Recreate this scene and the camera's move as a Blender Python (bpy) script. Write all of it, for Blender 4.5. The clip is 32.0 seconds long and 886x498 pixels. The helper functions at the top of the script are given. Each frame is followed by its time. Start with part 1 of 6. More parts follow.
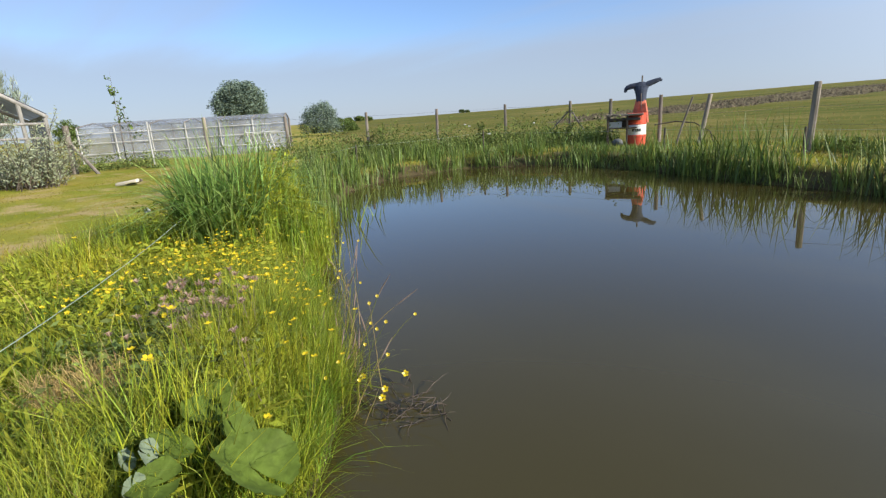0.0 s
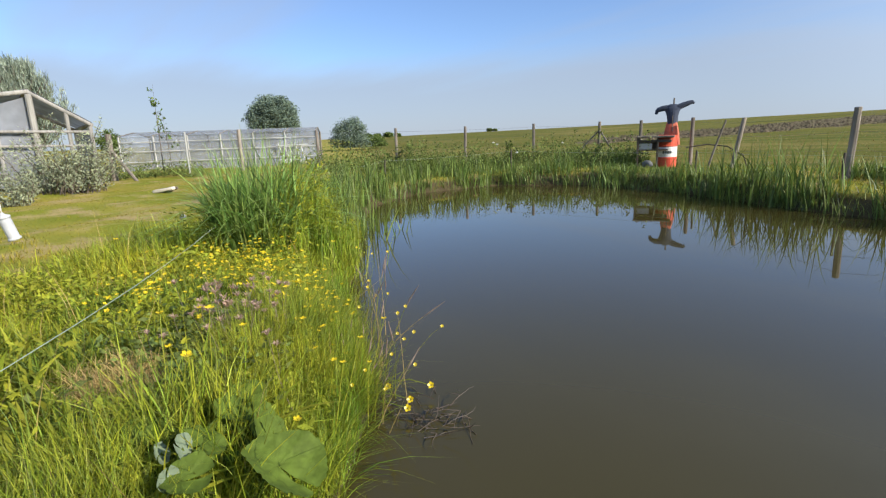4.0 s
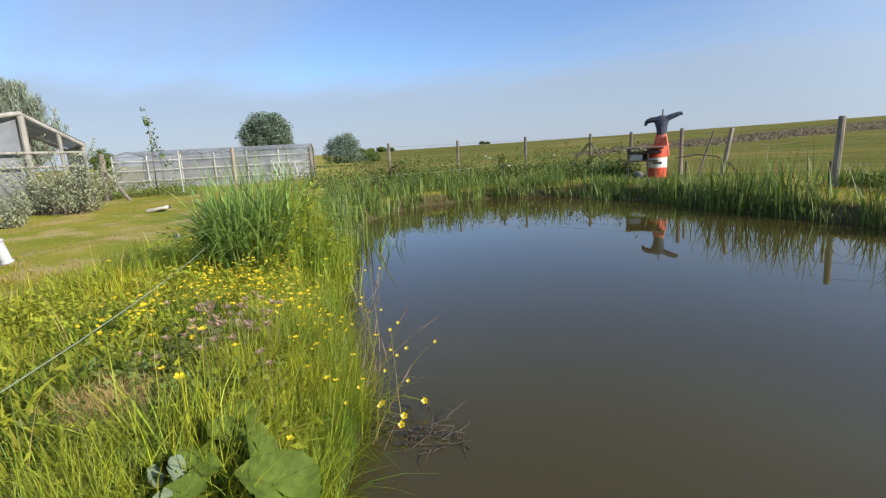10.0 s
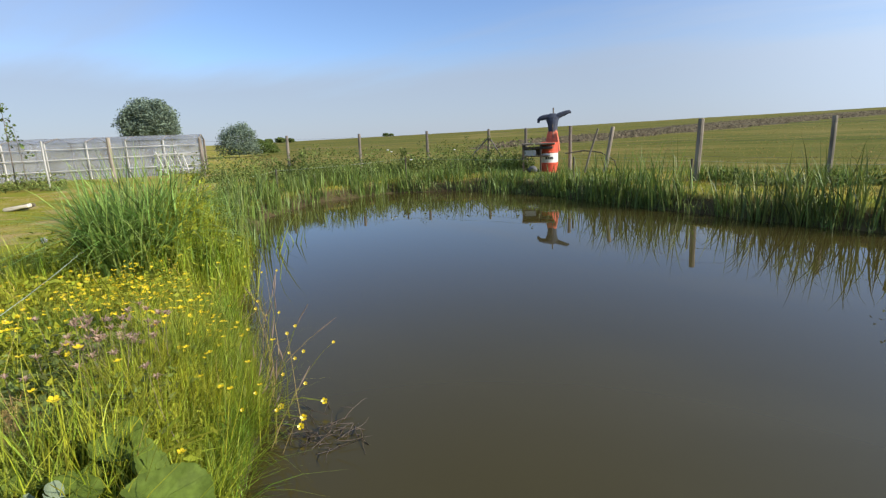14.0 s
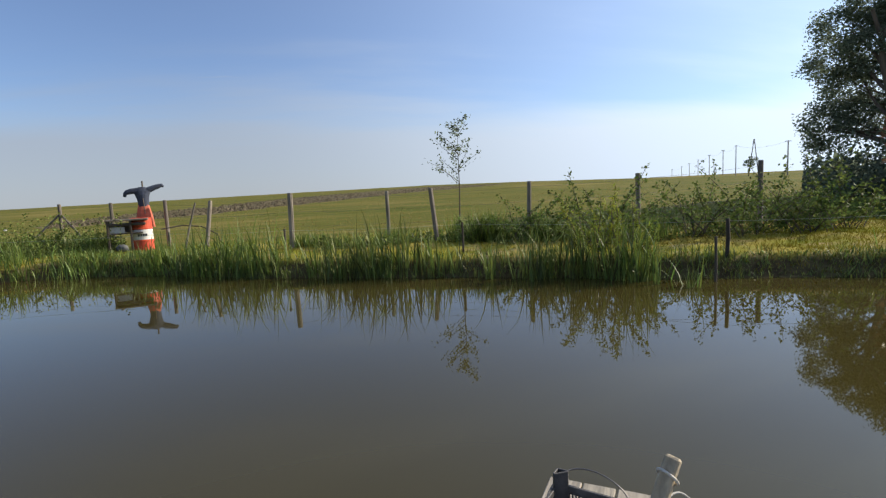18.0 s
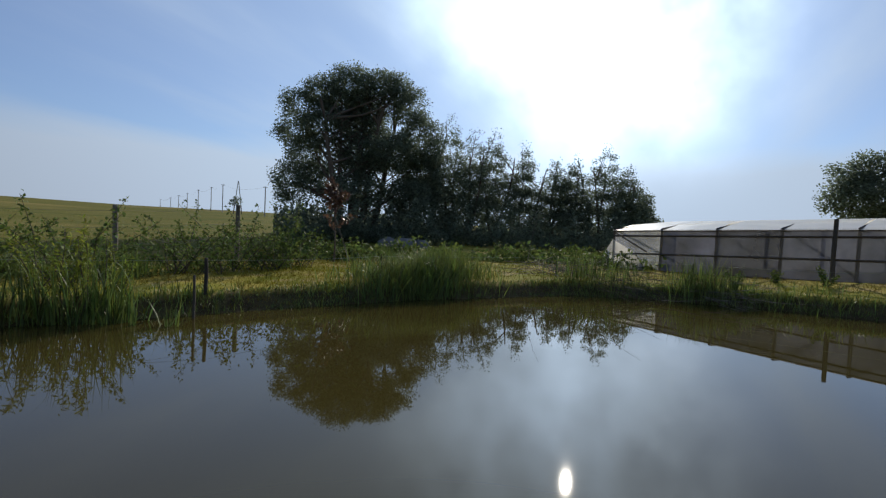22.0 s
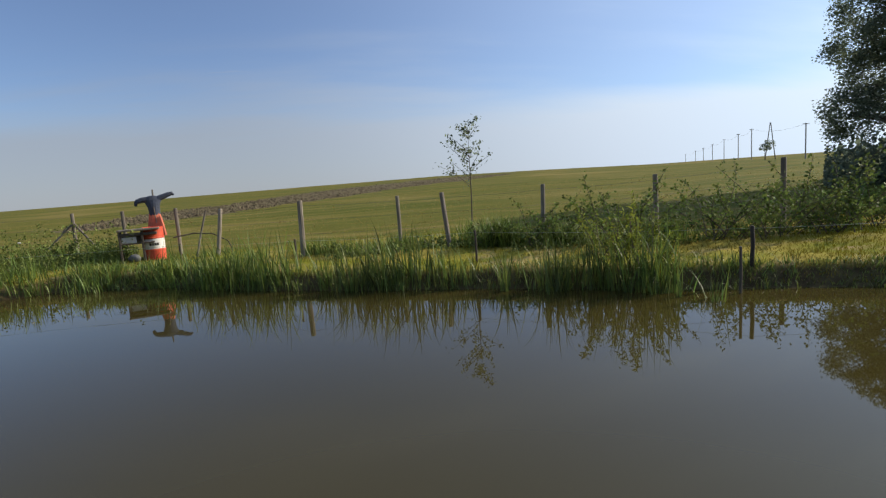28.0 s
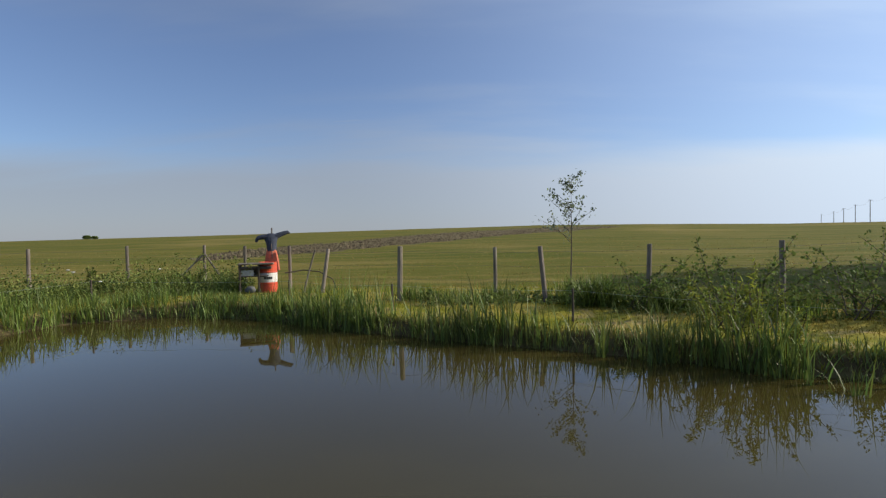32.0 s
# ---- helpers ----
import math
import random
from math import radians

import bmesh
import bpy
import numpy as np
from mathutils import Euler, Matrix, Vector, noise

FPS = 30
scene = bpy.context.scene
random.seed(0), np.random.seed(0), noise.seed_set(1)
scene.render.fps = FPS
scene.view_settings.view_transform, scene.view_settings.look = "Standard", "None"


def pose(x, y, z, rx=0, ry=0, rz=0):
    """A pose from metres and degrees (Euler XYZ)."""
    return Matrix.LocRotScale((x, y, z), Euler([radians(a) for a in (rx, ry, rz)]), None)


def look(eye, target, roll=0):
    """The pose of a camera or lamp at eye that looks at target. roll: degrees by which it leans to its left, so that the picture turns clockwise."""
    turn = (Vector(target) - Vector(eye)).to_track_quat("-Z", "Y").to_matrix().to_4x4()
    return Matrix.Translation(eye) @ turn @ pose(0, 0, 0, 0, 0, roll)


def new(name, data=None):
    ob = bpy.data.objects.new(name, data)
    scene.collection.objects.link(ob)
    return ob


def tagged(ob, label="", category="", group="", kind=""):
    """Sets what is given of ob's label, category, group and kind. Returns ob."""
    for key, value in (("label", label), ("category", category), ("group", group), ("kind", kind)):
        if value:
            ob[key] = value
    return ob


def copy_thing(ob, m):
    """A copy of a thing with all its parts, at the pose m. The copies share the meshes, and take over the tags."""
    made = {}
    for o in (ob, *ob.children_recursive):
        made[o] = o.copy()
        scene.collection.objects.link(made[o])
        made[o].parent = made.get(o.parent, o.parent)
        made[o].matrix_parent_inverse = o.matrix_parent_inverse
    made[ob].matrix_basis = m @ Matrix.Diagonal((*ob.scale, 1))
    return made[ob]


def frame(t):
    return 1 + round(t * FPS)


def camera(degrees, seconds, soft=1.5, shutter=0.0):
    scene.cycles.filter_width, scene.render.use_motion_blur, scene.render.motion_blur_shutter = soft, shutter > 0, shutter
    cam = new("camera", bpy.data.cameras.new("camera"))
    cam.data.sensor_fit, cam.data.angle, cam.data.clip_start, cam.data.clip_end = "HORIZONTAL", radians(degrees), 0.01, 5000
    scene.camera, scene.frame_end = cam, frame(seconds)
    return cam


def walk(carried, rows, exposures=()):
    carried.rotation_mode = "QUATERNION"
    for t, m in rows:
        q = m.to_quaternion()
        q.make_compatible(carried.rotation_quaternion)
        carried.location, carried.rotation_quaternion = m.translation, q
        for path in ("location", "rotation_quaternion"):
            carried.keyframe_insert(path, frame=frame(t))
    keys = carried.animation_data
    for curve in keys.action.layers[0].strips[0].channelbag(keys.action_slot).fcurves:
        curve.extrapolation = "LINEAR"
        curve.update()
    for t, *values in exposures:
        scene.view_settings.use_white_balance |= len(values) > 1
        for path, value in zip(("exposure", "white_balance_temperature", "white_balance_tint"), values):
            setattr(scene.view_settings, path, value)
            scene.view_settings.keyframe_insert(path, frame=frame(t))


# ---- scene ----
cam = camera(82.28, 32.0, soft=1.3)
# seconds, place, heading to the right of +y, tilt up, lean to the left
ROWS = [
    (0, -0.293, 0.215, 1.406, -38.82, -14.51, -3.48),
    (0.5, -0.280, 0.194, 1.409, -39.75, -13.96, -3.53),
    (1, -0.295, 0.199, 1.421, -40.26, -13.64, -3.56),
    (1.5, -0.274, 0.189, 1.413, -40.31, -13.31, -3.68),
    (2, -0.290, 0.189, 1.421, -40.20, -13.03, -3.72),
    (2.5, -0.291, 0.196, 1.386, -40.19, -13.33, -3.25),
    (3, -0.307, 0.180, 1.399, -40.22, -13.51, -2.50),
    (3.5, -0.288, 0.172, 1.409, -40.56, -12.85, -1.98),
    (4, -0.309, 0.176, 1.387, -41.42, -12.48, -2.07),
    (4.5, -0.319, 0.211, 1.406, -42.16, -13.18, -2.51),
    (6.5, -0.312, 0.207, 1.385, -43.11, -13.35, -2.77),
    (7, -0.325, 0.196, 1.366, -43.27, -13.16, -2.80),
    (7.5, -0.304, 0.190, 1.370, -43.20, -12.50, -2.99),
    (8, -0.291, 0.183, 1.384, -43.08, -12.32, -3.10),
    (8.5, -0.295, 0.192, 1.380, -43.03, -12.02, -2.91),
    (9, -0.284, 0.189, 1.388, -42.78, -11.74, -2.77),
    (9.5, -0.282, 0.185, 1.406, -42.21, -11.48, -2.95),
    (10, -0.272, 0.169, 1.409, -40.80, -11.02, -3.01),
    (10.5, -0.239, 0.161, 1.419, -38.48, -11.17, -3.08),
    (11, -0.234, 0.166, 1.425, -37.36, -11.96, -3.45),
    (11.5, -0.240, 0.168, 1.431, -38.15, -12.06, -4.28),
    (12, -0.244, 0.171, 1.449, -38.61, -11.49, -4.85),
    (12.5, -0.235, 0.154, 1.457, -37.29, -11.09, -4.22),
    (13, -0.212, 0.142, 1.474, -35.25, -11.16, -3.19),
    (13.5, -0.194, 0.134, 1.475, -33.11, -11.69, -2.75),
    (15.5, 0.035, 0.051, 1.494, -19.59, -12.47, -2.10),
    (16, 0.085, -0.093, 1.381, -15.52, -10.62, -2.89),
    (16.5, 0.094, -0.002, 1.402, -4.97, -9.64, -3.27),
    (17, 0.193, -0.049, 1.423, 5.18, -9.88, -3.57),
    (17.5, 0.233, -0.051, 1.430, 9.65, -8.69, -2.94),
    (18, 0.265, -0.055, 1.464, 11.29, -6.23, -2.82),
    (18.5, 0.254, -0.098, 1.509, 15.43, -4.95, -2.57),
    (19, 0.262, -0.146, 1.533, 23.71, -4.05, -1.27),
    (19.5, 0.280, -0.195, 1.547, 32.55, -3.08, -0.12),
    (20, 0.299, -0.213, 1.539, 40.12, -2.79, 0.65),
    (20.5, 0.330, -0.193, 1.527, 47.86, -2.79, 1.48),
    (21, 0.301, -0.215, 1.543, 53.90, -2.39, 1.80),
    (21.5, 0.280, -0.244, 1.564, 57.65, -1.89, 2.23),
    (22, 0.217, -0.312, 1.584, 64.97, -2.64, 2.68),
    (22.5, 0.110, -0.379, 1.591, 72.41, -3.08, 2.19),
    (23, 0.067, -0.410, 1.549, 74.74, -2.52, 1.21),
    (23.5, 0.128, -0.384, 1.535, 71.70, -2.78, 0.92),
    (24, 0.224, -0.341, 1.556, 66.47, -3.93, 0.51),
    (24.5, 0.271, -0.258, 1.561, 60.21, -3.91, -0.06),
    (25, 0.273, -0.286, 1.550, 52.54, -3.06, -0.37),
    (25.5, 0.261, -0.269, 1.538, 45.04, -1.82, -1.08),
    (26, 0.186, -0.329, 1.580, 37.64, -1.73, -1.13),
    (26.5, 0.153, -0.330, 1.583, 30.43, -2.29, -1.92),
    (28.5, 0.368, 0.280, 1.867, 5.83, -7.76, -4.09),
    (29, 0.384, 0.253, 1.885, 4.03, -4.47, -3.25),
    (29.5, 0.371, 0.244, 1.914, 2.61, -3.46, -1.55),
    (30, 0.368, 0.263, 1.946, 1.09, -3.76, -0.80),
    (30.5, 0.363, 0.271, 1.938, 0.66, -2.51, -0.87),
    (31, 0.387, 0.251, 1.946, 0.94, -1.67, -0.78),
    (31.5, 0.379, 0.271, 1.922, 0.49, -1.95, -0.79),
    (32, 0.390, 0.270, 1.912, -0.97, -1.56, -1.08),
]
# seconds, stops, kelvin, tint
EXPOSURES = [(0, 0.67, 6500, 10), (13.5, 0.62, 6600, 10), (16, 0.76, 6800, 11), (17, 0.7, 7000, 11), (18, 0.45, 7050, 11), (19, 0.42, 6950, 11), (20, 0.12, 6700, 10), (21, -0.05, 6650, 11), (21.5, -0.2, 6600, 10), (23, -0.36, 6650, 11), (24, -0.36, 6700, 11), (26, -0.18, 6700, 11), (26.5, -0.1, 6800, 11), (28.5, 0.30, 7100, 11), (31, 0.18, 7000, 11), (32, 0.16, 7000, 11)]
WIDE = 7.0
SKY_STRENGTH, SUN_STRENGTH, GLOW, CLOUD = 0.10, 4.6, 19.0, 3.55
WATER_A, WATER_B = (0.053, 0.042, 0.0115), (0.045, 0.037, 0.0105)
walk(cam, [(t, pose(x, y, z, 90 + tilt, 0, -head) @ pose(0, 0, 0, 0, 0, lean)) for t, x, y, z, head, tilt, lean in ROWS],
     exposures=EXPOSURES)

# ---------------------------------------------------------------- world and sun
SUN_AZ, SUN_EL = 80.0, 26.0
SUN_DIR = Vector((math.sin(radians(SUN_AZ)) * math.cos(radians(SUN_EL)), math.cos(radians(SUN_AZ)) * math.cos(radians(SUN_EL)), math.sin(radians(SUN_EL))))

VEIL_AZ, VEIL_EL = 70.0, 30.0
VEIL_DIR = Vector((math.sin(radians(VEIL_AZ)) * math.cos(radians(VEIL_EL)), math.cos(radians(VEIL_AZ)) * math.cos(radians(VEIL_EL)), math.sin(radians(VEIL_EL))))


def nodes_of(tree):
    tree.nodes.clear()
    return tree.nodes, tree.links


def build_world():
    world = bpy.data.worlds.new("sky_world")
    scene.world = world
    world.use_nodes = True
    n, l = nodes_of(world.node_tree)
    out = n.new("ShaderNodeOutputWorld")
    bg = n.new("ShaderNodeBackground")
    bg.inputs["Strength"].default_value = SKY_STRENGTH
    sky = n.new("ShaderNodeTexSky")
    sky.sky_type = "NISHITA"
    sky.sun_disc = False
    sky.sun_elevation, sky.sun_rotation = radians(SUN_EL), radians(SUN_AZ)
    sky.altitude, sky.air_density, sky.dust_density, sky.ozone_density = 200, 1.0, 0.4, 4.0
    # thin cirrus: stretched noise on the dome, denser low down, brighter towards the sun
    tc = n.new("ShaderNodeTexCoord")
    sep = n.new("ShaderNodeSeparateXYZ")
    l.new(tc.outputs["Generated"], sep.inputs[0])
    up = n.new("ShaderNodeMath"); up.operation = "ADD"; up.inputs[1].default_value = 0.18
    l.new(sep.outputs["Z"], up.inputs[0])
    dx = n.new("ShaderNodeMath"); dx.operation = "DIVIDE"
    dy = n.new("ShaderNodeMath"); dy.operation = "DIVIDE"
    l.new(sep.outputs["X"], dx.inputs[0]); l.new(up.outputs[0], dx.inputs[1])
    l.new(sep.outputs["Y"], dy.inputs[0]); l.new(up.outputs[0], dy.inputs[1])
    comb = n.new("ShaderNodeCombineXYZ")
    l.new(dx.outputs[0], comb.inputs[0]); l.new(dy.outputs[0], comb.inputs[1])
    mp = n.new("ShaderNodeMapping")
    mp.inputs["Rotation"].default_value = (0, 0, radians(24))
    mp.inputs["Scale"].default_value = (0.16, 0.55, 1)
    l.new(comb.outputs[0], mp.inputs[0])
    nz = n.new("ShaderNodeTexNoise")
    nz.inputs["Scale"].default_value = 1.7
    nz.inputs["Detail"].default_value = 6
    nz.inputs["Roughness"].default_value = 0.52
    l.new(mp.outputs[0], nz.inputs["Vector"])
    cr = n.new("ShaderNodeMapRange")
    cr.interpolation_type = "SMOOTHSTEP"
    cr.inputs["From Min"].default_value, cr.inputs["From Max"].default_value = 0.42, 0.72
    cr.inputs["To Min"].default_value, cr.inputs["To Max"].default_value = 0.10, 0.62
    l.new(nz.outputs["Fac"], cr.inputs["Value"])
    # veil near the horizon
    hz = n.new("ShaderNodeMapRange")
    hz.interpolation_type = "SMOOTHSTEP"
    hz.inputs["From Min"].default_value, hz.inputs["From Max"].default_value = 0.09, 0.185
    hz.inputs["To Min"].default_value, hz.inputs["To Max"].default_value = 0.82, 0.0
    hn = n.new("ShaderNodeMath"); hn.operation = "MULTIPLY_ADD"; hn.inputs[1].default_value = -0.16
    l.new(nz.outputs["Fac"], hn.inputs[0]); l.new(sep.outputs["Z"], hn.inputs[2])
    hs = n.new("ShaderNodeMath"); hs.operation = "ADD"; hs.inputs[1].default_value = 0.08
    l.new(hn.outputs[0], hs.inputs[0])
    l.new(hs.outputs[0], hz.inputs["Value"])
    mx = n.new("ShaderNodeMath"); mx.operation = "MAXIMUM"
    l.new(cr.outputs[0], mx.inputs[0]); l.new(hz.outputs[0], mx.inputs[1])
    # a few thin separate wisps
    ws = n.new("ShaderNodeMapping")
    ws.inputs["Rotation"].default_value = (0, 0, radians(-12))
    ws.inputs["Scale"].default_value = (0.55, 2.6, 1)
    l.new(comb.outputs[0], ws.inputs[0])
    wn = n.new("ShaderNodeTexNoise")
    wn.inputs["Scale"].default_value, wn.inputs["Detail"].default_value = 2.3, 4
    l.new(ws.outputs[0], wn.inputs["Vector"])
    wr = n.new("ShaderNodeMapRange")
    wr.interpolation_type = "SMOOTHSTEP"
    wr.inputs["From Min"].default_value, wr.inputs["From Max"].default_value = 0.63, 0.78
    wr.inputs["To Min"].default_value, wr.inputs["To Max"].default_value = 0.0, 0.5
    l.new(wn.outputs["Fac"], wr.inputs["Value"])
    wm = n.new("ShaderNodeMath"); wm.operation = "MAXIMUM"
    l.new(mx.outputs[0], wm.inputs[0]); l.new(wr.outputs[0], wm.inputs[1])
    # cloud brightness from the angle to the sun
    dot = n.new("ShaderNodeVectorMath"); dot.operation = "DOT_PRODUCT"
    dot.inputs[1].default_value = SUN_DIR
    nrm = n.new("ShaderNodeVectorMath"); nrm.operation = "NORMALIZE"
    l.new(tc.outputs["Generated"], nrm.inputs[0]); l.new(nrm.outputs[0], dot.inputs[0])
    near = n.new("ShaderNodeMapRange")
    near.inputs["From Min"].default_value, near.inputs["From Max"].default_value = 0.88, 1.0
    near.inputs["To Min"].default_value, near.inputs["To Max"].default_value = 0.0, 1.0
    l.new(dot.outputs["Value"], near.inputs["Value"])
    pw = n.new("ShaderNodeMath"); pw.operation = "POWER"; pw.inputs[1].default_value = 3.0
    ragged = n.new("ShaderNodeTexNoise")
    ragged.inputs["Scale"].default_value, ragged.inputs["Detail"].default_value = 3.2, 5
    l.new(tc.outputs["Generated"], ragged.inputs["Vector"])
    rg = n.new("ShaderNodeMapRange")
    rg.inputs["From Min"].default_value, rg.inputs["From Max"].default_value = 0.3, 0.7
    rg.inputs["To Min"].default_value, rg.inputs["To Max"].default_value = 0.62, 1.3
    l.new(ragged.outputs["Fac"], rg.inputs["Value"])
    rm = n.new("ShaderNodeMath"); rm.operation = "MULTIPLY"
    l.new(near.outputs[0], rm.inputs[0]); l.new(rg.outputs[0], rm.inputs[1])
    l.new(rm.outputs[0], pw.inputs[0])
    glow = n.new("ShaderNodeMath"); glow.operation = "MULTIPLY_ADD"
    glow.inputs[1].default_value, glow.inputs[2].default_value = GLOW, CLOUD
    l.new(pw.outputs[0], glow.inputs[0])
    tint = n.new("ShaderNodeVectorMath"); tint.operation = "SCALE"
    sunward = n.new("ShaderNodeMix"); sunward.data_type = "RGBA"
    sunward.inputs["A"].default_value, sunward.inputs["B"].default_value = (0.80, 0.94, 1.17, 1), (0.68, 0.88, 1.13, 1)
    l.new(sunward.outputs["Result"], tint.inputs[0])
    l.new(glow.outputs[0], tint.inputs["Scale"])
    # a wide faint brightening on the sun's side of the sky
    wide = n.new("ShaderNodeMapRange")
    wide.inputs["From Min"].default_value, wide.inputs["From Max"].default_value = 0.12, 1.0
    # the bright veil lies to the north of the sun
    veil = n.new("ShaderNodeVectorMath"); veil.operation = "DOT_PRODUCT"
    veil.inputs[1].default_value = VEIL_DIR
    l.new(nrm.outputs[0], veil.inputs[0])
    l.new(veil.outputs["Value"], wide.inputs["Value"])
    wp = n.new("ShaderNodeMath"); wp.operation = "POWER"; wp.inputs[1].default_value = 1.7
    l.new(wide.outputs[0], wp.inputs[0])
    g2 = n.new("ShaderNodeMath"); g2.operation = "MULTIPLY_ADD"; g2.inputs[1].default_value = WIDE
    l.new(wp.outputs[0], g2.inputs[0]); l.new(glow.outputs[0], g2.inputs[2])
    l.new(g2.outputs[0], tint.inputs["Scale"])
    w3 = n.new("ShaderNodeMath"); w3.operation = "MULTIPLY_ADD"; w3.inputs[1].default_value = 0.40
    l.new(wp.outputs[0], w3.inputs[0]); l.new(pw.outputs[0], w3.inputs[2])
    # more veil around the sun
    add = n.new("ShaderNodeMath"); add.operation = "ADD"; add.use_clamp = True
    l.new(wm.outputs[0], add.inputs[0]); l.new(w3.outputs[0], add.inputs[1])
    mix = n.new("ShaderNodeMix"); mix.data_type = "RGBA"
    l.new(add.outputs[0], mix.inputs["Factor"])
    blue = n.new("ShaderNodeVectorMath"); blue.operation = "MULTIPLY"
    clear = n.new("ShaderNodeMix"); clear.data_type = "RGBA"
    clear.inputs["A"].default_value, clear.inputs["B"].default_value = (0.98, 1.04, 1.22, 1), (0.74, 0.98, 1.30, 1)
    l.new(wp.outputs[0], clear.inputs["Factor"]); l.new(wp.outputs[0], sunward.inputs["Factor"])
    l.new(clear.outputs["Result"], blue.inputs[1])
    l.new(sky.outputs[0], blue.inputs[0]); l.new(blue.outputs[0], mix.inputs["A"]); l.new(tint.outputs[0], mix.inputs["B"])
    l.new(mix.outputs["Result"], bg.inputs["Color"]); l.new(bg.outputs[0], out.inputs[0])


build_world()
sun = new("sun", bpy.data.lights.new("sun", "SUN"))
sun.data.energy, sun.data.angle, sun.data.color = SUN_STRENGTH, radians(0.6), (1.0, 0.93, 0.80)
sun.matrix_world = look(SUN_DIR * 100, (0, 0, 0))

# ---------------------------------------------------------------- materials


def mat(name, color, rough=0.6, metal=0.0, vary=0.25, scale=6.0, bump=0.0, bump_scale=40.0, island=0.0, obj=0.0, second=None,
        second_scale=1.5, spec=0.5, translucent=0.0, alpha=1.0, stretch=None):
    """A surface with two scales of colour variation, relief and, for leaves, light that shines through."""
    m = bpy.data.materials.new(name)
    m.use_nodes = True
    n, l = nodes_of(m.node_tree)
    out = n.new("ShaderNodeOutputMaterial")
    p = n.new("ShaderNodeBsdfPrincipled")
    p.inputs["Roughness"].default_value = rough
    p.inputs["Metallic"].default_value = metal
    p.inputs["Specular IOR Level"].default_value = spec
    tc = n.new("ShaderNodeTexCoord")
    src = tc.outputs["Object"]
    if stretch:
        mp = n.new("ShaderNodeMapping")
        mp.inputs["Scale"].default_value = stretch
        l.new(src, mp.inputs[0])
        src = mp.outputs[0]
    fine = n.new("ShaderNodeTexNoise")
    fine.inputs["Scale"].default_value, fine.inputs["Detail"].default_value = scale, 5
    l.new(src, fine.inputs["Vector"])
    big = n.new("ShaderNodeTexNoise")
    big.inputs["Scale"].default_value, big.inputs["Detail"].default_value = second_scale, 3
    l.new(src, big.inputs["Vector"])
    base = n.new("ShaderNodeMix"); base.data_type = "RGBA"
    base.inputs["A"].default_value = (*color, 1)
    base.inputs["B"].default_value = (*(second or [c * 0.6 for c in color]), 1)
    ramp = n.new("ShaderNodeMapRange")
    ramp.inputs["From Min"].default_value, ramp.inputs["From Max"].default_value = 0.35, 0.7
    l.new(big.outputs["Fac"], ramp.inputs["Value"])
    l.new(ramp.outputs[0], base.inputs["Factor"])
    val = n.new("ShaderNodeMapRange")
    val.inputs["From Min"].default_value, val.inputs["From Max"].default_value = 0.25, 0.75
    val.inputs["To Min"].default_value, val.inputs["To Max"].default_value = 1 - vary, 1 + vary
    l.new(fine.outputs["Fac"], val.inputs["Value"])
    hsv = n.new("ShaderNodeHueSaturation")
    l.new(base.outputs["Result"], hsv.inputs["Color"])
    v = val.outputs[0]
    if island or obj:
        if island:
            r = n.new("ShaderNodeNewGeometry").outputs["Random Per Island"]
        else:
            r = n.new("ShaderNodeObjectInfo").outputs["Random"]
        k = island or obj
        rr = n.new("ShaderNodeMapRange")
        rr.inputs["To Min"].default_value, rr.inputs["To Max"].default_value = 1 - k, 1 + k
        l.new(r, rr.inputs["Value"])
        mu = n.new("ShaderNodeMath"); mu.operation = "MULTIPLY"
        l.new(v, mu.inputs[0]); l.new(rr.outputs[0], mu.inputs[1])
        v = mu.outputs[0]
        hr = n.new("ShaderNodeMapRange")
        hr.inputs["To Min"].default_value, hr.inputs["To Max"].default_value = 0.5 - 0.05 * k, 0.5 + 0.04 * k
        sw = n.new("ShaderNodeMath"); sw.operation = "FRACT"
        m7 = n.new("ShaderNodeMath"); m7.operation = "MULTIPLY"; m7.inputs[1].default_value = 7.31
        l.new(r, m7.inputs[0]); l.new(m7.outputs[0], sw.inputs[0]); l.new(sw.outputs[0], hr.inputs["Value"])
        l.new(hr.outputs[0], hsv.inputs["Hue"])
    l.new(v, hsv.inputs["Value"])
    l.new(hsv.outputs[0], p.inputs["Base Color"])
    if bump:
        b = n.new("ShaderNodeBump")
        b.inputs["Strength"].default_value, b.inputs["Distance"].default_value = bump, 0.01
        bn = n.new("ShaderNodeTexNoise")
        bn.inputs["Scale"].default_value, bn.inputs["Detail"].default_value = bump_scale, 4
        l.new(src, bn.inputs["Vector"]); l.new(bn.outputs["Fac"], b.inputs["Height"]); l.new(b.outputs[0], p.inputs["Normal"])
    shader = p.outputs[0]
    if translucent:
        t = n.new("ShaderNodeBsdfTranslucent")
        l.new(hsv.outputs[0], t.inputs["Color"])
        ms = n.new("ShaderNodeMixShader")
        ms.inputs[0].default_value = translucent
        l.new(shader, ms.inputs[1]); l.new(t.outputs[0], ms.inputs[2])
        shader = ms.outputs[0]
    if alpha < 1:
        tr = n.new("ShaderNodeBsdfTransparent")
        ms = n.new("ShaderNodeMixShader")
        ms.inputs[0].default_value = alpha
        l.new(tr.outputs[0], ms.inputs[1]); l.new(shader, ms.inputs[2])
        shader = ms.outputs[0]
    l.new(shader, out.inputs[0])
    return m


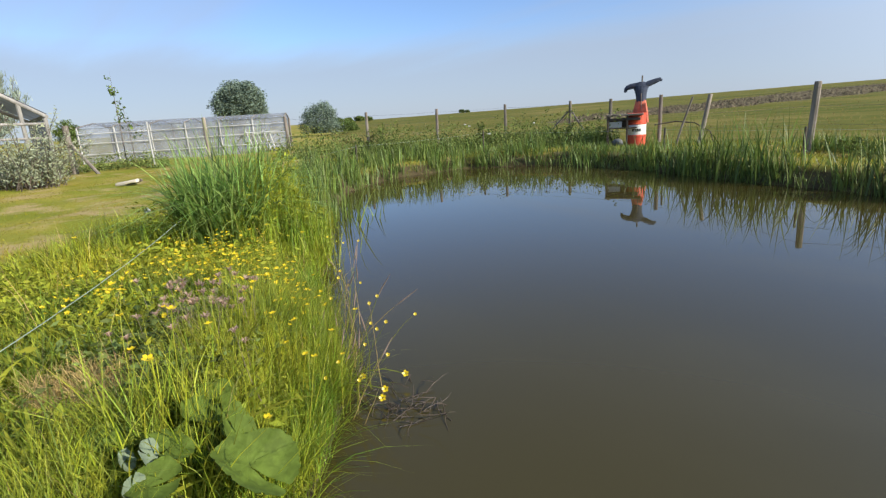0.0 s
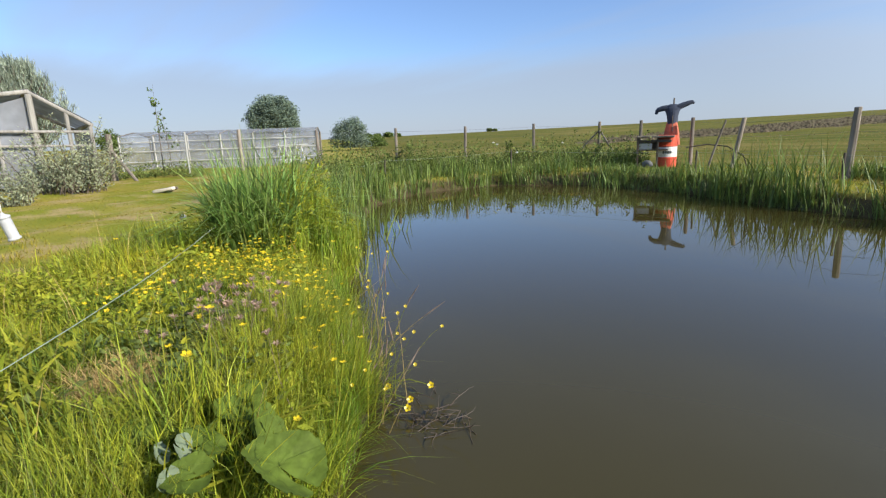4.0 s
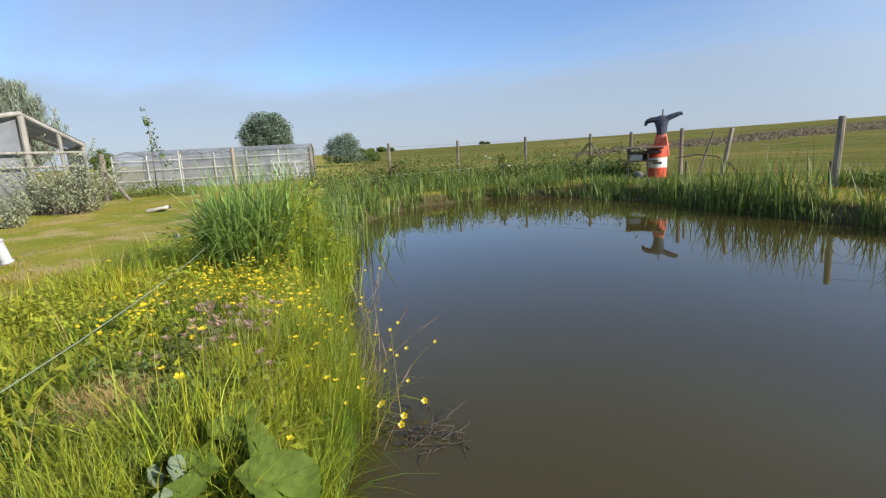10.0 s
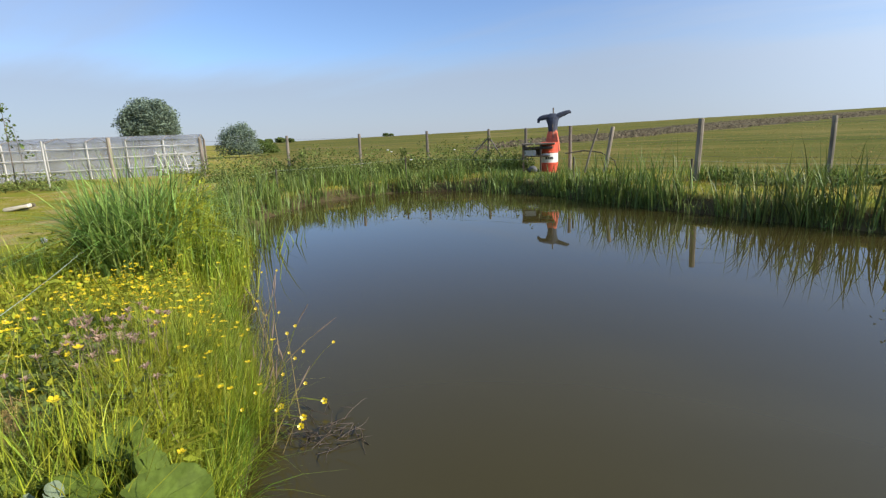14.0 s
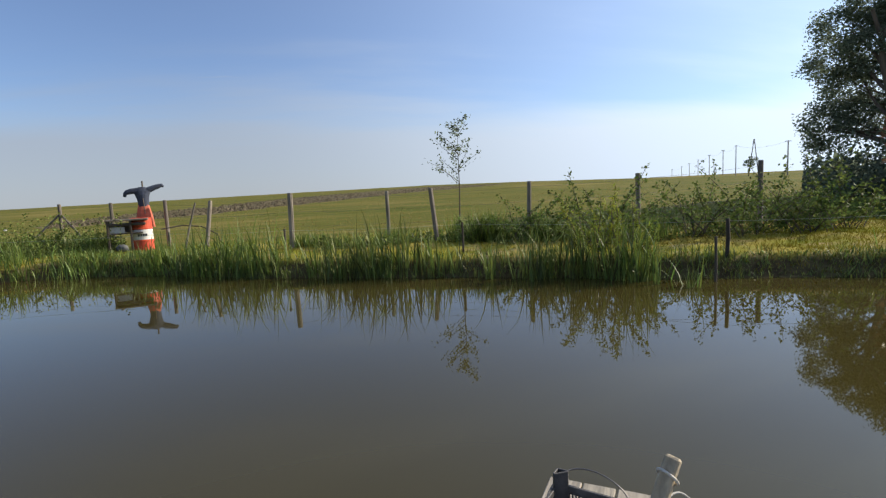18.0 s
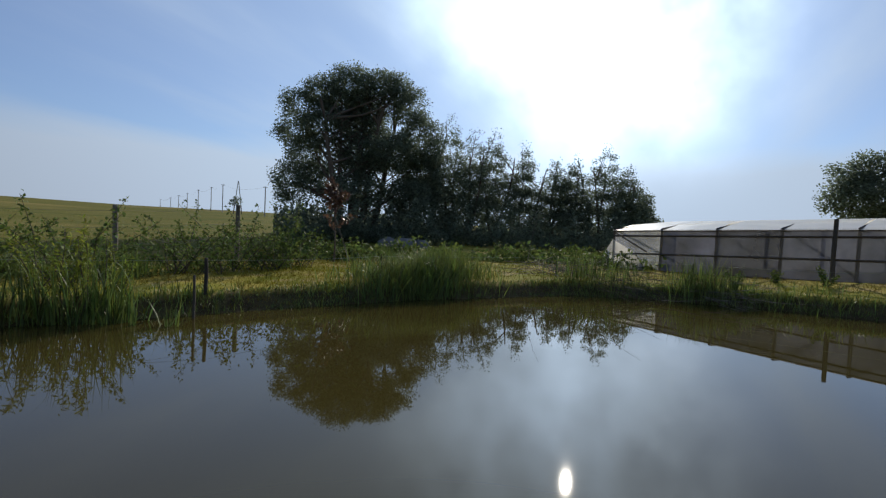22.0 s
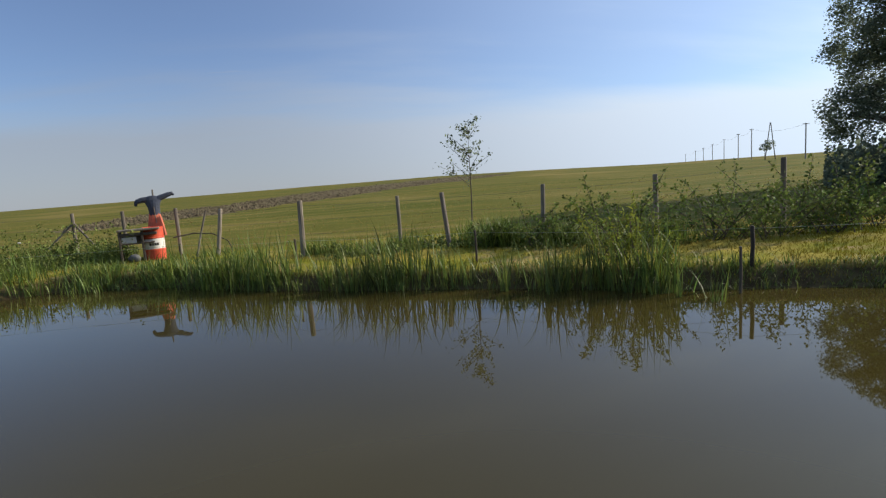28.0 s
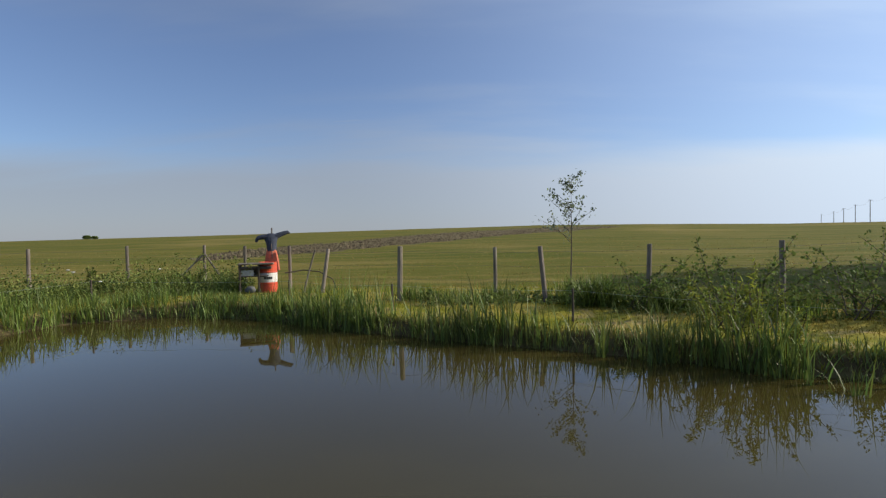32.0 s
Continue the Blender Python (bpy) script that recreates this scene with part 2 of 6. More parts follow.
M = {}
M["grass"] = mat("meadow_grass", (0.37, 0.37, 0.022), 0.6, vary=0.25, island=0.55, translucent=0.3, second=(0.16, 0.25, 0.018), second_scale=1.2)
M["tall_grass"] = mat("tall_grass", (0.17, 0.235, 0.022), 0.6, vary=0.25, island=0.5, translucent=0.3, second=(0.10, 0.17, 0.016), second_scale=1.2)
M["fine_grass"] = mat("fine_grass", (0.32, 0.345, 0.026), 0.6, vary=0.25, island=0.55, translucent=0.35, second=(0.19, 0.25, 0.02), second_scale=2.0)
M["straw_green"] = mat("yellowing_grass", (0.42, 0.35, 0.07), 0.7, vary=0.25, island=0.4, translucent=0.25, second=(0.30, 0.28, 0.05))
M["sedge"] = mat("sedge_blade", (0.28, 0.40, 0.095), 0.55, vary=0.2, island=0.55, translucent=0.40, second=(0.20, 0.31, 0.07))
M["reed"] = mat("reed_blade", (0.145, 0.205, 0.038), 0.55, vary=0.2, island=0.5, translucent=0.35, second=(0.13, 0.19, 0.035), second_scale=0.5)
# the reed again, with the shade of blades seen against the sun in its colour
M["reed_shaded"] = mat("reed_blade_shaded", (0.12, 0.175, 0.036), 0.55, vary=0.2, island=0.65, translucent=0.28, second=(0.15, 0.185, 0.04), second_scale=0.5)
M["stubble"] = mat("field_stubble", (0.33, 0.25, 0.09), 0.8, vary=0.25, island=0.35, translucent=0.45, second=(0.23, 0.195, 0.055), second_scale=0.3)
M["straw"] = mat("dry_straw", (0.58, 0.42, 0.15), 0.7, vary=0.25, island=0.35, translucent=0.2)
M["lawn"] = mat("short_grass", (0.255, 0.235, 0.022), 0.95, vary=0.2, island=0.25, translucent=0.12, second=(0.25, 0.185, 0.045), second_scale=0.5, spec=0.03)
M["leaf"] = mat("tree_leaf", (0.17, 0.21, 0.15), 0.7, vary=0.2, island=0.45, translucent=0.58, second=(0.13, 0.165, 0.11), spec=0.3)
M["leaf_light"] = mat("shrub_leaf", (0.14, 0.195, 0.05), 0.7, vary=0.2, island=0.5, translucent=0.32, spec=0.15)
# distance haze put into the colour: paler and bluer than the near leaves
M["leaf_hazed"] = mat("hazed_leaf", (0.20, 0.26, 0.19), 0.75, vary=0.2, island=0.3, translucent=0.3, spec=0.15)
M["herb"] = mat("herb_leaf", (0.33, 0.36, 0.035), 0.7, vary=0.2, island=0.4, translucent=0.35, spec=0.2)
M["herb_dark"] = mat("willowherb_leaf", (0.23, 0.27, 0.04), 0.7, vary=0.2, island=0.5, translucent=0.35, spec=0.2)
M["clod"] = mat("earth_clod", (0.14, 0.115, 0.07), 0.95, vary=0.2, island=0.45, spec=0.1)
M["rail"] = mat("pale_rail", (0.50, 0.49, 0.46), 0.7, vary=0.15)
M["leaf_silver"] = mat("silver_leaf", (0.33, 0.36, 0.22), 0.75, vary=0.2, island=0.3, translucent=0.25)
M["leaf_red"] = mat("red_leaf", (0.12, 0.07, 0.045), 0.5, vary=0.2, island=0.4, translucent=0.4)
# needle green lightened to stand in for the haze over the pine
M["needle"] = mat("pine_needle", (0.28, 0.33, 0.24), 0.5, vary=0.2, island=0.4, translucent=0.2)
M["broad"] = mat("broad_leaf", (0.088, 0.13, 0.018), 0.75, vary=0.3, scale=30, island=0.2, translucent=0.2, spec=0.2, bump=0.5, bump_scale=30)
M["pale_leaf"] = mat("pale_leaf_underside", (0.19, 0.24, 0.15), 0.85, vary=0.25, translucent=0.2)
M["bark"] = mat("bark", (0.13, 0.10, 0.075), 0.9, vary=0.35, scale=9, bump=0.8, bump_scale=18, stretch=(1, 1, 0.25))
M["wood"] = mat("weathered_wood", (0.21, 0.18, 0.145), 0.88, vary=0.45, scale=9, bump=0.7, bump_scale=35, stretch=(1, 1, 0.22), obj=0.25, second=(0.12, 0.10, 0.08), second_scale=4)
M["wood_grey"] = mat("grey_log", (0.35, 0.325, 0.29), 0.9, vary=0.3, scale=14, bump=0.6, bump_scale=35, stretch=(1, 1, 0.12), obj=0.15)
M["wood_dark"] = mat("dark_timber", (0.075, 0.06, 0.045), 0.85, vary=0.3, scale=12, bump=0.5, stretch=(1, 1, 0.15), obj=0.2)
M["deck"] = mat("deck_board", (0.33, 0.29, 0.23), 0.8, vary=0.3, scale=30, bump=0.6, bump_scale=60, stretch=(1, 0.08, 1), obj=0.18)
M["red"] = mat("red_paint", (0.64, 0.095, 0.04), 0.45, vary=0.15, scale=9, second=(0.48, 0.05, 0.025), bump=0.15, bump_scale=20)
M["white"] = mat("white_paint", (0.72, 0.71, 0.68), 0.5, vary=0.1, scale=9, second=(0.6, 0.58, 0.54))
M["cloth"] = mat("dark_cloth", (0.05, 0.062, 0.095), 0.85, vary=0.3, scale=18, bump=0.6, bump_scale=30)
M["cloth_red"] = mat("red_cloth", (0.60, 0.15, 0.085), 0.8, vary=0.2, scale=15, bump=0.5)
M["ink"] = mat("dark_lettering", (0.03, 0.03, 0.035), 0.6, vary=0.1)
M["film"] = mat("plastic_film", (0.82, 0.82, 0.82), 0.22, vary=0.08, scale=3, second=(0.72, 0.73, 0.74), bump=0.25, bump_scale=3, translucent=0.5, alpha=0.9)
M["film_bright"] = mat("backlit_film", (0.85, 0.85, 0.84), 0.4, vary=0.08, scale=3, bump=0.3, bump_scale=4, translucent=0.8)
M["net"] = mat("grey_netting", (0.46, 0.48, 0.52), 0.8, vary=0.15, translucent=0.3, alpha=0.40)
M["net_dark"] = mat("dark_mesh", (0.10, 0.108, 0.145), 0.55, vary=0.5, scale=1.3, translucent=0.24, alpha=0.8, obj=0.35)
M["wire"] = mat("fence_wire", (0.18, 0.17, 0.16), 0.5, metal=0.6, vary=0.1)
M["cord"] = mat("pale_cord", (0.32, 0.38, 0.29), 0.7, vary=0.1)
M["rope"] = mat("rope", (0.55, 0.52, 0.46), 0.85, vary=0.2, scale=60, bump=0.6, bump_scale=120)
M["yellow"] = mat("yellow_petal", (0.85, 0.62, 0.015), 0.4, vary=0.1, translucent=0.25)
M["pink"] = mat("pink_petal", (0.38, 0.26, 0.18), 0.6, vary=0.15, island=0.3, translucent=0.3)
M["seed"] = mat("seed_head", (0.36, 0.27, 0.20), 0.8, vary=0.2, island=0.3, translucent=0.2)
M["plastic"] = mat("black_plastic", (0.060, 0.056, 0.055), 0.65, vary=0.35, scale=25, second=(0.105, 0.095, 0.085), second_scale=9, bump=0.3, bump_scale=60)
M["net_red"] = mat("brown_red_net", (0.30, 0.13, 0.105), 0.85, vary=0.3, scale=30, island=0.55)
M["net_brown"] = mat("grey_brown_net", (0.22, 0.165, 0.145), 0.85, vary=0.5, scale=90, second=(0.27, 0.12, 0.10), second_scale=6, bump=0.9, bump_scale=140)
M["tarp"] = mat("grey_tarpaulin", (0.13, 0.14, 0.145), 0.6, vary=0.2, bump=0.6, bump_scale=5)
M["stake_wood"] = mat("sunbleached_stake", (0.47, 0.39, 0.27), 0.85, second=(0.30, 0.25, 0.18), second_scale=12, vary=0.45, scale=40, bump=0.6, bump_scale=60, stretch=(1, 1, 0.15))
M["weed"] = mat("weed_leaf", (0.17, 0.215, 0.055), 0.75, vary=0.25, island=0.45, translucent=0.25, spec=0.2)
M["tube"] = mat("grey_white_plastic", (0.46, 0.46, 0.46), 0.5, vary=0.12, scale=20)
M["net_pale"] = mat("pale_grey_netting", (0.32, 0.335, 0.37), 0.85, vary=0.15, scale=2, translucent=0.2, alpha=0.72)
M["stone"] = mat("pale_stone", (0.66, 0.58, 0.46), 0.85, vary=0.3, bump=0.7, bump_scale=25)
M["twig"] = mat("wet_twig", (0.085, 0.058, 0.035), 0.6, vary=0.3, island=0.3)
M["concrete"] = mat("grey_pole", (0.30, 0.29, 0.28), 0.85, vary=0.15)


def build_water_material():
    m = bpy.data.materials.new("pond_water")
    m.use_nodes = True
    n, l = nodes_of(m.node_tree)
    out = n.new("ShaderNodeOutputMaterial")
    p = n.new("ShaderNodeBsdfPrincipled")
    p.inputs["Roughness"].default_value = 0.02
    p.inputs["IOR"].default_value = 1.42
    tc = n.new("ShaderNodeTexCoord")
    big = n.new("ShaderNodeTexNoise")
    big.inputs["Scale"].default_value, big.inputs["Detail"].default_value = 0.35, 3
    l.new(tc.outputs["Object"], big.inputs["Vector"])
    mix = n.new("ShaderNodeMix"); mix.data_type = "RGBA"
    mix.inputs["A"].default_value = (*WATER_A, 1)
    mix.inputs["B"].default_value = (*WATER_B, 1)
    l.new(big.outputs["Fac"], mix.inputs["Factor"]); l.new(mix.outputs["Result"], p.inputs["Base Color"])
    wv = n.new("ShaderNodeTexNoise")
    wv.inputs["Scale"].default_value, wv.inputs["Detail"].default_value = 2.2, 2
    mp = n.new("ShaderNodeMapping"); mp.inputs["Scale"].default_value = (1.0, 1.6, 1)
    l.new(tc.outputs["Object"], mp.inputs[0]); l.new(mp.outputs[0], wv.inputs["Vector"])
    b = n.new("ShaderNodeBump")
    b.inputs["Strength"].default_value, b.inputs["Distance"].default_value = 0.012, 0.02
    l.new(wv.outputs["Fac"], b.inputs["Height"]); l.new(b.outputs[0], p.inputs["Normal"])
    l.new(p.outputs[0], out.inputs[0])
    return m


M["water"] = build_water_material()


def build_ground_material():
    """Mown turf, bare trampled patches, a hay field and a ploughed strip, told apart by where they lie."""
    m = bpy.data.materials.new("turf_and_fields")
    m.use_nodes = True
    n, l = nodes_of(m.node_tree)
    out = n.new("ShaderNodeOutputMaterial")
    p = n.new("ShaderNodeBsdfPrincipled")
    p.inputs["Roughness"].default_value = 0.9
    p.inputs["Specular IOR Level"].default_value = 0.04
    at = n.new("ShaderNodeAttribute"); at.attribute_name = "land"
    sep = n.new("ShaderNodeSeparateColor")
    l.new(at.outputs["Color"], sep.inputs[0])
    tc = n.new("ShaderNodeTexCoord")

    def noise_of(scale, detail=5, stretch=None):
        t = n.new("ShaderNodeTexNoise")
        t.inputs["Scale"].default_value, t.inputs["Detail"].default_value = scale, detail
        src = tc.outputs["Object"]
        if stretch:
            mp = n.new("ShaderNodeMapping"); mp.inputs["Scale"].default_value = stretch
            mp.inputs["Rotation"].default_value = (0, 0, radians(18))
            l.new(src, mp.inputs[0]); src = mp.outputs[0]
        l.new(src, t.inputs["Vector"])
        return t.outputs["Fac"]

    def mixed(a, b, fac, lo=0.35, hi=0.65):
        r = n.new("ShaderNodeMapRange")
        r.inputs["From Min"].default_value, r.inputs["From Max"].default_value = lo, hi
        l.new(fac, r.inputs["Value"])
        x = n.new("ShaderNodeMix"); x.data_type = "RGBA"
        for s, c in (("A", a), ("B", b)):
            if isinstance(c, tuple):
                x.inputs[s].default_value = (*c, 1)
            else:
                l.new(c, x.inputs[s])
        l.new(r.outputs[0], x.inputs["Factor"])
        return x.outputs["Result"]

    turf = mixed(mixed((0.19, 0.20, 0.025), (0.30, 0.25, 0.05), noise_of(0.5), 0.42, 0.58), (0.36, 0.27, 0.12), noise_of(1.7, 7), 0.50, 0.68)
    field = mixed(mixed((0.088, 0.102, 0.018), (0.130, 0.124, 0.025), noise_of(0.06, 4, (0.3, 2.5, 1)), 0.4, 0.6), (0.21, 0.168, 0.053), noise_of(0.5, 7, (0.16, 1.9, 1)), 0.47, 0.72)
    field = mixed(field, (0.245, 0.187, 0.062), noise_of(0.035, 4), 0.54, 0.70)
    soil = mixed((0.09, 0.075, 0.045), (0.18, 0.145, 0.08), noise_of(0.5, 6, (0.25, 3.0, 1)))
    # wet mud at the waterline, also painted up the bank as its shade
    mud_shade = mixed((0.06, 0.045, 0.025), (0.10, 0.085, 0.04), noise_of(3.0))
    c = mixed(turf, field, sep.outputs[0], 0.2, 0.8)
    c = mixed(c, soil, sep.outputs[1], 0.35, 0.65)
    c = mixed(c, mud_shade, sep.outputs[2], 0.3, 0.7)
    l.new(c, p.inputs["Base Color"])
    b = n.new("ShaderNodeBump")
    b.inputs["Strength"].default_value, b.inputs["Distance"].default_value = 0.6, 0.05
    l.new(noise_of(14, 6), b.inputs["Height"]); l.new(b.outputs[0], p.inputs["Normal"])
    l.new(p.outputs[0], out.inputs[0])
    return m


M["ground"] = build_ground_material()

# ---------------------------------------------------------------- mesh helpers
RNG = np.random.default_rng(7)


def mesh_arrays(name, verts, faces, material):
    """A mesh object from arrays: verts (n, 3), faces (m, k)."""
    verts, faces = np.asarray(verts, np.float32), np.asarray(faces, np.int32)
    me = bpy.data.meshes.new(name)
    me.vertices.add(len(verts))
    me.vertices.foreach_set("co", verts.ravel())
    k = faces.shape[1]
    me.loops.add(faces.size)
    me.loops.foreach_set("vertex_index", faces.ravel())
    me.polygons.add(len(faces))
    me.polygons.foreach_set("loop_start", np.arange(0, faces.size, k, dtype=np.int32))
    me.update(calc_edges=True)
    me.materials.append(material)
    return me


def stuff(name, verts, faces, material, label, category, parent=None):
    ob = new(name, mesh_arrays(name, verts, faces, material))
    if parent is not None:
        ob.parent = parent
        if label:
            tagged(ob, label)
        return ob
    return tagged(ob, label, category, kind="stuff")


def part(name, bm, material, parent=None, label="", smooth=False):
    me = bpy.data.meshes.new(name)
    bm.to_mesh(me)
    bm.free()
    for mm in (material if isinstance(material, (list, tuple)) else [material]):
        me.materials.append(mm)
    if smooth:
        me.polygons.foreach_set("use_smooth", [True] * len(me.polygons))
    ob = new(name, me)
    if parent is not None:
        ob.parent = parent
    if label:
        tagged(ob, label)
    return ob


def thing(name, label, category, group="", at=(0, 0, 0), kind=""):
    ob = new(name)
    ob.empty_display_size = 0.1
    ob.location = at
    return tagged(ob, label, category, group, kind)


def box_bm(size, center=(0, 0, 0), bevel=0.0, m=None):
    bm = bmesh.new()
    bmesh.ops.create_cube(bm, size=1)
    bmesh.ops.transform(bm, matrix=Matrix.Translation(center) @ Matrix.Diagonal((*size, 1)), verts=bm.verts)
    if bevel:
        bmesh.ops.bevel(bm, geom=bm.edges[:], offset=bevel, segments=1, affect="EDGES")
    if m is not None:
        bmesh.ops.transform(bm, matrix=m, verts=bm.verts)
    return bm


def tube_arrays(points, radii, sides=7):
    """A bent, tapering tube along points."""
    pts = np.asarray(points, float)
    radii = np.broadcast_to(np.asarray(radii, float), (len(pts),))
    vs, fs = [], []
    t = np.gradient(pts, axis=0)
    t /= np.linalg.norm(t, axis=1)[:, None] + 1e-9
    ref = np.array([0.31, 0.95, 0.05])
    for i in range(len(pts)):
        u = np.cross(t[i], ref if abs(t[i] @ ref) < 0.95 else np.array([1.0, 0, 0]))
        u /= np.linalg.norm(u)
        w = np.cross(t[i], u)
        a = np.arange(sides) * 2 * np.pi / sides
        vs.append(pts[i] + radii[i] * (np.cos(a)[:, None] * u + np.sin(a)[:, None] * w))
    for i in range(len(pts) - 1):
        for k in range(sides):
            a, b = i * sides + k, i * sides + (k + 1) % sides
            fs.append((a, b, b + sides, a + sides))
    return np.concatenate(vs), np.array(fs)


def curve_points(points, per=6):
    """A smooth curve through the points."""
    p = np.array([tuple(q) for q in points], float)
    p = np.vstack([2 * p[0] - p[1], p, 2 * p[-1] - p[-2]])
    out = []
    for a, b, c, d in zip(p[:-3], p[1:-2], p[2:-1], p[3:]):
        for t in np.arange(per) / per:
            out.append(.5 * (2 * b + (c - a) * t + (2 * a - 5 * b + 4 * c - d) * t * t + (3 * b - a - 3 * c + d) * t ** 3))
    return np.array(out + [p[-2]])


def tube_bm(points, radii, sides=8, cap=True):
    vs, fs = tube_arrays(points, radii, sides)
    bm = bmesh.new()
    v = [bm.verts.new(c) for c in vs]
    for f in fs:
        bm.faces.new([v[i] for i in f])
    if cap:
        bm.faces.new(v[:sides][::-1])
        bm.faces.new(v[-sides:])
    bmesh.ops.recalc_face_normals(bm, faces=bm.faces)
    return bm


def merge(list_of):
    vs, fs, k = [], [], 0
    for v, f in list_of:
        vs.append(v); fs.append(f + k); k += len(v)
    return np.concatenate(vs), np.concatenate(fs)


def blades(pos, height, width, lean=0.35, droop=0.5, segs=3, rng=RNG, yaw=None):
    """Grass blades: tapering ribbons that rise from pos, lean outwards and droop at the tip."""
    n = len(pos)
    height = np.broadcast_to(np.asarray(height, float), (n,))
    width = np.broadcast_to(np.asarray(width, float), (n,))
    a = rng.uniform(0, 2 * np.pi, n) if yaw is None else yaw
    ln = np.minimum(np.abs(rng.normal(0, lean, n)), 1.5 * lean) + 0.03
    dr = np.minimum(np.abs(rng.normal(0, droop, n)), 1.6 * droop)
    d = np.stack([np.cos(a), np.sin(a), np.zeros(n)], 1)
    ta = a + np.pi / 2 + rng.normal(0, 0.5, n)
    s = np.stack([np.cos(ta), np.sin(ta), np.zeros(n)], 1)
    v = np.zeros((n, (segs + 1) * 2, 3))
    for i in range(segs + 1):
        q = i / segs
        out = ln * q + dr * q ** 3 * 0.6
        c = pos + d * (out * height)[:, None]
        c[:, 2] += height * (q - 0.35 * dr * q ** 3 - 0.25 * ln * ln * q)
        wd = width * (0.7 + 0.5 * q if q < 0.4 else 0.9 * (1 - q) / 0.6 + 0.04) * 0.5
        v[:, 2 * i] = c - s * wd[:, None]
        v[:, 2 * i + 1] = c + s * wd[:, None]
    f = np.array([(2 * i, 2 * i + 1, 2 * i + 3, 2 * i + 2) for i in range(segs)])
    faces = (f[None] + (np.arange(n) * (segs + 1) * 2)[:, None, None]).reshape(-1, 4)
    return v.reshape(-1, 3), faces


def leaves(pos, size, rng=RNG, flat=0.5, long=1.6):
    """Leaves: small folded diamonds of random turn."""
    n = len(pos)
    size = np.broadcast_to(np.asarray(size, float), (n,)) * rng.uniform(0.6, 1.3, n)
    u = rng.normal(size=(n, 3)); u[:, 2] *= flat
    u /= np.linalg.norm(u, axis=1)[:, None]
    w = np.cross(u, rng.normal(size=(n, 3)))
    w /= np.linalg.norm(w, axis=1)[:, None] + 1e-9
    k = np.cross(u, w)
    L, B = size[:, None] * long * 0.5, size[:, None] * 0.5
    v = np.stack([pos - u * L, pos + w * B + k * B * 0.25, pos + u * L, pos - w * B + k * B * 0.25], 1).reshape(-1, 3)
    return v, np.arange(4 * n).reshape(n, 4)


# ---------------------------------------------------------------- the lie of the land
SHORE = np.array([(-1.8, 1.15), (-2.35, 1.8), (-3.1, 2.35), (-3.9, 2.9), (-5.1, 4.0), (-6.8, 5.5), (-8.4, 7.1), (-9.3, 9.5), (-8.6, 11.85), (-6.35, 12.85),
                  (-3.7, 12.0), (-1.36, 10.3), (0.67, 9.25), (2.22, 8.5), (3.75, 7.7), (5.17, 6.8), (7.3, 5.85), (9.5, 4.75), (11.0, 3.55), (13.1, 2.1), (13.7, 0.4),
                  (14.0, -2.1), (13.9, -4.4), (13.7, -7.0), (12.2, -10.2), (7, -10.4), (4, -7.5), (2.0, -4.6), (0.4, -2.6), (-0.5, -1.2), (-1.2, 0.1)])


def shore_distance(p):
    """Metres from the waterline: positive on land, negative over the pond."""
    p = np.asarray(p, float)
    a, b = SHORE, np.roll(SHORE, -1, 0)
    best = np.full(len(p), 1e9)
    inside = np.zeros(len(p), bool)
    for (x0, y0), (x1, y1) in zip(a, b):
        dx, dy = x1 - x0, y1 - y0
        t = np.clip(((p[:, 0] - x0) * dx + (p[:, 1] - y0) * dy) / (dx * dx + dy * dy), 0, 1)
        best = np.minimum(best, np.hypot(p[:, 0] - x0 - t * dx, p[:, 1] - y0 - t * dy))
        cross = ((y0 > p[:, 1]) != (y1 > p[:, 1])) & (p[:, 0] < (x1 - x0) * (p[:, 1] - y0) / (y1 - y0 + 1e-12) + x0)
        inside ^= cross
    return np.where(inside, -best, best)


def smooth(a, b, x):
    t = np.clip((x - a) / (b - a), 0, 1)
    return t * t * (3 - 2 * t)


HILL_AZ = [-180, -90, -50, -25, -4, 10, 22, 33, 45, 60, 80, 100, 116, 180]
HILL_H = [0.6, 0.7, 1.8, 3.3, 4.7, 5.3, 4.7, 3.6, 3.4, 2.4, 1.2, 0.9, 0.8, 0.6]


def ground_z(p):
    p = np.asarray(p, float)
    sd = shore_distance(p)
    r = np.hypot(p[:, 0], p[:, 1])
    az = np.degrees(np.arctan2(p[:, 0], p[:, 1]))
    wob = 0.03 * np.sin(p[:, 0] * 1.7 + 0.4) * np.cos(p[:, 1] * 1.3) + 0.02 * np.sin(p[:, 0] * 4.1) * np.sin(p[:, 1] * 3.3 + 1)
    land = 0.03 + 0.28 * smooth(0, 0.42, sd) + wob * smooth(0.2, 1.2, sd)
    pond = -0.7 * smooth(0, -1.2, sd) - 0.02
    z = np.where(sd > 0, land, pond)
    hill = np.interp(az, HILL_AZ, HILL_H)
    z = z + np.where(sd > 0, hill * np.clip((r - 15) / 215, 0, 1), 0)
    # the lawn climbs towards the plastic house
    z = z + 0.45 * smooth(0, -9, p[:, 1]) * smooth(12.5, 17, p[:, 0]) * (r < 60)
    return z - 0.012 * np.clip(r - 230, 0, None)


def gz(x, y):
    return float(ground_z([(x, y)])[0])


def polar(az, d, origin=(-0.05, 0.0)):
    return origin[0] + d * math.sin(radians(az)), origin[1] + d * math.cos(radians(az))


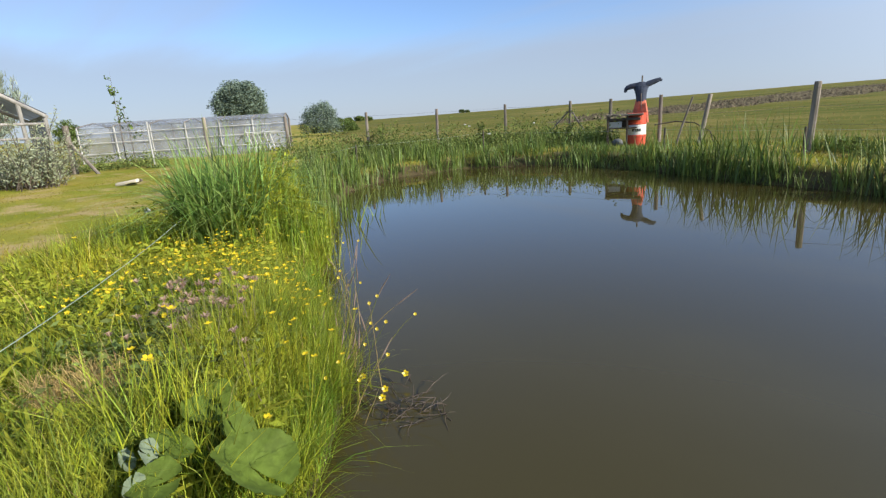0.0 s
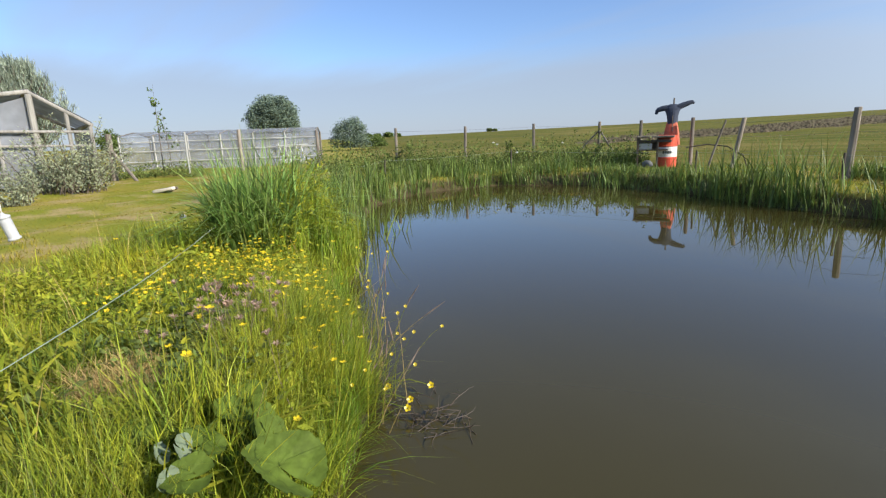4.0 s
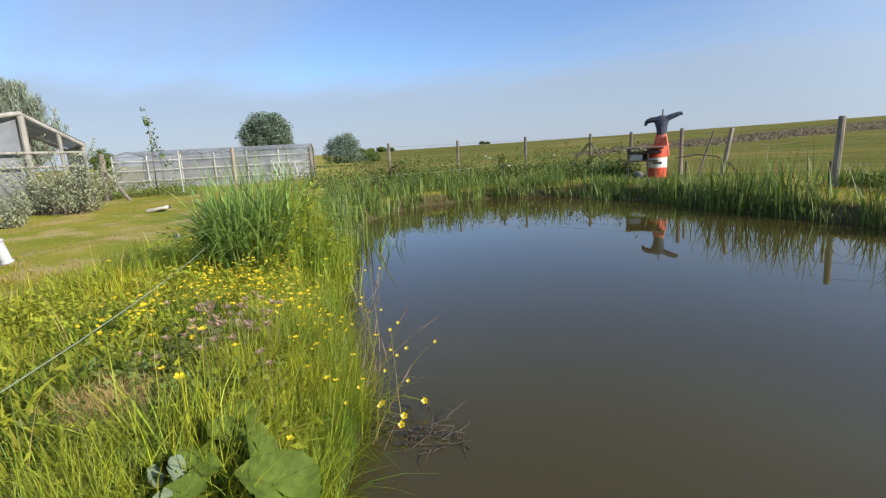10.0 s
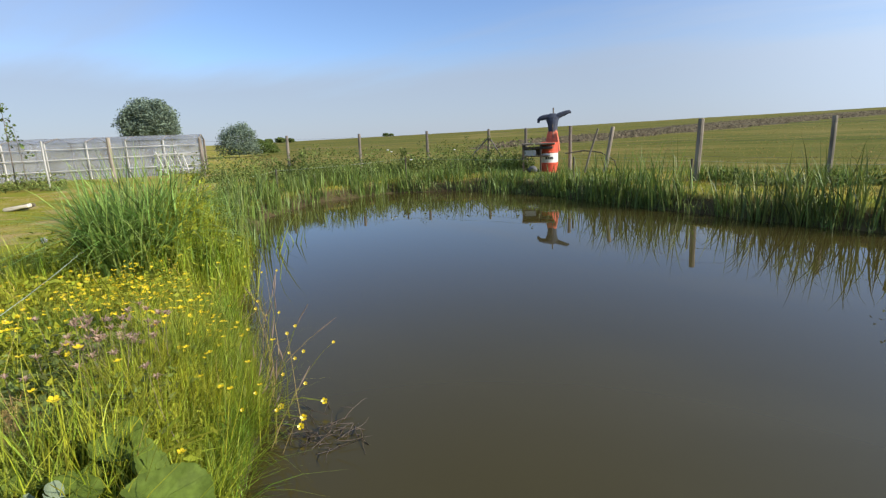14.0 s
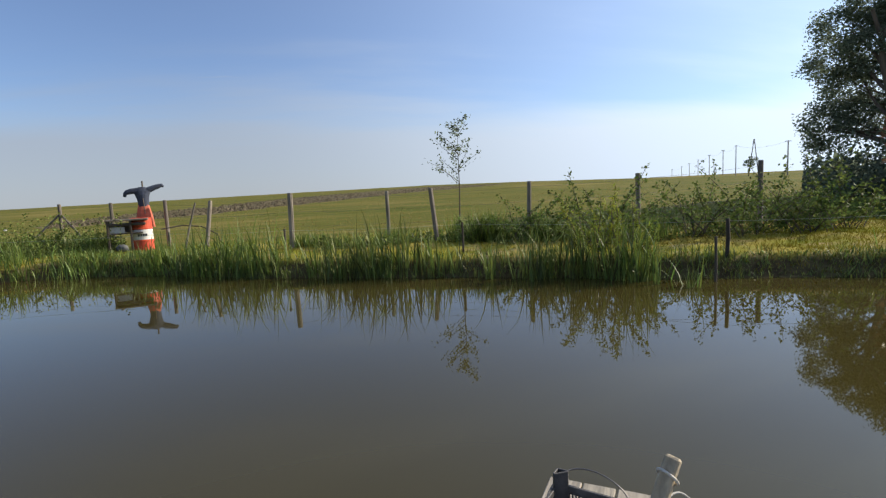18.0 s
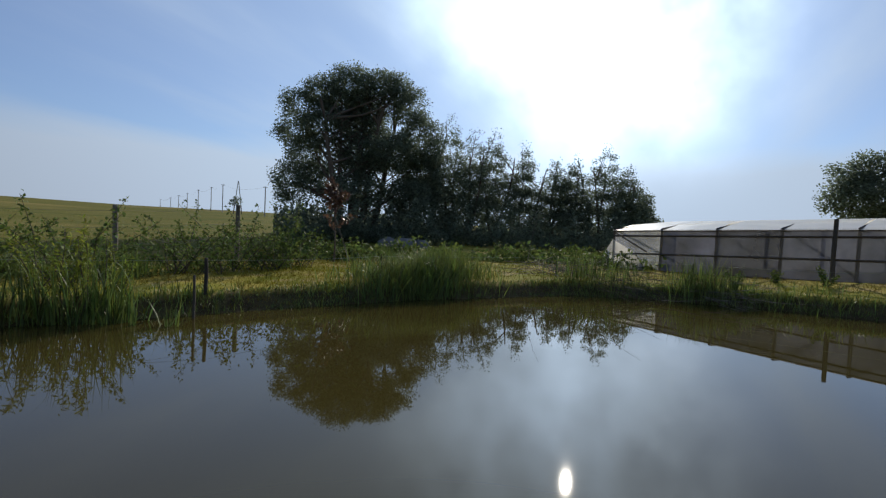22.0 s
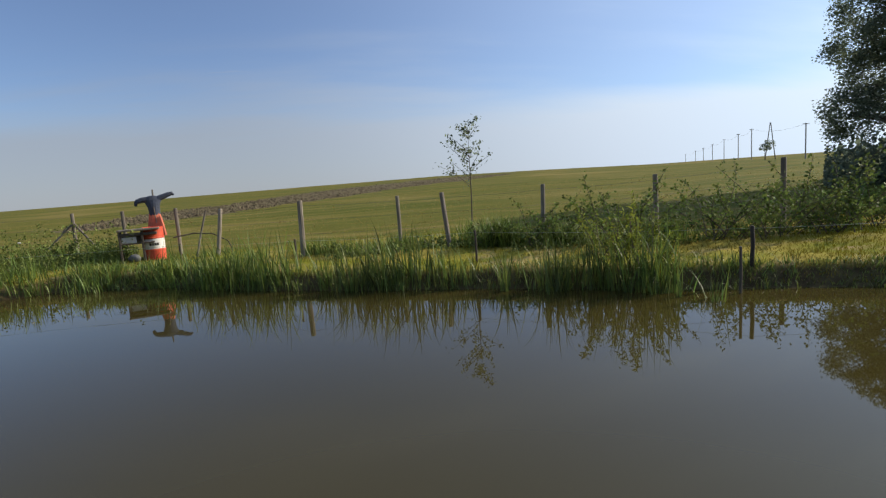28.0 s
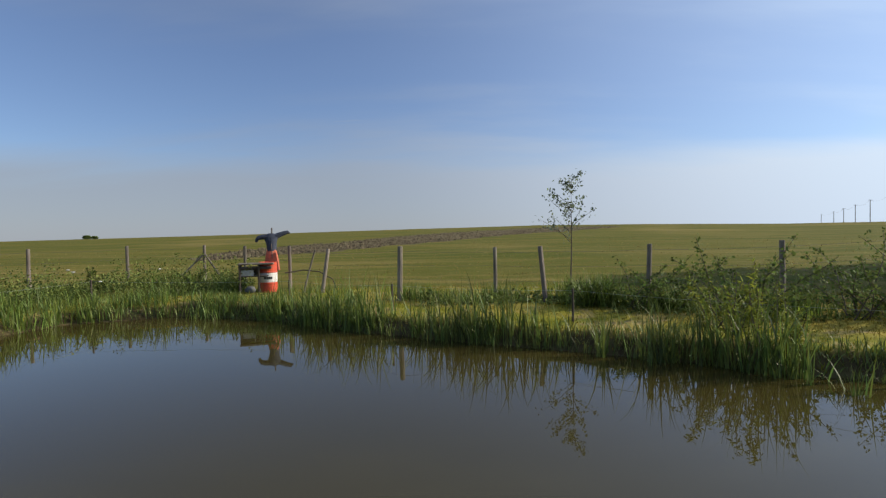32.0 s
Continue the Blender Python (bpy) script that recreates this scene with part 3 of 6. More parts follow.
def build_ground():
    rings = np.concatenate([np.arange(0.3, 17, 0.2), 17 * (3500 / 17) ** (np.arange(1, 46) / 45)])
    sectors = 300
    a = np.arange(sectors) * 2 * np.pi / sectors
    cx, cy = 1.0, 3.0
    x = cx + rings[:, None] * np.sin(a)
    y = cy + rings[:, None] * np.cos(a)
    p = np.stack([x.ravel(), y.ravel()], 1)
    v = np.column_stack([p, ground_z(p)])
    idx = np.arange(len(rings) * sectors).reshape(len(rings), sectors)
    nx = np.roll(idx, -1, 1)
    f = np.stack([idx[:-1], nx[:-1], nx[1:], idx[1:]], -1).reshape(-1, 4)[:, ::-1]
    me = mesh_arrays("ground", v, f, M["ground"])
    sd = shore_distance(p)
    r = np.hypot(p[:, 0], p[:, 1])
    az = np.degrees(np.arctan2(p[:, 0], p[:, 1]))
    field = smooth(14.5, 17, r) * ((az > -50) & (az < 60))
    # the ploughed strip runs up the slope between two lines of the plan
    low = np.interp(az, [-27, -18, -12, 0, 12.5, 19], [34, 38, 41, 56, 92, 140])
    high = np.interp(az, [-27, -18, -12, 0, 12.5, 19], [38, 56, 62, 107, 152, 160])
    soil = smooth(-2, 2, r - low) * smooth(-4, 4, high - r) * ((az > -27) & (az < 19))
    # mud by the water; out to 0.55 m ashore it paints the bank's shade
    mud_shade = smooth(-0.55, -0.1, -sd)
    col = np.column_stack([field, soil, mud_shade, np.ones(len(p))]).astype(np.float32)
    at = me.color_attributes.new("land", "FLOAT_COLOR", "POINT")
    at.data.foreach_set("color", col.ravel())
    me.polygons.foreach_set("use_smooth", [True] * len(me.polygons))
    tagged(new("ground", me), "mown turf round the pond and open hay fields beyond", "ground", kind="structure")


build_ground()
wx, wy = np.meshgrid(np.linspace(-10.8, 15.0, 13), np.linspace(-11.8, 14.2, 13))
wi = np.arange(169).reshape(13, 13)
tagged(new("water", mesh_arrays("water", np.column_stack([wx.ravel(), wy.ravel(), np.zeros(169)]),
       np.stack([wi[:-1, :-1], wi[:-1, 1:], wi[1:, 1:], wi[1:, :-1]], -1).reshape(-1, 4), M["water"])),
       "still brown pond water reflecting sky and reeds", "water", kind="structure")

# ---------------------------------------------------------------- fence round the pond


def round_post(name, x, y, top, r, parent, material, lean=(0, 0), below=0.25):
    z = gz(x, y)
    k = random.Random(int(x * 100) * 7 + int(y * 100))
    pts = [(x - lean[0] * 0.3, y - lean[1] * 0.3, z - below), (x, y, z + 0.1), (x + lean[0] * 0.5 + k.uniform(-.01, .01), y + lean[1] * 0.5 + k.uniform(-.01, .01), (z + top) / 2),
           (x + lean[0], y + lean[1], top - 0.015), (x + lean[0], y + lean[1], top)]
    return part(name, tube_bm(pts, [r * 1.05, r * 1.02, r, r * 0.97, r * 0.82], 9), material, parent)


def strand(name, pts, r, parent, material, sag=0.03, label=""):
    out = []
    for a, b in zip(pts[:-1], pts[1:]):
        a, b = np.array(a, float), np.array(b, float)
        for q in np.linspace(0, 1, 6)[:-1]:
            out.append(a + (b - a) * q - np.array([0, 0, sag * 4 * q * (1 - q)]))
    out.append(np.array(pts[-1], float))
    return part(name, tube_bm(out, r, 5), material, parent, label)


POSTS = [(-17.98, 12.73, 1.81, .07), (-13.99, 13.32, 1.75, .06), (-12.35, 15.31, 1.73, .06), (-10.67, 17.36, 1.75, .06), (-8.41, 18.18, 1.72, .06), (-6.59, 17.29, 1.68, .06),
         (-4.65, 15.96, 1.67, .06), (-3.09, 14.50, 1.58, .06), (-0.88, 12.74, 1.66, .075), (1.45, 12.74, 1.60, .055), (2.42, 11.94, 1.62, .065), (4.56, 11.01, 1.65, .06),
         (6.67, 10.01, 1.70, .06), (9.54, 9.74, 1.86, .065)]
LEANS = {7: (0.16, 0.05), 10: (-0.1, 0.02), 8: (0.03, 0), 3: (-.02, 0), 11: (0.02, 0)}


def build_fence():
    f = thing("wire_fence", "old wire fence on round weathered wooden posts along the field", "fence")
    tops = []
    for i, (x, y, t, r) in enumerate(POSTS):
        ln = LEANS.get(i, (0, 0))
        round_post("post", x - ln[0], y - ln[1], t, r * .86, f, M["wood"], ln)
        tops.append((x, y, t))
    for h in (0.12, 0.45, 0.8):
        strand("wire", [(x, y - r, t - h) for (x, y, t), (_, _, _, r) in zip(tops, POSTS)], 0.0025, f, M["wire"], 0.02)
    # struts of the corner post
    x, y, t, _ = POSTS[4]
    for dx, dy in ((1.0, -0.55), (-1.0, -0.35)):
        z = gz(x + dx, y + dy)
        part("brace", tube_bm([(x + dx, y + dy, z - 0.05), (x + dx * .05, y + dy * .05, t - 0.35)], [.035, .03], 7), M["wood"], f)


build_fence()


def build_string_fence():
    f = thing("string_fence", "pale cord strung on thin dark stakes round the pond", "fence")
    st = [(-1.9, -1.6, .8), (-2.64, .39, .62), (-4.95, 2.23, .63), (-8.6, 5.6, .75), (-10.6, 9.6, .8), (-8.8, 13.0, .9), (-3.6, 12.6, .85), (-0.9, 11.1, .85), (2.6, 9.6, .85), (6.13, 6.75, .83),
          (9.7, 5.6, .85), (14.7, 2.85, .85), (14.7, -.65, .88), (14.6, -4.9, .99), (14.4, -8.8, 1.05)]
    pts = []
    for i, (x, y, t) in enumerate(st):
        if i not in (1, 2):
            round_post("stake", x, y, t + .04, 0.022 if i != 9 else .03, f, M["wood_dark"])
        pts.append((x, y, t))
    strand("cord", pts, 0.0024, f, M["cord"], 0.03, "pale twisted cord")
    round_post("stake", 5.55, 6.30, .66, .02, f, M["wood_dark"])


build_string_fence()

# ---------------------------------------------------------------- scarecrow and drum


def lathe_bm(profile, sides=28):
    bm = bmesh.new()
    rows = []
    for r, z in profile:
        rows.append([bm.verts.new((r * math.cos(2 * math.pi * k / sides), r * math.sin(2 * math.pi * k / sides), z)) for k in range(sides)])
    for a, b in zip(rows[:-1], rows[1:]):
        for k in range(sides):
            bm.faces.new((a[k], a[(k + 1) % sides], b[(k + 1) % sides], b[k]))
    bm.faces.new(rows[0][::-1]); bm.faces.new(rows[-1])
    return bm


def build_drum(x, y):
    z = gz(x, y)
    d = thing("steel_drum", "red steel drum with a broad white band beside the pond", "drum", at=(x, y, z - 0.02))
    h = 0.92
    part("body", lathe_bm([(.247, 0), (.260, .01), (.260, .27), (.272, .260), (.272, .30), (.260, .315), (.260, .60), (.272, .615), (.272, .63), (.260, .645), (.260, h - .02), (.266, h - .01), (.266, h), (.245, h), (.245, h - .03)]), M["red"], d, smooth=False)
    part("white_band", lathe_bm([(.2615, .318), (.2625, .32), (.2625, .595), (.2615, .598)]), M["white"], d, "white painted band")
    # plain bars where lettering shows
    face = math.degrees(math.atan2(-y, -x))
    for k, wd in ((-20, .07), (-6, .05), (6, .06), (19, .07)):
        a = radians(face + k)
        b = box_bm((.006, wd * .8, .07), (.264, 0, .45), m=Matrix.Rotation(a, 4, "Z"))
        part("lettering_bar", b, M["ink"], d, "dark lettering bar")
    return d


def build_scarecrow(x, y):
    """Dark jacket stretched on a pole and cross bar, red cloth below: one plain mesh."""
    z0 = gz(x, y)
    bm = bmesh.new()

    def add(vs, fs, mi, mtx):
        vv = [bm.verts.new(mtx @ Vector(c)) for c in vs]
        for f in fs:
            bm.faces.new([vv[i] for i in f]).material_index = mi

    m = Matrix.Translation((x, y, 0)) @ Matrix.Rotation(radians(18), 4, "Z")
    rings = []
    # torso from hem to collar, an oval tube with folds
    for zz, rx, ry in ((1.48, .135, .09), (1.60, .14, .10), (1.74, .155, .11), (1.86, .185, .11), (1.95, .235, .10), (2.03, .19, .07), (2.07, .07, .05)):
        rings.append([(rx * math.cos(a) * (1 + .06 * math.sin(5 * a + zz * 9)), ry * math.sin(a), zz) for a in np.arange(16) * math.pi / 8])
    vs = [c for r in rings for c in r]
    fs = [(i * 16 + k, i * 16 + (k + 1) % 16, (i + 1) * 16 + (k + 1) % 16, (i + 1) * 16 + k) for i in range(len(rings) - 1) for k in range(16)]
    add(vs, fs, 0, m)
    for s, drop in ((-1, .13), (1, -.03)):
        p = [(-.15, 0, 1.97), (-.27, 0, 1.96), (-.37, 0, 1.93), (-.42, 0, 1.89), (-.44, 0, 1.80)] if s < 0 else [(.15, 0, 1.98), (.28, 0, 2.03), (.42, 0, 2.08), (.50, 0, 2.10), (.55, 0, 2.06)]
        v, f = tube_arrays(p, [.085, .08, .07, .055, .035] if s < 0 else [.085, .078, .066, .052, .03], 9)
        add([tuple(c) for c in v], f.tolist() + [tuple(range(9)), tuple(range(36, 45))], 0, m)
    # red cloth hanging to the drum, in folds
    rings = [[(rx * math.cos(a) * (1 + .1 * math.sin(6 * a)), ry * math.sin(a), zz) for a in np.arange(16) * math.pi / 8] for zz, rx, ry in ((.92, .24, .13), (1.2, .21, .12), (1.42, .17, .11), (1.6, .13, .08))]
    add([c for r in rings for c in r], [(i * 16 + k, i * 16 + (k + 1) % 16, (i + 1) * 16 + (k + 1) % 16, (i + 1) * 16 + k) for i in range(3) for k in range(16)], 1, m)
    for p, r in ((((0, .02, z0 - .2), (0.02, .02, 2.24)), .022), (((-.42, 0, 1.97), (.44, 0, 2.04)), .018), (((.02, -.13, 1.3), (0.0, -.11, 1.75)), .012)):
        v, f = tube_arrays(p, r, 7)
        add([tuple(c) for c in v], f.tolist() + [tuple(range(7)), tuple(range(7, 14))], 2, m)
    bmesh.ops.recalc_face_normals(bm, faces=bm.faces)
    ob = part("scarecrow", bm, [M["cloth"], M["cloth_red"], M["wood"]])
    tagged(ob, "scarecrow of a dark jacket on a pole with red cloth below", "scarecrow")


SCX, SCY = -5.0, 15.75
build_scarecrow(SCX - .21, SCY + .20)
build_drum(SCX - .15, SCY - .30)


def build_hutch(x, y):
    z = gz(x, y)
    t = thing("feed_box", "dark wooden box on legs with pale sacking beside the drum", "box", at=(x, y, z))
    t.rotation_euler = (0, 0, radians(16))
    part("trough", box_bm((.86, .40, .07), (.05, 0, .74), .01), M["wood_dark"], t, "dark wooden trough")
    part("rim", box_bm((.98, .46, .045), (.06, 0, .86), .006), M["wood"], t)
    part("back_board", box_bm((.8, .03, .2), (0, .16, .62), .005), M["wood_dark"], t)
    part("shelf", box_bm((.8, .38, .03), (0, 0, .5), .005), M["wood_dark"], t)
    for sx in (-.39, .13):
        for sy in (-.25, .25):
            part("leg", box_bm((.05, .05, .90), (sx, sy * .7, .40), .006), M["wood_dark"], t)
    bm = bmesh.new()
    bmesh.ops.create_icosphere(bm, subdivisions=3, radius=1)
    for v in bm.verts:
        v.co = Vector((v.co.x * .15, v.co.y * .08, v.co.z * .11)) * (1 + .12 * noise.noise(v.co * 3))
    bmesh.ops.transform(bm, matrix=Matrix.Translation((-.12, -.05, .1)), verts=bm.verts)
    part("sack", bm, M["tarp"], t, "grey sack", smooth=True)
    bm = box_bm((.34, .02, .16), (-.18, -.15, .60), .004)
    part("panel", bm, M["tube"], t, "pale grey panel")


build_hutch(SCX - .42, SCY - .68)


def build_pole(x0, y0, x1, y1, z1, r, name, label, cat, material):
    z = gz(x0, y0)
    ob = part(name, tube_bm([(x0, y0, z - .1), ((x0 * .6 + x1 * .4), (y0 * .6 + y1 * .4) + .02, z + (z1 - z) * .41), (x1, y1, z1)], [r, r * .95, r * .8], 8), material)
    tagged(ob, label, cat)


build_pole(-3.95, 14.9, -3.62, 15.1, 1.55, .028, "leaning_pole", "pale bare pole leaning in the grass by the fence", "pole", M["wood"])

tagged(part("bent_branch", tube_bm([(SCX + .3, SCY - .15, .85), (SCX + .8, SCY + .05, .92), (SCX + 1.3, SCY + .1, .86), (SCX + 1.7, SCY + .1, .62), (SCX + 1.85, SCY + .1, .2)], [.02, .02, .018, .016, .014], 7), M["wood_dark"]),
       "long bent branch reaching from the drum to the ground", "branch")

# ---------------------------------------------------------------- trees


def limb(start, direction, length, r0, rng, bends=5, up=0.15, wander=0.25):
    pts = [np.array(start, float)]
    d = np.array(direction, float); d /= np.linalg.norm(d)
    for i in range(bends):
        d = d + rng.normal(0, wander / 2, 3) + np.array([0, 0, up / bends])
        d /= np.linalg.norm(d)
        pts.append(pts[-1] + d * length / bends)
    return np.array(pts), np.linspace(r0, r0 * 0.3, bends + 1)


def build_tree(name, x, y, height, lobes, trunk_r, n_leaves, leaf_size, label, leaf, seed, trunks=1, base_h=0.15, clump=0.45, bark="bark", group=""):
    """Trunk with limbs that reach into lobes (dx, dy, z, rx, rz), each lobe filled with clumps of leaves with gaps between."""
    rng = np.random.default_rng(seed)
    z0 = gz(x, y)
    t = thing(name, label, "tree", group, at=(x, y, z0))
    tubes = []
    for k in range(trunks):
        ox, oy = (0, 0) if trunks == 1 else rng.uniform(-.5, .5, 2) * trunks * .3
        p, r = limb((ox, oy, -.3), (rng.normal(0, .06), rng.normal(0, .06), 1), height * .8, trunk_r, rng, 7, .1, .12)
        tubes.append(tube_arrays(p, r, 8))
        for lx, ly, lz, rx, rz in lobes:
            if trunks > 1 and rng.random() > .5:
                continue
            hz = np.clip(lz - rx * .7, height * base_h, height * .75)
            i = np.argmin(abs(p[:, 2] - hz * .85))
            s = p[i]
            goal = np.array([lx, ly, lz]) - s
            q, rr = limb(s, goal + np.array([0, 0, .2]), np.linalg.norm(goal), trunk_r * .38, rng, 5, .1, .18)
            tubes.append(tube_arrays(q, rr, 6))
            for _ in range(3):
                j = rng.integers(2, 5)
                q2, r2 = limb(q[j], rng.normal(size=3) + [0, 0, .4], rx * .8, trunk_r * .14, rng, 4, .2, .3)
                tubes.append(tube_arrays(q2, r2, 5))
    v, f = merge(tubes)
    stuff("trunk", v, f, M[bark], "", "", t)
    pos = []
    vol = np.array([a[3] ** 2 * a[4] for a in lobes]); vol = vol / vol.sum()
    for (lx, ly, lz, rx, rz), w in zip(lobes, vol):
        n = int(n_leaves * w)
        nc = max(6, int(n / 36))
        d = rng.normal(size=(nc, 3)); d /= np.linalg.norm(d, axis=1)[:, None]
        rad = rng.uniform(0.25, 1.0, nc) ** 0.45
        c = d * rad[:, None] * np.array([rx, rx, rz]) + [lx, ly, lz]
        k = rng.integers(0, nc, n)
        pos.append(c[k] + np.clip(rng.normal(0, clump, (n, 3)), -1.5 * clump, 1.5 * clump) * np.array([1, 1, .7]))
    pos = np.concatenate(pos)
    pos = pos[pos[:, 2] > .2]
    v, f = leaves(pos, leaf_size, rng)
    stuff("crown", v, f, M[leaf], "", "", t)
    return t


# willow group: az 46 to 62
bx, by = polar(55.7, 31)
U = lambda u, z, r, rz, dep=0.0: (u * .58 + dep * .81, -u * .81 + dep * .58, z, r, rz)
build_tree("willow_tree", bx, by, 10.4, [U(-3.4, 7.6, 1.1, 1.0), U(-3.75, 6.2, 1.1, .9, .4), U(-3.7, 3.2, 1.1, 1.4, -.5), U(-2.1, 8.6, 1.2, 1.0, .3), U(-.4, 9.1, 1.4, 1.1, -.3), U(1.1, 9.2, 1.3, 1.0, .2), U(2.2, 8.9, 1.1, 1.2, .4), U(3.0, 8.0, 1.1, 1.2, -.4), U(3.7, 6.2, 1.3, 1.6), U(4.2, 4.0, 1.4, 1.6, .5),
           U(.25, 7.2, 1.7, 1.4, .8), U(-1.9, 6.4, 1.4, 1.1, -.6), U(1.9, 5.2, 1.6, 1.3, -.8), U(-2.2, 3.6, 1.3, 1.0, .6), U(.3, 3.0, 1.5, 1.0, -.8), U(3, 2.6, 1.6, 1.2), U(-3.0, 4.9, 1.2, 1.0, .2), U(.2, 5.0, 1.8, 1.3, .2), U(-.8, 8.0, 1.6, 1.0, .3)],
           .22, 112000, .08, "large many-stemmed willow with a broad dark crown", "leaf", 11, trunks=6, clump=.24)
ALDERS = [(62.9, 33, 7.6, 1.5), (65.8, 33, 8.4, 1.4), (68.7, 34, 7.6, 1.4), (71.0, 35, 7.9, 1.3), (74.3, 36, 7.2, 1.0), (77.6, 37, 6.4, 1.1), (79.7, 37, 6.6, 1.1), (82.9, 36.5, 7.2, 1.5), (85.2, 37, 5.9, 1.2), (86.8, 38, 4.4, .9)]
for i, (az, d, h, r) in enumerate(ALDERS):
    x, y = polar(az, d)
    build_tree("alder_tree", x, y, h, [(0, 0, h * .28, r * 1.3, h * .14), (.2, -.1, h * .43, r * 1.25, h * .13), (-.1, .1, h * .58, r * 1.05, h * .12), (.1, 0, h * .71, r * .78, h * .10), (0, 0, h * .83, r * .5, h * .09), (0, 0, h * .94, r * .22, h * .06)],
               .11, 14500, .074, "slender alder in a dense row of trees", "leaf", 30 + i, trunks=2, group="row of alders", clump=.19)
x, y = polar(105.3, 56)
build_tree("round_tree", x, y, 9.0, [(0, 0, 4.6, 2.9, 2.3), (.3, 1.9, 6.6, 1.4, 1.1), (-.3, -.9, 7.6, 1.5, 1.0), (-.6, -2.6, 5.4, 1.4, 1.5), (.2, .8, 7.6, 1.2, .8), (.5, 2.6, 4.6, 1.2, 1.4)], .4, 17000, .15, "full round tree behind the plastic house", "leaf", 61, clump=.38)
x, y = polar(-58.9, 60)
build_tree("round_tree", x, y, 5.3, [(0, 0, 3.1, 2.7, 2.3), (-.7, .2, 4.5, 1.7, 1.3), (.9, 0, 3.8, 2.0, 1.7)], .3, 26000, .13, "compact round tree out in the meadow", "leaf_hazed", 62, clump=.3)
for az, d, r, h, sd_ in ((-48.4, 46, .8, 1.1, 15), (-49.3, 150, 1.2, 1.5, 11), (-48.2, 160, 1.0, 1.4, 12), (-47.0, 170, 1.3, 1.6, 13), (-46.0, 165, .9, 1.2, 14), (-62.2, 75, .9, 1.5, 2), (-64.8, 80, 1.1, 1.6, 3), (-73.6, 60, 1.1, 2.6, 4), (-35.9, 225, 1.0, 1.2, 8), (-35.3, 228, .8, .9, 9)):
    x, y = polar(az, d)
    build_tree("shrub", x, y, h, [(0, 0, h * .55, r, h * .42), (r * .5, 0, h * .4, r * .7, h * .35)], .05, int(4500 * max(1, r)), .07 * max(1, d / 45), "green shrub standing in the far meadow", "leaf_light", 70 + sd_, clump=.2 * r)

x, y = polar(-51.2, 45)
build_tree("shrub", x, y, 2.7, [(0, 0, 1.3, 1.35, 1.2), (.3, .3, 1.9, .9, .8), (-.6, -.4, .7, .9, .6), (.7, .5, .7, 1.0, .6)], .05, 12000, .075, "dense round shrub standing in the far meadow", "leaf_hazed", 71, clump=.22)

# ---------------------------------------------------------------- plastic house on the sunny side


def quad_bm(pts, thick=0.006):
    bm = bmesh.new()
    v = [bm.verts.new(p) for p in pts]
    f = bm.faces.new(v)
    bmesh.ops.recalc_face_normals(bm, faces=bm.faces)
    f.normal_update()
    r = bmesh.ops.extrude_face_region(bm, geom=[f])
    bmesh.ops.translate(bm, vec=f.normal * -thick, verts=[e for e in r["geom"] if isinstance(e, bmesh.types.BMVert)])
    bmesh.ops.recalc_face_normals(bm, faces=bm.faces)
    return bm


def beam(name, a, b, w, parent, material, sides=4):
    return part(name, tube_bm([a, b], w, sides), material, parent)


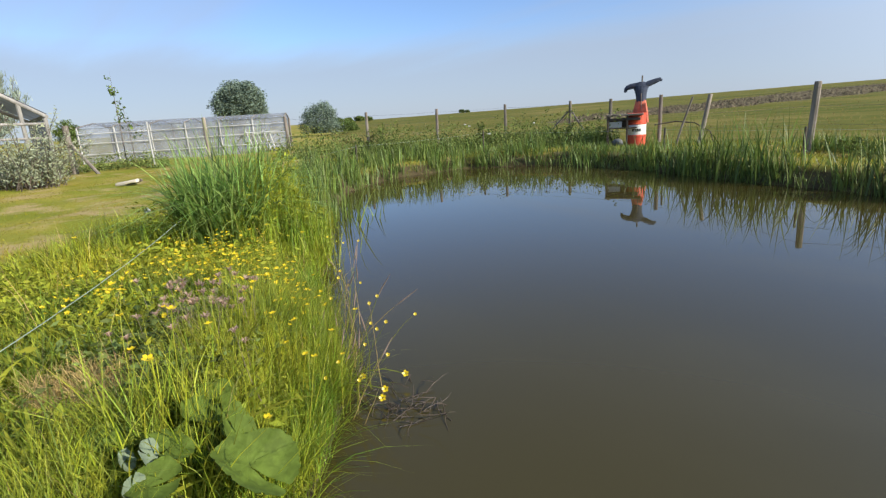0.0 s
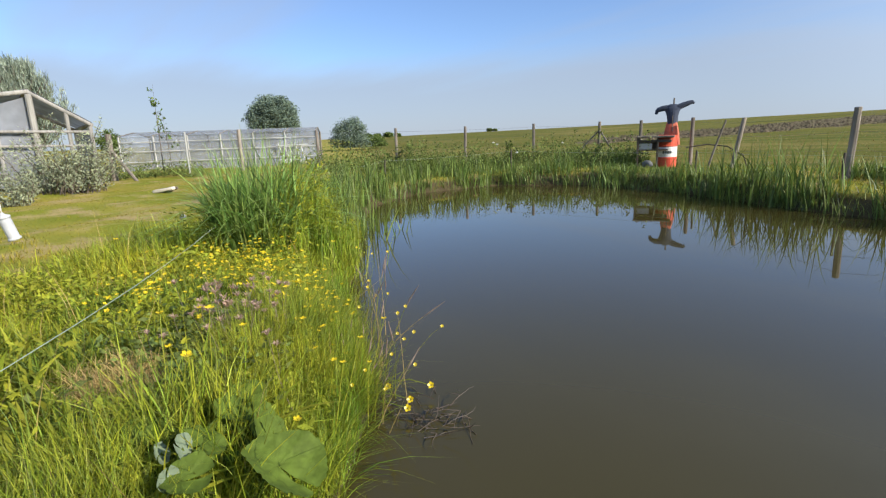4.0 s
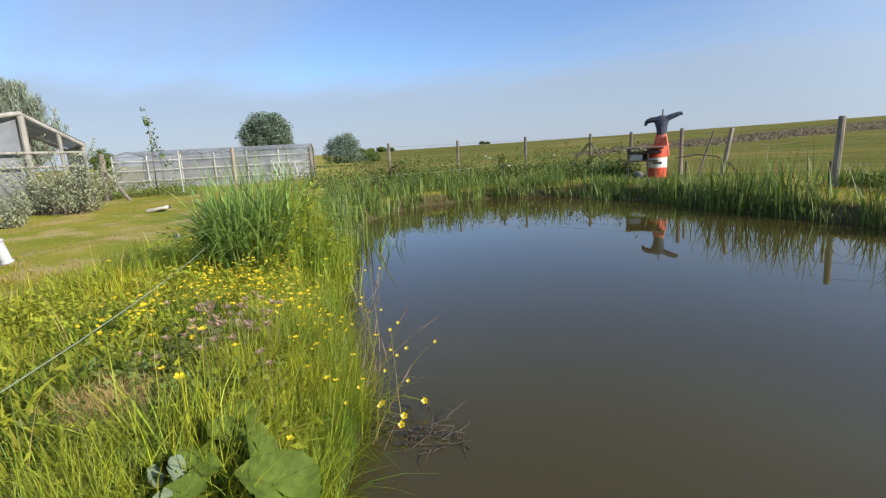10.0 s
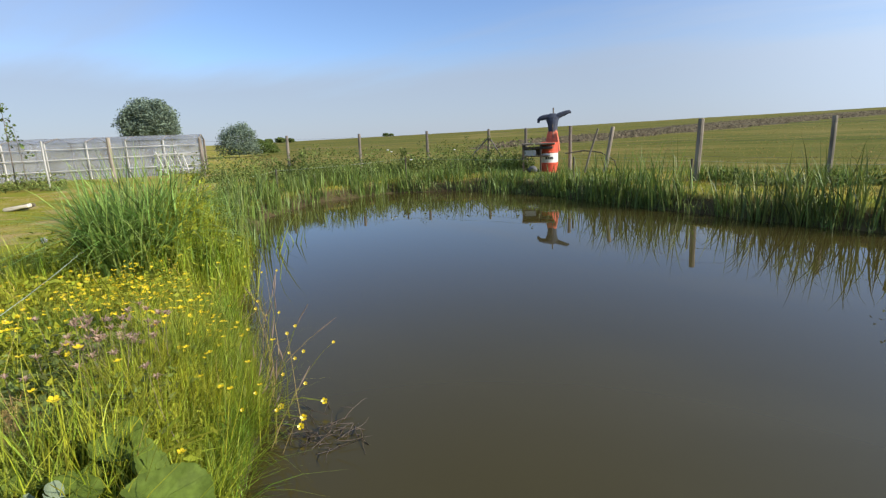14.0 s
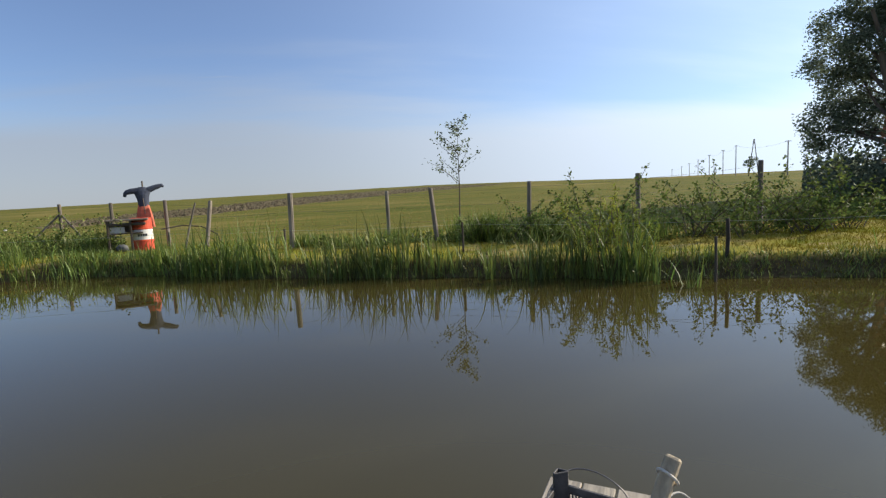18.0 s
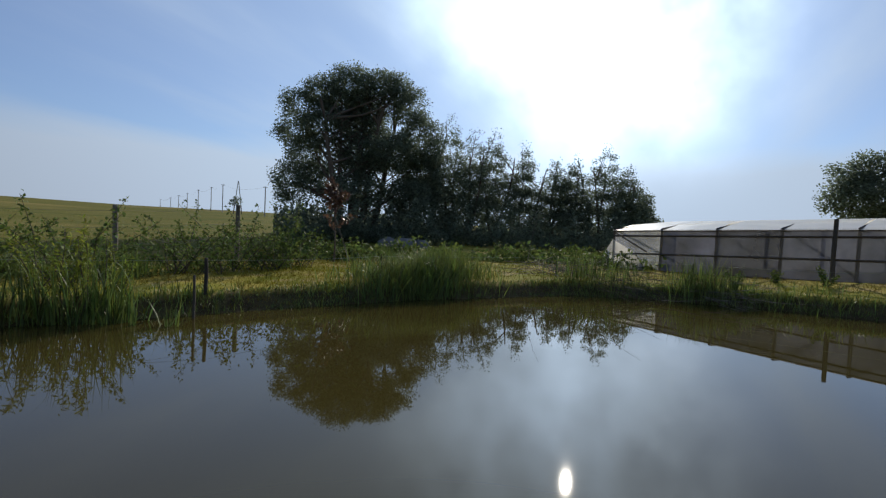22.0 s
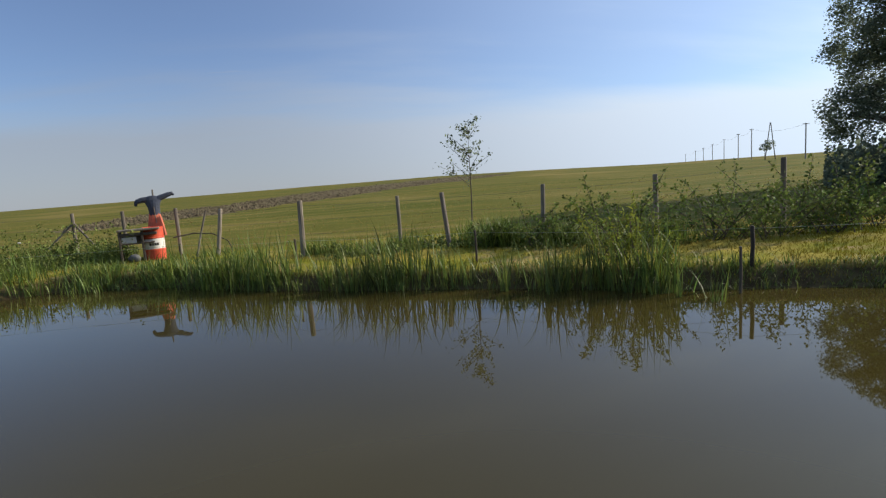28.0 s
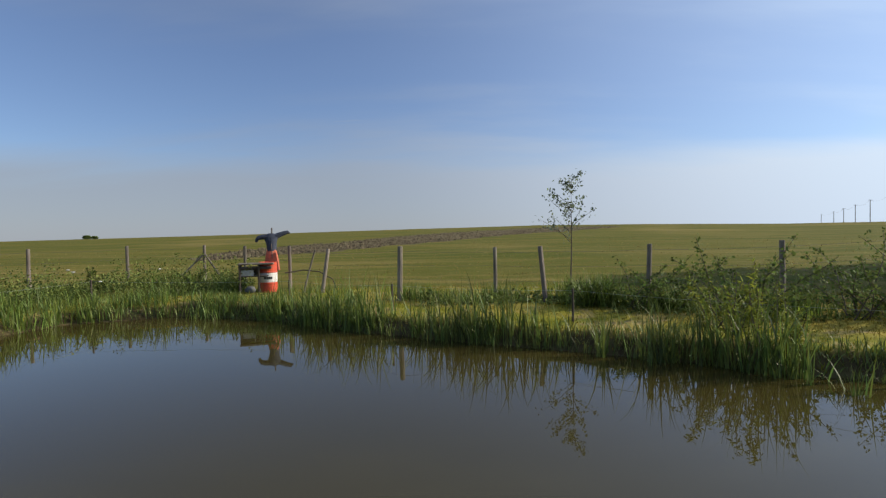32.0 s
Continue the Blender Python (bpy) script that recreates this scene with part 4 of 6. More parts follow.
def build_plastic_house():
    h = thing("plastic_house", "long low greenhouse of milky plastic film on a dark timber frame", "greenhouse")
    p1, ax = np.array([20.22, 1.95]), np.array([-0.388, -0.922])
    nv = np.array([0.922, -0.388])
    L, bays, wall, ridge = 18.0, 10, 1.45, 0.34
    step = L / bays

    def at(s, t, zz):
        q = p1 + ax * s + nv * t
        return (q[0], q[1], 0.28 + 0.041 * s + zz)

    for i in range(bays + 1):
        s = i * step
        beam("post", at(s, 0, -.3), at(s, 0, wall), .045, h, M["wood"])
        beam("post", at(s, 5.2, -.3), at(s, 5.2, wall), .07, h, M["wood_dark"])
        beam("rafter", at(s, -.05, wall), at(max(s, .9), 2.6, wall + ridge), .045, h, M["wood_dark"])
        beam("rafter", at(s, 5.25, wall), at(max(s, .9), 2.6, wall + ridge), .045, h, M["wood_dark"])
    for zz in (-.04, .58, 1.22, 1.41):
        beam("rail", at(0, -.04, zz), at(L, -.04, zz), .032, h, M["wood_dark"])
    for i in range(bays):
        a, b = i * step, (i + 1) * step
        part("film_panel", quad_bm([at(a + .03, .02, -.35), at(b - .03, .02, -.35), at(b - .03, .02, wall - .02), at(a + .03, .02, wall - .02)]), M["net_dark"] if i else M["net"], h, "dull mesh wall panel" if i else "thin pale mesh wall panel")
        part("film_panel", quad_bm([at(a + .03, 5.2, .05), at(b - .03, 5.2, .05), at(b - .03, 5.2, wall), at(a + .03, 5.2, wall)]), M["film"], h)
        ra, rb = max(a, .9), b
        sg = .05 * (1 if i % 2 else -.5)
        part("roof_film", quad_bm([at(a, -.12, wall - .03), at(b - .02, -.12, wall - .03), at(b - .02, 1.3, wall + ridge * .5 + sg + .05), at(a, 1.3, wall + ridge * .5 + .05)]), M["film"], h, "milky white roof film")
        part("roof_film", quad_bm([at(a, 1.3, wall + ridge * .5 + .05), at(b - .02, 1.3, wall + ridge * .5 + sg + .05), at(rb - .02, 2.6, wall + ridge + .05), at(ra, 2.6, wall + ridge + .05)]), M["film"], h, "milky white roof film")
        part("roof_film", quad_bm([at(a, 5.3, wall), at(b - .02, 5.3, wall), at(rb - .02, 2.62, wall + ridge + .05), at(ra, 2.62, wall + ridge + .05)]), M["film"], h, "milky white roof film")
    # gable at the near end, with a paler flap at its foot
    part("gable", quad_bm([at(0, 0, .05), at(0, 2.6, .05), at(0, 2.6, wall), at(0, 0, wall)]), M["net"], h)
    part("gable", quad_bm([at(0, 2.6, .05), at(0, 5.2, .05), at(0, 5.2, wall), at(0, 2.6, wall)]), M["net"], h)
    part("gable_slope", quad_bm([at(0, 0, wall), at(0, 5.2, wall), at(.9, 2.6, wall + ridge + .04)]), M["film"], h)
    part("flap", quad_bm([at(-.6, -.3, -.1), at(1.5, -.35, -.1), at(.85, -.05, .62), at(-.03, -.05, 1.1)]), M["film_bright"], h, "loose flap of white film")
    beam("brace", at(.05, -.03, 1.35), at(1.3, -.03, .65), .03, h, M["wood"])


build_plastic_house()
for ob in bpy.data.objects:
    # thin film lets the sun through
    if ob.name.startswith(("gable", "roof_film", "film_panel")):
        ob.visible_shadow = False
x, y = 17.4, -4.15
gp = thing("gate_post", "tall dark post standing before the plastic house", "post")
round_post("post", x, y, 2.27, .058, gp, M["wood_dark"])

# ---------------------------------------------------------------- reeds and grass


def along_shore(a, b, n, lo, hi, rng, power=1.0, nearest=6.5):
    """n places in the strip lo..hi metres off the waterline, between two headings from the landing."""
    out = []
    got = 0
    az_lo, az_hi = a, b
    while got < n:
        az = np.radians(rng.uniform(az_lo, az_hi, n * 6))
        d = rng.uniform(nearest, 18, n * 6)
        p = np.stack([np.sin(az) * d, np.cos(az) * d], 1)
        sd = shore_distance(p)
        keep = (sd > lo) & (sd < hi) & (rng.random(len(p)) < d / 18)
        if power != 1.0:
            keep &= rng.random(len(p)) < ((hi - sd) / (hi - lo)).clip(0, 1) ** power
        p = p[keep]
        out.append(p); got += len(p)
    return np.concatenate(out)[:n]


def patchy(p, scale, lo, hi, seed=0.0):
    k = np.array([noise.noise(Vector((x * scale + seed, y * scale, seed))) for x, y in p])
    return smooth(lo, hi, k)


def on_ground(p, below=0.02):
    return np.column_stack([p, np.maximum(ground_z(p), -0.35) - below])


def build_reeds():
    rng = np.random.default_rng(21)
    # even belt of young reeds on the far left bend
    p = along_shore(-58, -16, 5600, -0.14, .75, rng)
    paz, pd = np.degrees(np.arctan2(p[:, 0], p[:, 1])), np.hypot(p[:, 0], p[:, 1])
    p = p[~((paz < -47) & (pd < 10.5) & (shore_distance(p) < .1))]
    p = p[rng.random(len(p)) < .12 + .88 * patchy(p, 1.6, -.1, .2, 2)]
    paz = np.degrees(np.arctan2(p[:, 0], p[:, 1]))
    h = rng.uniform(.42, .8, len(p)) * np.interp(paz, [-45, -33, -26, -21, -16], [1.0, .78, .7, .38, .3]) * (0.65 + .5 * patchy(p, .8, -.4, .4))
    v, f = blades(on_ground(p), h + .06, rng.uniform(.014, .03, len(p)), .15, .4, 4, rng)
    stuff("reed_bed", v, f, M["reed"], "dense belt of fresh green reeds along the far bank", "reeds")
    # low mixed weeds and grass on the bank behind the belt
    p = along_shore(-58, -8, 7500, -.04, 3.0, rng)
    h = rng.uniform(.08, .26, len(p)) * (.6 + .9 * patchy(p, .7, -.3, .4, 8))
    v, f = blades(on_ground(p), h, rng.uniform(.01, .022, len(p)), .4, .6, 3, rng)
    stuff("bank_grass", v, f, M["reed"], "rough grass between the reeds and the fence", "grass")
    # sparser belt to the right
    p = along_shore(-22, 46, 6500, -0.12, .45, rng)
    p = p[rng.random(len(p)) < .3 + .7 * patchy(p, 1.5, -.05, .25, 5)]
    h = rng.uniform(.06, .30, len(p)) * (0.5 + .6 * patchy(p, .9, -.3, .4, 3))
    v, f = blades(on_ground(p), h + .05, rng.uniform(.010, .02, len(p)), .3, .4, 4, rng)
    stuff("reed_fringe", v, f, M["reed_shaded"], "thin fringe of reeds and sedge at the waterline", "reeds")
    # tall clumps
    for i, (az, d, rx, n, hh) in enumerate(((-13.4, 11.6, .5, 70, 1.15), (-11.2, 11.2, .55, 80, 1.25), (-8.6, 10.8, .6, 80, 1.1), (-6.0, 10.4, .5, 55, .85), (2.0, 9.4, .4, 65, 1.1), (5.0, 9.3, .4, 75, 1.2), (8.0, 9.2, .36, 60, 1.15), (11.4, 9.0, .3, 42, 1.0), (14.2, 8.9, .2, 22, .8), (18.6, 8.5, .1, 22, 1.0),
                                            (24.0, 8.4, .34, 62, 1.2), (26.6, 8.6, .28, 36, .95), (29.2, 8.5, .34, 52, 1.15), (32.6, 8.4, .36, 62, 1.35), (35.2, 8.3, .32, 52, 1.1), (39.4, 7.9, .09, 24, .95), (-1.2, 9.8, .3, 30, .8), (-17, 12.7, .7, 60, .75), (-24, 13.6, .8, 60, .7))):
        cx, cy = polar(az, d)
        n = int(n * 1.35)
        q = rng.normal(0, .5, (n, 2)) * [rx, rx * .6]
        c, s = math.cos(radians(-25)), math.sin(radians(-25))
        p = np.column_stack([cx + q[:, 0] * c - q[:, 1] * s, cy + q[:, 0] * s + q[:, 1] * c])
        h = rng.uniform(.38, 1.0, n) * hh
        v, f = blades(on_ground(p), h + .1, rng.uniform(.013, .028, n), .13, .5, 5, rng)
        tagged(new("reed_clump", mesh_arrays("reed_clump", v, f, M["reed_shaded" if az > 0 else "reed"])), "tall clump of reeds leaning over the water", "reeds", "reed clumps on the far bank", "stuff")
    # reeds by the tussock
    p = np.column_stack([rng.normal(-6.0, .25, 60), rng.normal(4.95, .35, 60)])
    v, f = blades(on_ground(p), rng.uniform(.4, .9, 60), .024, .2, .3, 4, rng)
    tagged(new("reed_clump", mesh_arrays("reed_clump", v, f, M["reed"])), "loose clump of reeds standing in the shallows", "reeds", "reed clumps on the far bank", "stuff")


def build_bank_grass():
    rng = np.random.default_rng(5)

    def strip(n, near, far, lo, hi):
        out, got = [], 0
        while got < n:
            az = np.radians(rng.uniform(-128, -49, n * 4))
            d = np.sqrt(rng.uniform(near ** 2, far ** 2, n * 4))
            p = np.stack([np.sin(az) * d - .1, np.cos(az) * d + .1], 1)
            sd = shore_distance(p)
            # the mown lawn begins behind a line across the bank
            lawn = (p[:, 1] - 0.2) - (-(p[:, 0]) - 4.7) * 1.25
            keep = (sd > lo) & (sd < hi) & ((lawn > -0.5 + .5 * rng.normal(size=len(p))))
            p = p[keep]; out.append(p); got += len(p)
        return np.concatenate(out)[:n]

    def clear_of_straw(p):
        straw = np.hypot((p[:, 0] + 2.62) / .25, (p[:, 1] - .77) / .2)
        return p[(straw > 1) | (rng.random(len(p)) < .1)]

    # short tangled sward
    p = clear_of_straw(strip(62000, 1.2, 4.0, -.02, 4.5))
    h = rng.gamma(4, .028, len(p)).clip(.04, .26) * (0.6 + .8 * patchy(p, 1.6, -.4, .5))
    v, f = blades(on_ground(p), h, rng.uniform(.0028, .0075, len(p)), .55, .7, 3, rng)
    stuff("meadow_grass", v, f, M["grass"], "short tangled meadow grass on the near bank", "grass")
    # taller tufts in patches
    p = clear_of_straw(strip(30000, 1.4, 4.4, .05, 4.0))
    p = p[rng.random(len(p)) < patchy(p, 1.9, .0, .3, 31)]
    v, f = blades(on_ground(p), rng.uniform(.14, .34, len(p)), rng.uniform(.003, .0065, len(p)), .32, .6, 4, rng)
    stuff("meadow_grass", v, f, M["tall_grass"], "darker tufts of tall grass in the meadow", "grass")
    # fine upright grass towards the water
    p = strip(21000, 1.3, 4.2, -.02, .62)
    p = p[np.hypot((p[:, 0] + 1.66) / .3, (p[:, 1] - .85) / .3) > 1]
    v, f = blades(on_ground(p), rng.uniform(.14, .40, len(p)) * (.6 + .5 * patchy(p, 1.4, -.3, .4, 14)), rng.uniform(.003, .006, len(p)), .28, .5, 4, rng)
    stuff("meadow_grass", v, f, M["fine_grass"], "fine yellow-green grass along the near waterline", "grass")
    # dead pale grass where the lawn begins
    x = rng.uniform(-8.2, -4.3, 2600)
    p = np.column_stack([x, .2 + (-x - 4.7) * 1.25 + rng.normal(-.35, .3, len(x))])
    p = p[shore_distance(p) > .6]
    p = p[rng.random(len(p)) < .2 + .8 * patchy(p, 1.1, -.1, .3, 44)]
    v, f = blades(on_ground(p), rng.uniform(.06, .22, len(p)), .007, .5, .6, 3, rng)
    stuff("dry_grass", v, f, M["straw_green"], "yellowing grass at the edge of the mown lawn", "grass")
    # grass hanging over the edge of the water
    p = np.column_stack([rng.uniform(-2.6, -1.3, 9000), rng.uniform(.6, 2.1, 9000)])
    sd = shore_distance(p)
    p = p[(sd > -.05) & (sd < .10)][:1100]
    v, f = blades(on_ground(p), rng.uniform(.12, .34, len(p)), rng.uniform(.003, .006, len(p)), .55, .9, 4, rng)
    stuff("edge_grass", v, f, M["grass"], "thin grass hanging over the edge of the pond", "grass")
    p = strip(34000, 3.6, 8.5, -.02, 4.2)
    h = rng.gamma(4, .05, len(p)).clip(.06, .36) * (0.6 + .6 * patchy(p, .9, -.4, .5))
    paz = np.degrees(np.arctan2(p[:, 0] + .28, p[:, 1] - .15))
    h = h * np.where((paz > -69) & (paz < -55), .5, 1.0)
    v, f = blades(on_ground(p), h, rng.uniform(.005, .011, len(p)), .4, .7, 3, rng)
    stuff("meadow_grass", v, f, M["grass"], "tall meadow grass along the bank towards the tussock", "grass")


def build_tussock():
    rng = np.random.default_rng(8)
    n = 2100
    cx, cy = polar(-60.6, 5.8)
    a = rng.uniform(0, 2 * np.pi, n)
    r = np.sqrt(rng.uniform(0, 1, n)) * .48
    p = np.column_stack([cx + r * np.cos(a), cy + r * np.sin(a)])
    h = rng.uniform(.35, 1.36, n) * (1.04 - .28 * (r / .48) ** 2)
    v, f = blades(on_ground(p), h, rng.uniform(.013, .028, n), .15, 1.1, 6, rng, yaw=a + rng.normal(0, 1.8, n))
    tagged(new("sedge_tussock", mesh_arrays("sedge_tussock", v, f, M["sedge"])), "great drooping tussock of blue-green sedge on the bank", "sedge", kind="stuff")
    # nettles and thin weeds at its waterside foot
    for az, d, n, hh in ((-56.2, 5.8, 900, 1.0), (-54.9, 5.6, 700, .75), (-57.3, 5.3, 500, .6), (-66.4, 5.7, 500, .5)):
        x, y = polar(az, d)
        q = np.column_stack([rng.normal(x, .16, n), rng.normal(y, .16, n)])
        z = ground_z(q) + hh * rng.uniform(.05, 1, n) * (1 - .5 * rng.random(n) ** 2)
        v, f = leaves(np.column_stack([q, z]), .018, rng, .6, 3.0)
        tagged(new("nettle_clump", mesh_arrays("nettle_clump", v, f, M["herb"])), "leafy nettles at the foot of the tussock", "nettles", "weeds round the tussock", "stuff")
        v, f = blades(on_ground(q), rng.uniform(.4, 1.0, n) * hh, .008, .14, .35, 4, rng)
        tagged(new("grass_tuft", mesh_arrays("grass_tuft", v, f, M["grass"])), "thin grass growing through the nettles", "grass", "weeds round the tussock", "stuff")


def build_lawn():
    rng = np.random.default_rng(9)
    for lo, hi, n, h0, w, where in ((-140, -48, 60000, .028, .010, (4.5, 19)), (-48, 60, 30000, .07, .014, (8.5, 16)), (45, 118, 50000, .06, .014, (8, 20))):
        az = np.radians(rng.uniform(lo, hi, n))
        d = np.sqrt(rng.uniform(where[0] ** 2, where[1] ** 2, n))
        p = np.stack([np.sin(az) * d, np.cos(az) * d], 1)
        p = p[shore_distance(p) > .05]
        v, f = blades(on_ground(p, .01), rng.uniform(.5, 1.6, len(p)) * h0, w, .6, .5, 2, rng)
        stuff("mown_grass", v, f, M["lawn"], "short yellowing turf between the pond and the fence", "grass")


def build_stubble():
    rng = np.random.default_rng(19)
    n = 64000
    az = np.radians(rng.uniform(-52, 60, n))
    d = 13.5 * (60 / 13.5) ** (rng.uniform(0, 1, n) ** 1.5)
    p = np.stack([np.sin(az) * d, np.cos(az) * d], 1)
    behind = d > np.interp(np.degrees(az), [-52, -30, -15, 0, 20, 45, 60], [20, 20.5, 17.3, 13.2, 12.3, 13.8, 20])
    low = np.interp(np.degrees(az), [-27, -18, -12, 0, 12.5, 19], [34, 38, 41, 56, 92, 140])
    rows = patchy(p * np.array([.22, 1.6]), .8, -.2, .3, 17)
    p = p[behind & (d < np.where((np.degrees(az) > -27) & (np.degrees(az) < 19), low, 60)) & (rng.random(n) < .15 + .85 * rows)]
    dd = np.hypot(p[:, 0], p[:, 1])
    v, f = blades(on_ground(p, .01), rng.uniform(.03, .07, len(p)) * (1 + dd / 60), .012 + dd * .0007, 2.0, .5, 2, rng)
    stuff("hay_stubble", v, f, M["stubble"], "rows of pale dry stubble on the mown field", "stubble")


build_stubble()
def build_near_turf():
    """Turf and rough grass on the landing's own bank."""
    rng = np.random.default_rng(23)
    p = np.column_stack([rng.uniform(-9, 12, 60000), rng.uniform(-14, 1.5, 60000)])
    sd = shore_distance(p)
    q = p[(sd > .3) & (sd < 5) & (p[:, 0] < 8)]
    v, f = blades(on_ground(q, .01), rng.uniform(.04, .11, len(q)), .012, .6, .5, 2, rng)
    stuff("mown_grass", v, f, M["lawn"], "short yellowing turf by the landing stage", "grass")
    q = p[(sd > -.02) & (sd < .5) & (p[:, 1] < -.2)]
    v, f = blades(on_ground(q), rng.uniform(.1, .35, len(q)), .01, .4, .6, 3, rng)
    stuff("bank_grass", v, f, M["grass"], "rough grass along the near waterline", "grass")
    # tall blades round the butterbur
    q = np.column_stack([rng.uniform(-2.3, -1.4, 800), rng.uniform(.3, 1.15, 800)])
    q = q[shore_distance(q) > .0]
    v, f = blades(on_ground(q), rng.uniform(.15, .42, len(q)), .006, .3, .6, 4, rng)
    stuff("meadow_grass", v, f, M["grass"], "grass growing up between the butterbur leaves", "grass")


build_reeds()
build_bank_grass()
build_near_turf()
build_tussock()
build_lawn()

# ---------------------------------------------------------------- landing stage


def build_landing():
    a, w = Vector((0.59, 0.807, 0)), Vector((0.807, -0.59, 0))
    corner = Vector((1.165, 1.905, 0)) - w * 0.08
    st = thing("landing_stage", "small landing stage of grey weathered boards over the water", "jetty")
    m = Matrix((( w.x, a.x, 0, corner.x), (w.y, a.y, 0, corner.y), (0, 0, 1, 0), (0, 0, 0, 1)))
    rng = random.Random(3)
    x = 0.0
    for i in range(8):
        wd = rng.choice((.135, .145, .15, .14))
        ln = 3.4 + rng.uniform(-.02, .02)
        bm = box_bm((wd - .008, ln, .032), (x + wd / 2, -ln / 2 + rng.uniform(-.015, .01), .184), .004)
        part("board", bm, M["deck"], st).matrix_basis = m @ Matrix.Rotation(rng.uniform(-.003, .003), 4, "Y")
        x += wd
    for yy in (-.15, -1.6, -3.0):
        part("joist", box_bm((x, .09, .1), (x / 2, yy, .115), .006, m), M["wood"], st)
    for yy in (-.2, -1.7):
        for xx in (.08, x - .08):
            part("pile", tube_bm([m @ Vector((xx, yy, -.9)), m @ Vector((xx, yy, .06))], .055, 9), M["wood"], st)


build_landing()


def build_crate():
    z = .205
    m = Matrix.Translation((1.024, 1.287, z)) @ Matrix.Rotation(radians(-44.4), 4, "Z")
    c = thing("plastic_crate", "black slotted plastic crate holding a brown-red net", "crate")
    L, B, H = .468, .316, .205
    hx, hy = L / 2, B / 2
    part("floor", box_bm((L, B, .012), (0, 0, .006), .002, m), M["plastic"], c)
    for sx in (-1, 1):
        for sy in (-1, 1):
            bm = bmesh.new()
            for (cx, cy, bx, by) in ((sx * (hx - .02), sy * hy, .04, .007), (sx * hx, sy * (hy - .02), .007, .04), (0, 0, .054, .006)):
                b = box_bm((bx, by, H + .055), (cx, cy, (H + .055) / 2), .002)
                if not cx:
                    # the slanting inner web that makes the post a hollow triangle
                    bmesh.ops.transform(b, matrix=Matrix.Translation((sx * (hx - .021), sy * (hy - .021), 0)) @ Matrix.Rotation(radians(-45 * sx * sy), 4, "Z"), verts=b.verts)
                me = bpy.data.meshes.new("tmp"); b.to_mesh(me); b.free(); bm.from_mesh(me); bpy.data.meshes.remove(me)
            bmesh.ops.transform(bm, matrix=m, verts=bm.verts)
            part("corner_post", bm, M["plastic"], c)
    for k, (ln, off, turn) in enumerate(((L, hy, 0), (L, -hy, 0), (B, hx, 90), (B, -hx, 90))):
        rot = Matrix.Rotation(radians(turn), 4, "Z")
        wall = part("slotted_wall", box_bm((ln - .05, .012, .022), (0, off, H - .011), .002, m @ rot), M["plastic"], c)
        for i in range(7):
            part("rail", box_bm((ln - .05, .008, .006), (0, off, .016 + .027 * i), 0, m @ rot), M["plastic"], wall)
        n = int(ln / .0135)
        for i in range(n):
            part("slat", box_bm((.0055, .006, H - .03), (-ln / 2 + .03 + (ln - .06) * i / (n - 1), off, H / 2), 0, m @ rot), M["plastic"], wall)
        for q in (-.33, .33):
            part("rib", box_bm((.014, .012, H - .024), (q * (ln - .06) / 2, off, (H - .024) / 2), 0, m @ rot), M["plastic"], wall)
    # net heaped in the crate
    rng = np.random.default_rng(4)
    net = []
    for i in range(150):
        s = rng.uniform([-hx + .04, -hy + .04], [hx - .04, hy - .04])
        d = rng.normal(size=2); d /= np.linalg.norm(d)
        q = np.linspace(0, 1, 6)[:, None]
        xy = s + d * q * .16 + rng.normal(0, .008, (6, 2))
        xy = np.clip(xy, [-hx + .02, -hy + .02], [hx - .02, hy - .02])
        zz = .055 + .05 * (1 - (xy[:, 0] / hx) ** 2) * rng.uniform(.3, 1.2) + rng.normal(0, .004, 6)
        net.append(tube_arrays(np.column_stack([xy, zz + .012]), .0015, 4))
    v, f = merge(net)
    v = np.column_stack([v, np.ones(len(v))]) @ np.array(m).T
    ob = new("fishing_net", mesh_arrays("fishing_net", v[:, :3], f, M["net_red"]))
    tagged(ob, "tangled brown-red net heaped inside the crate", "net")
    bm = bmesh.new()
    bmesh.ops.create_grid(bm, x_segments=24, y_segments=18, size=.5)
    for vv in bm.verts:
        vv.co = Vector((vv.co.x * (L - .03), vv.co.y * (B - .03), .06 + .035 * (1 - (vv.co.x * 2) ** 2) + .014 * noise.noise(vv.co * 14)))
    bmesh.ops.transform(bm, matrix=m, verts=bm.verts)
    ob2 = part("net_sheet", bm, M["net_brown"], ob)


build_crate()


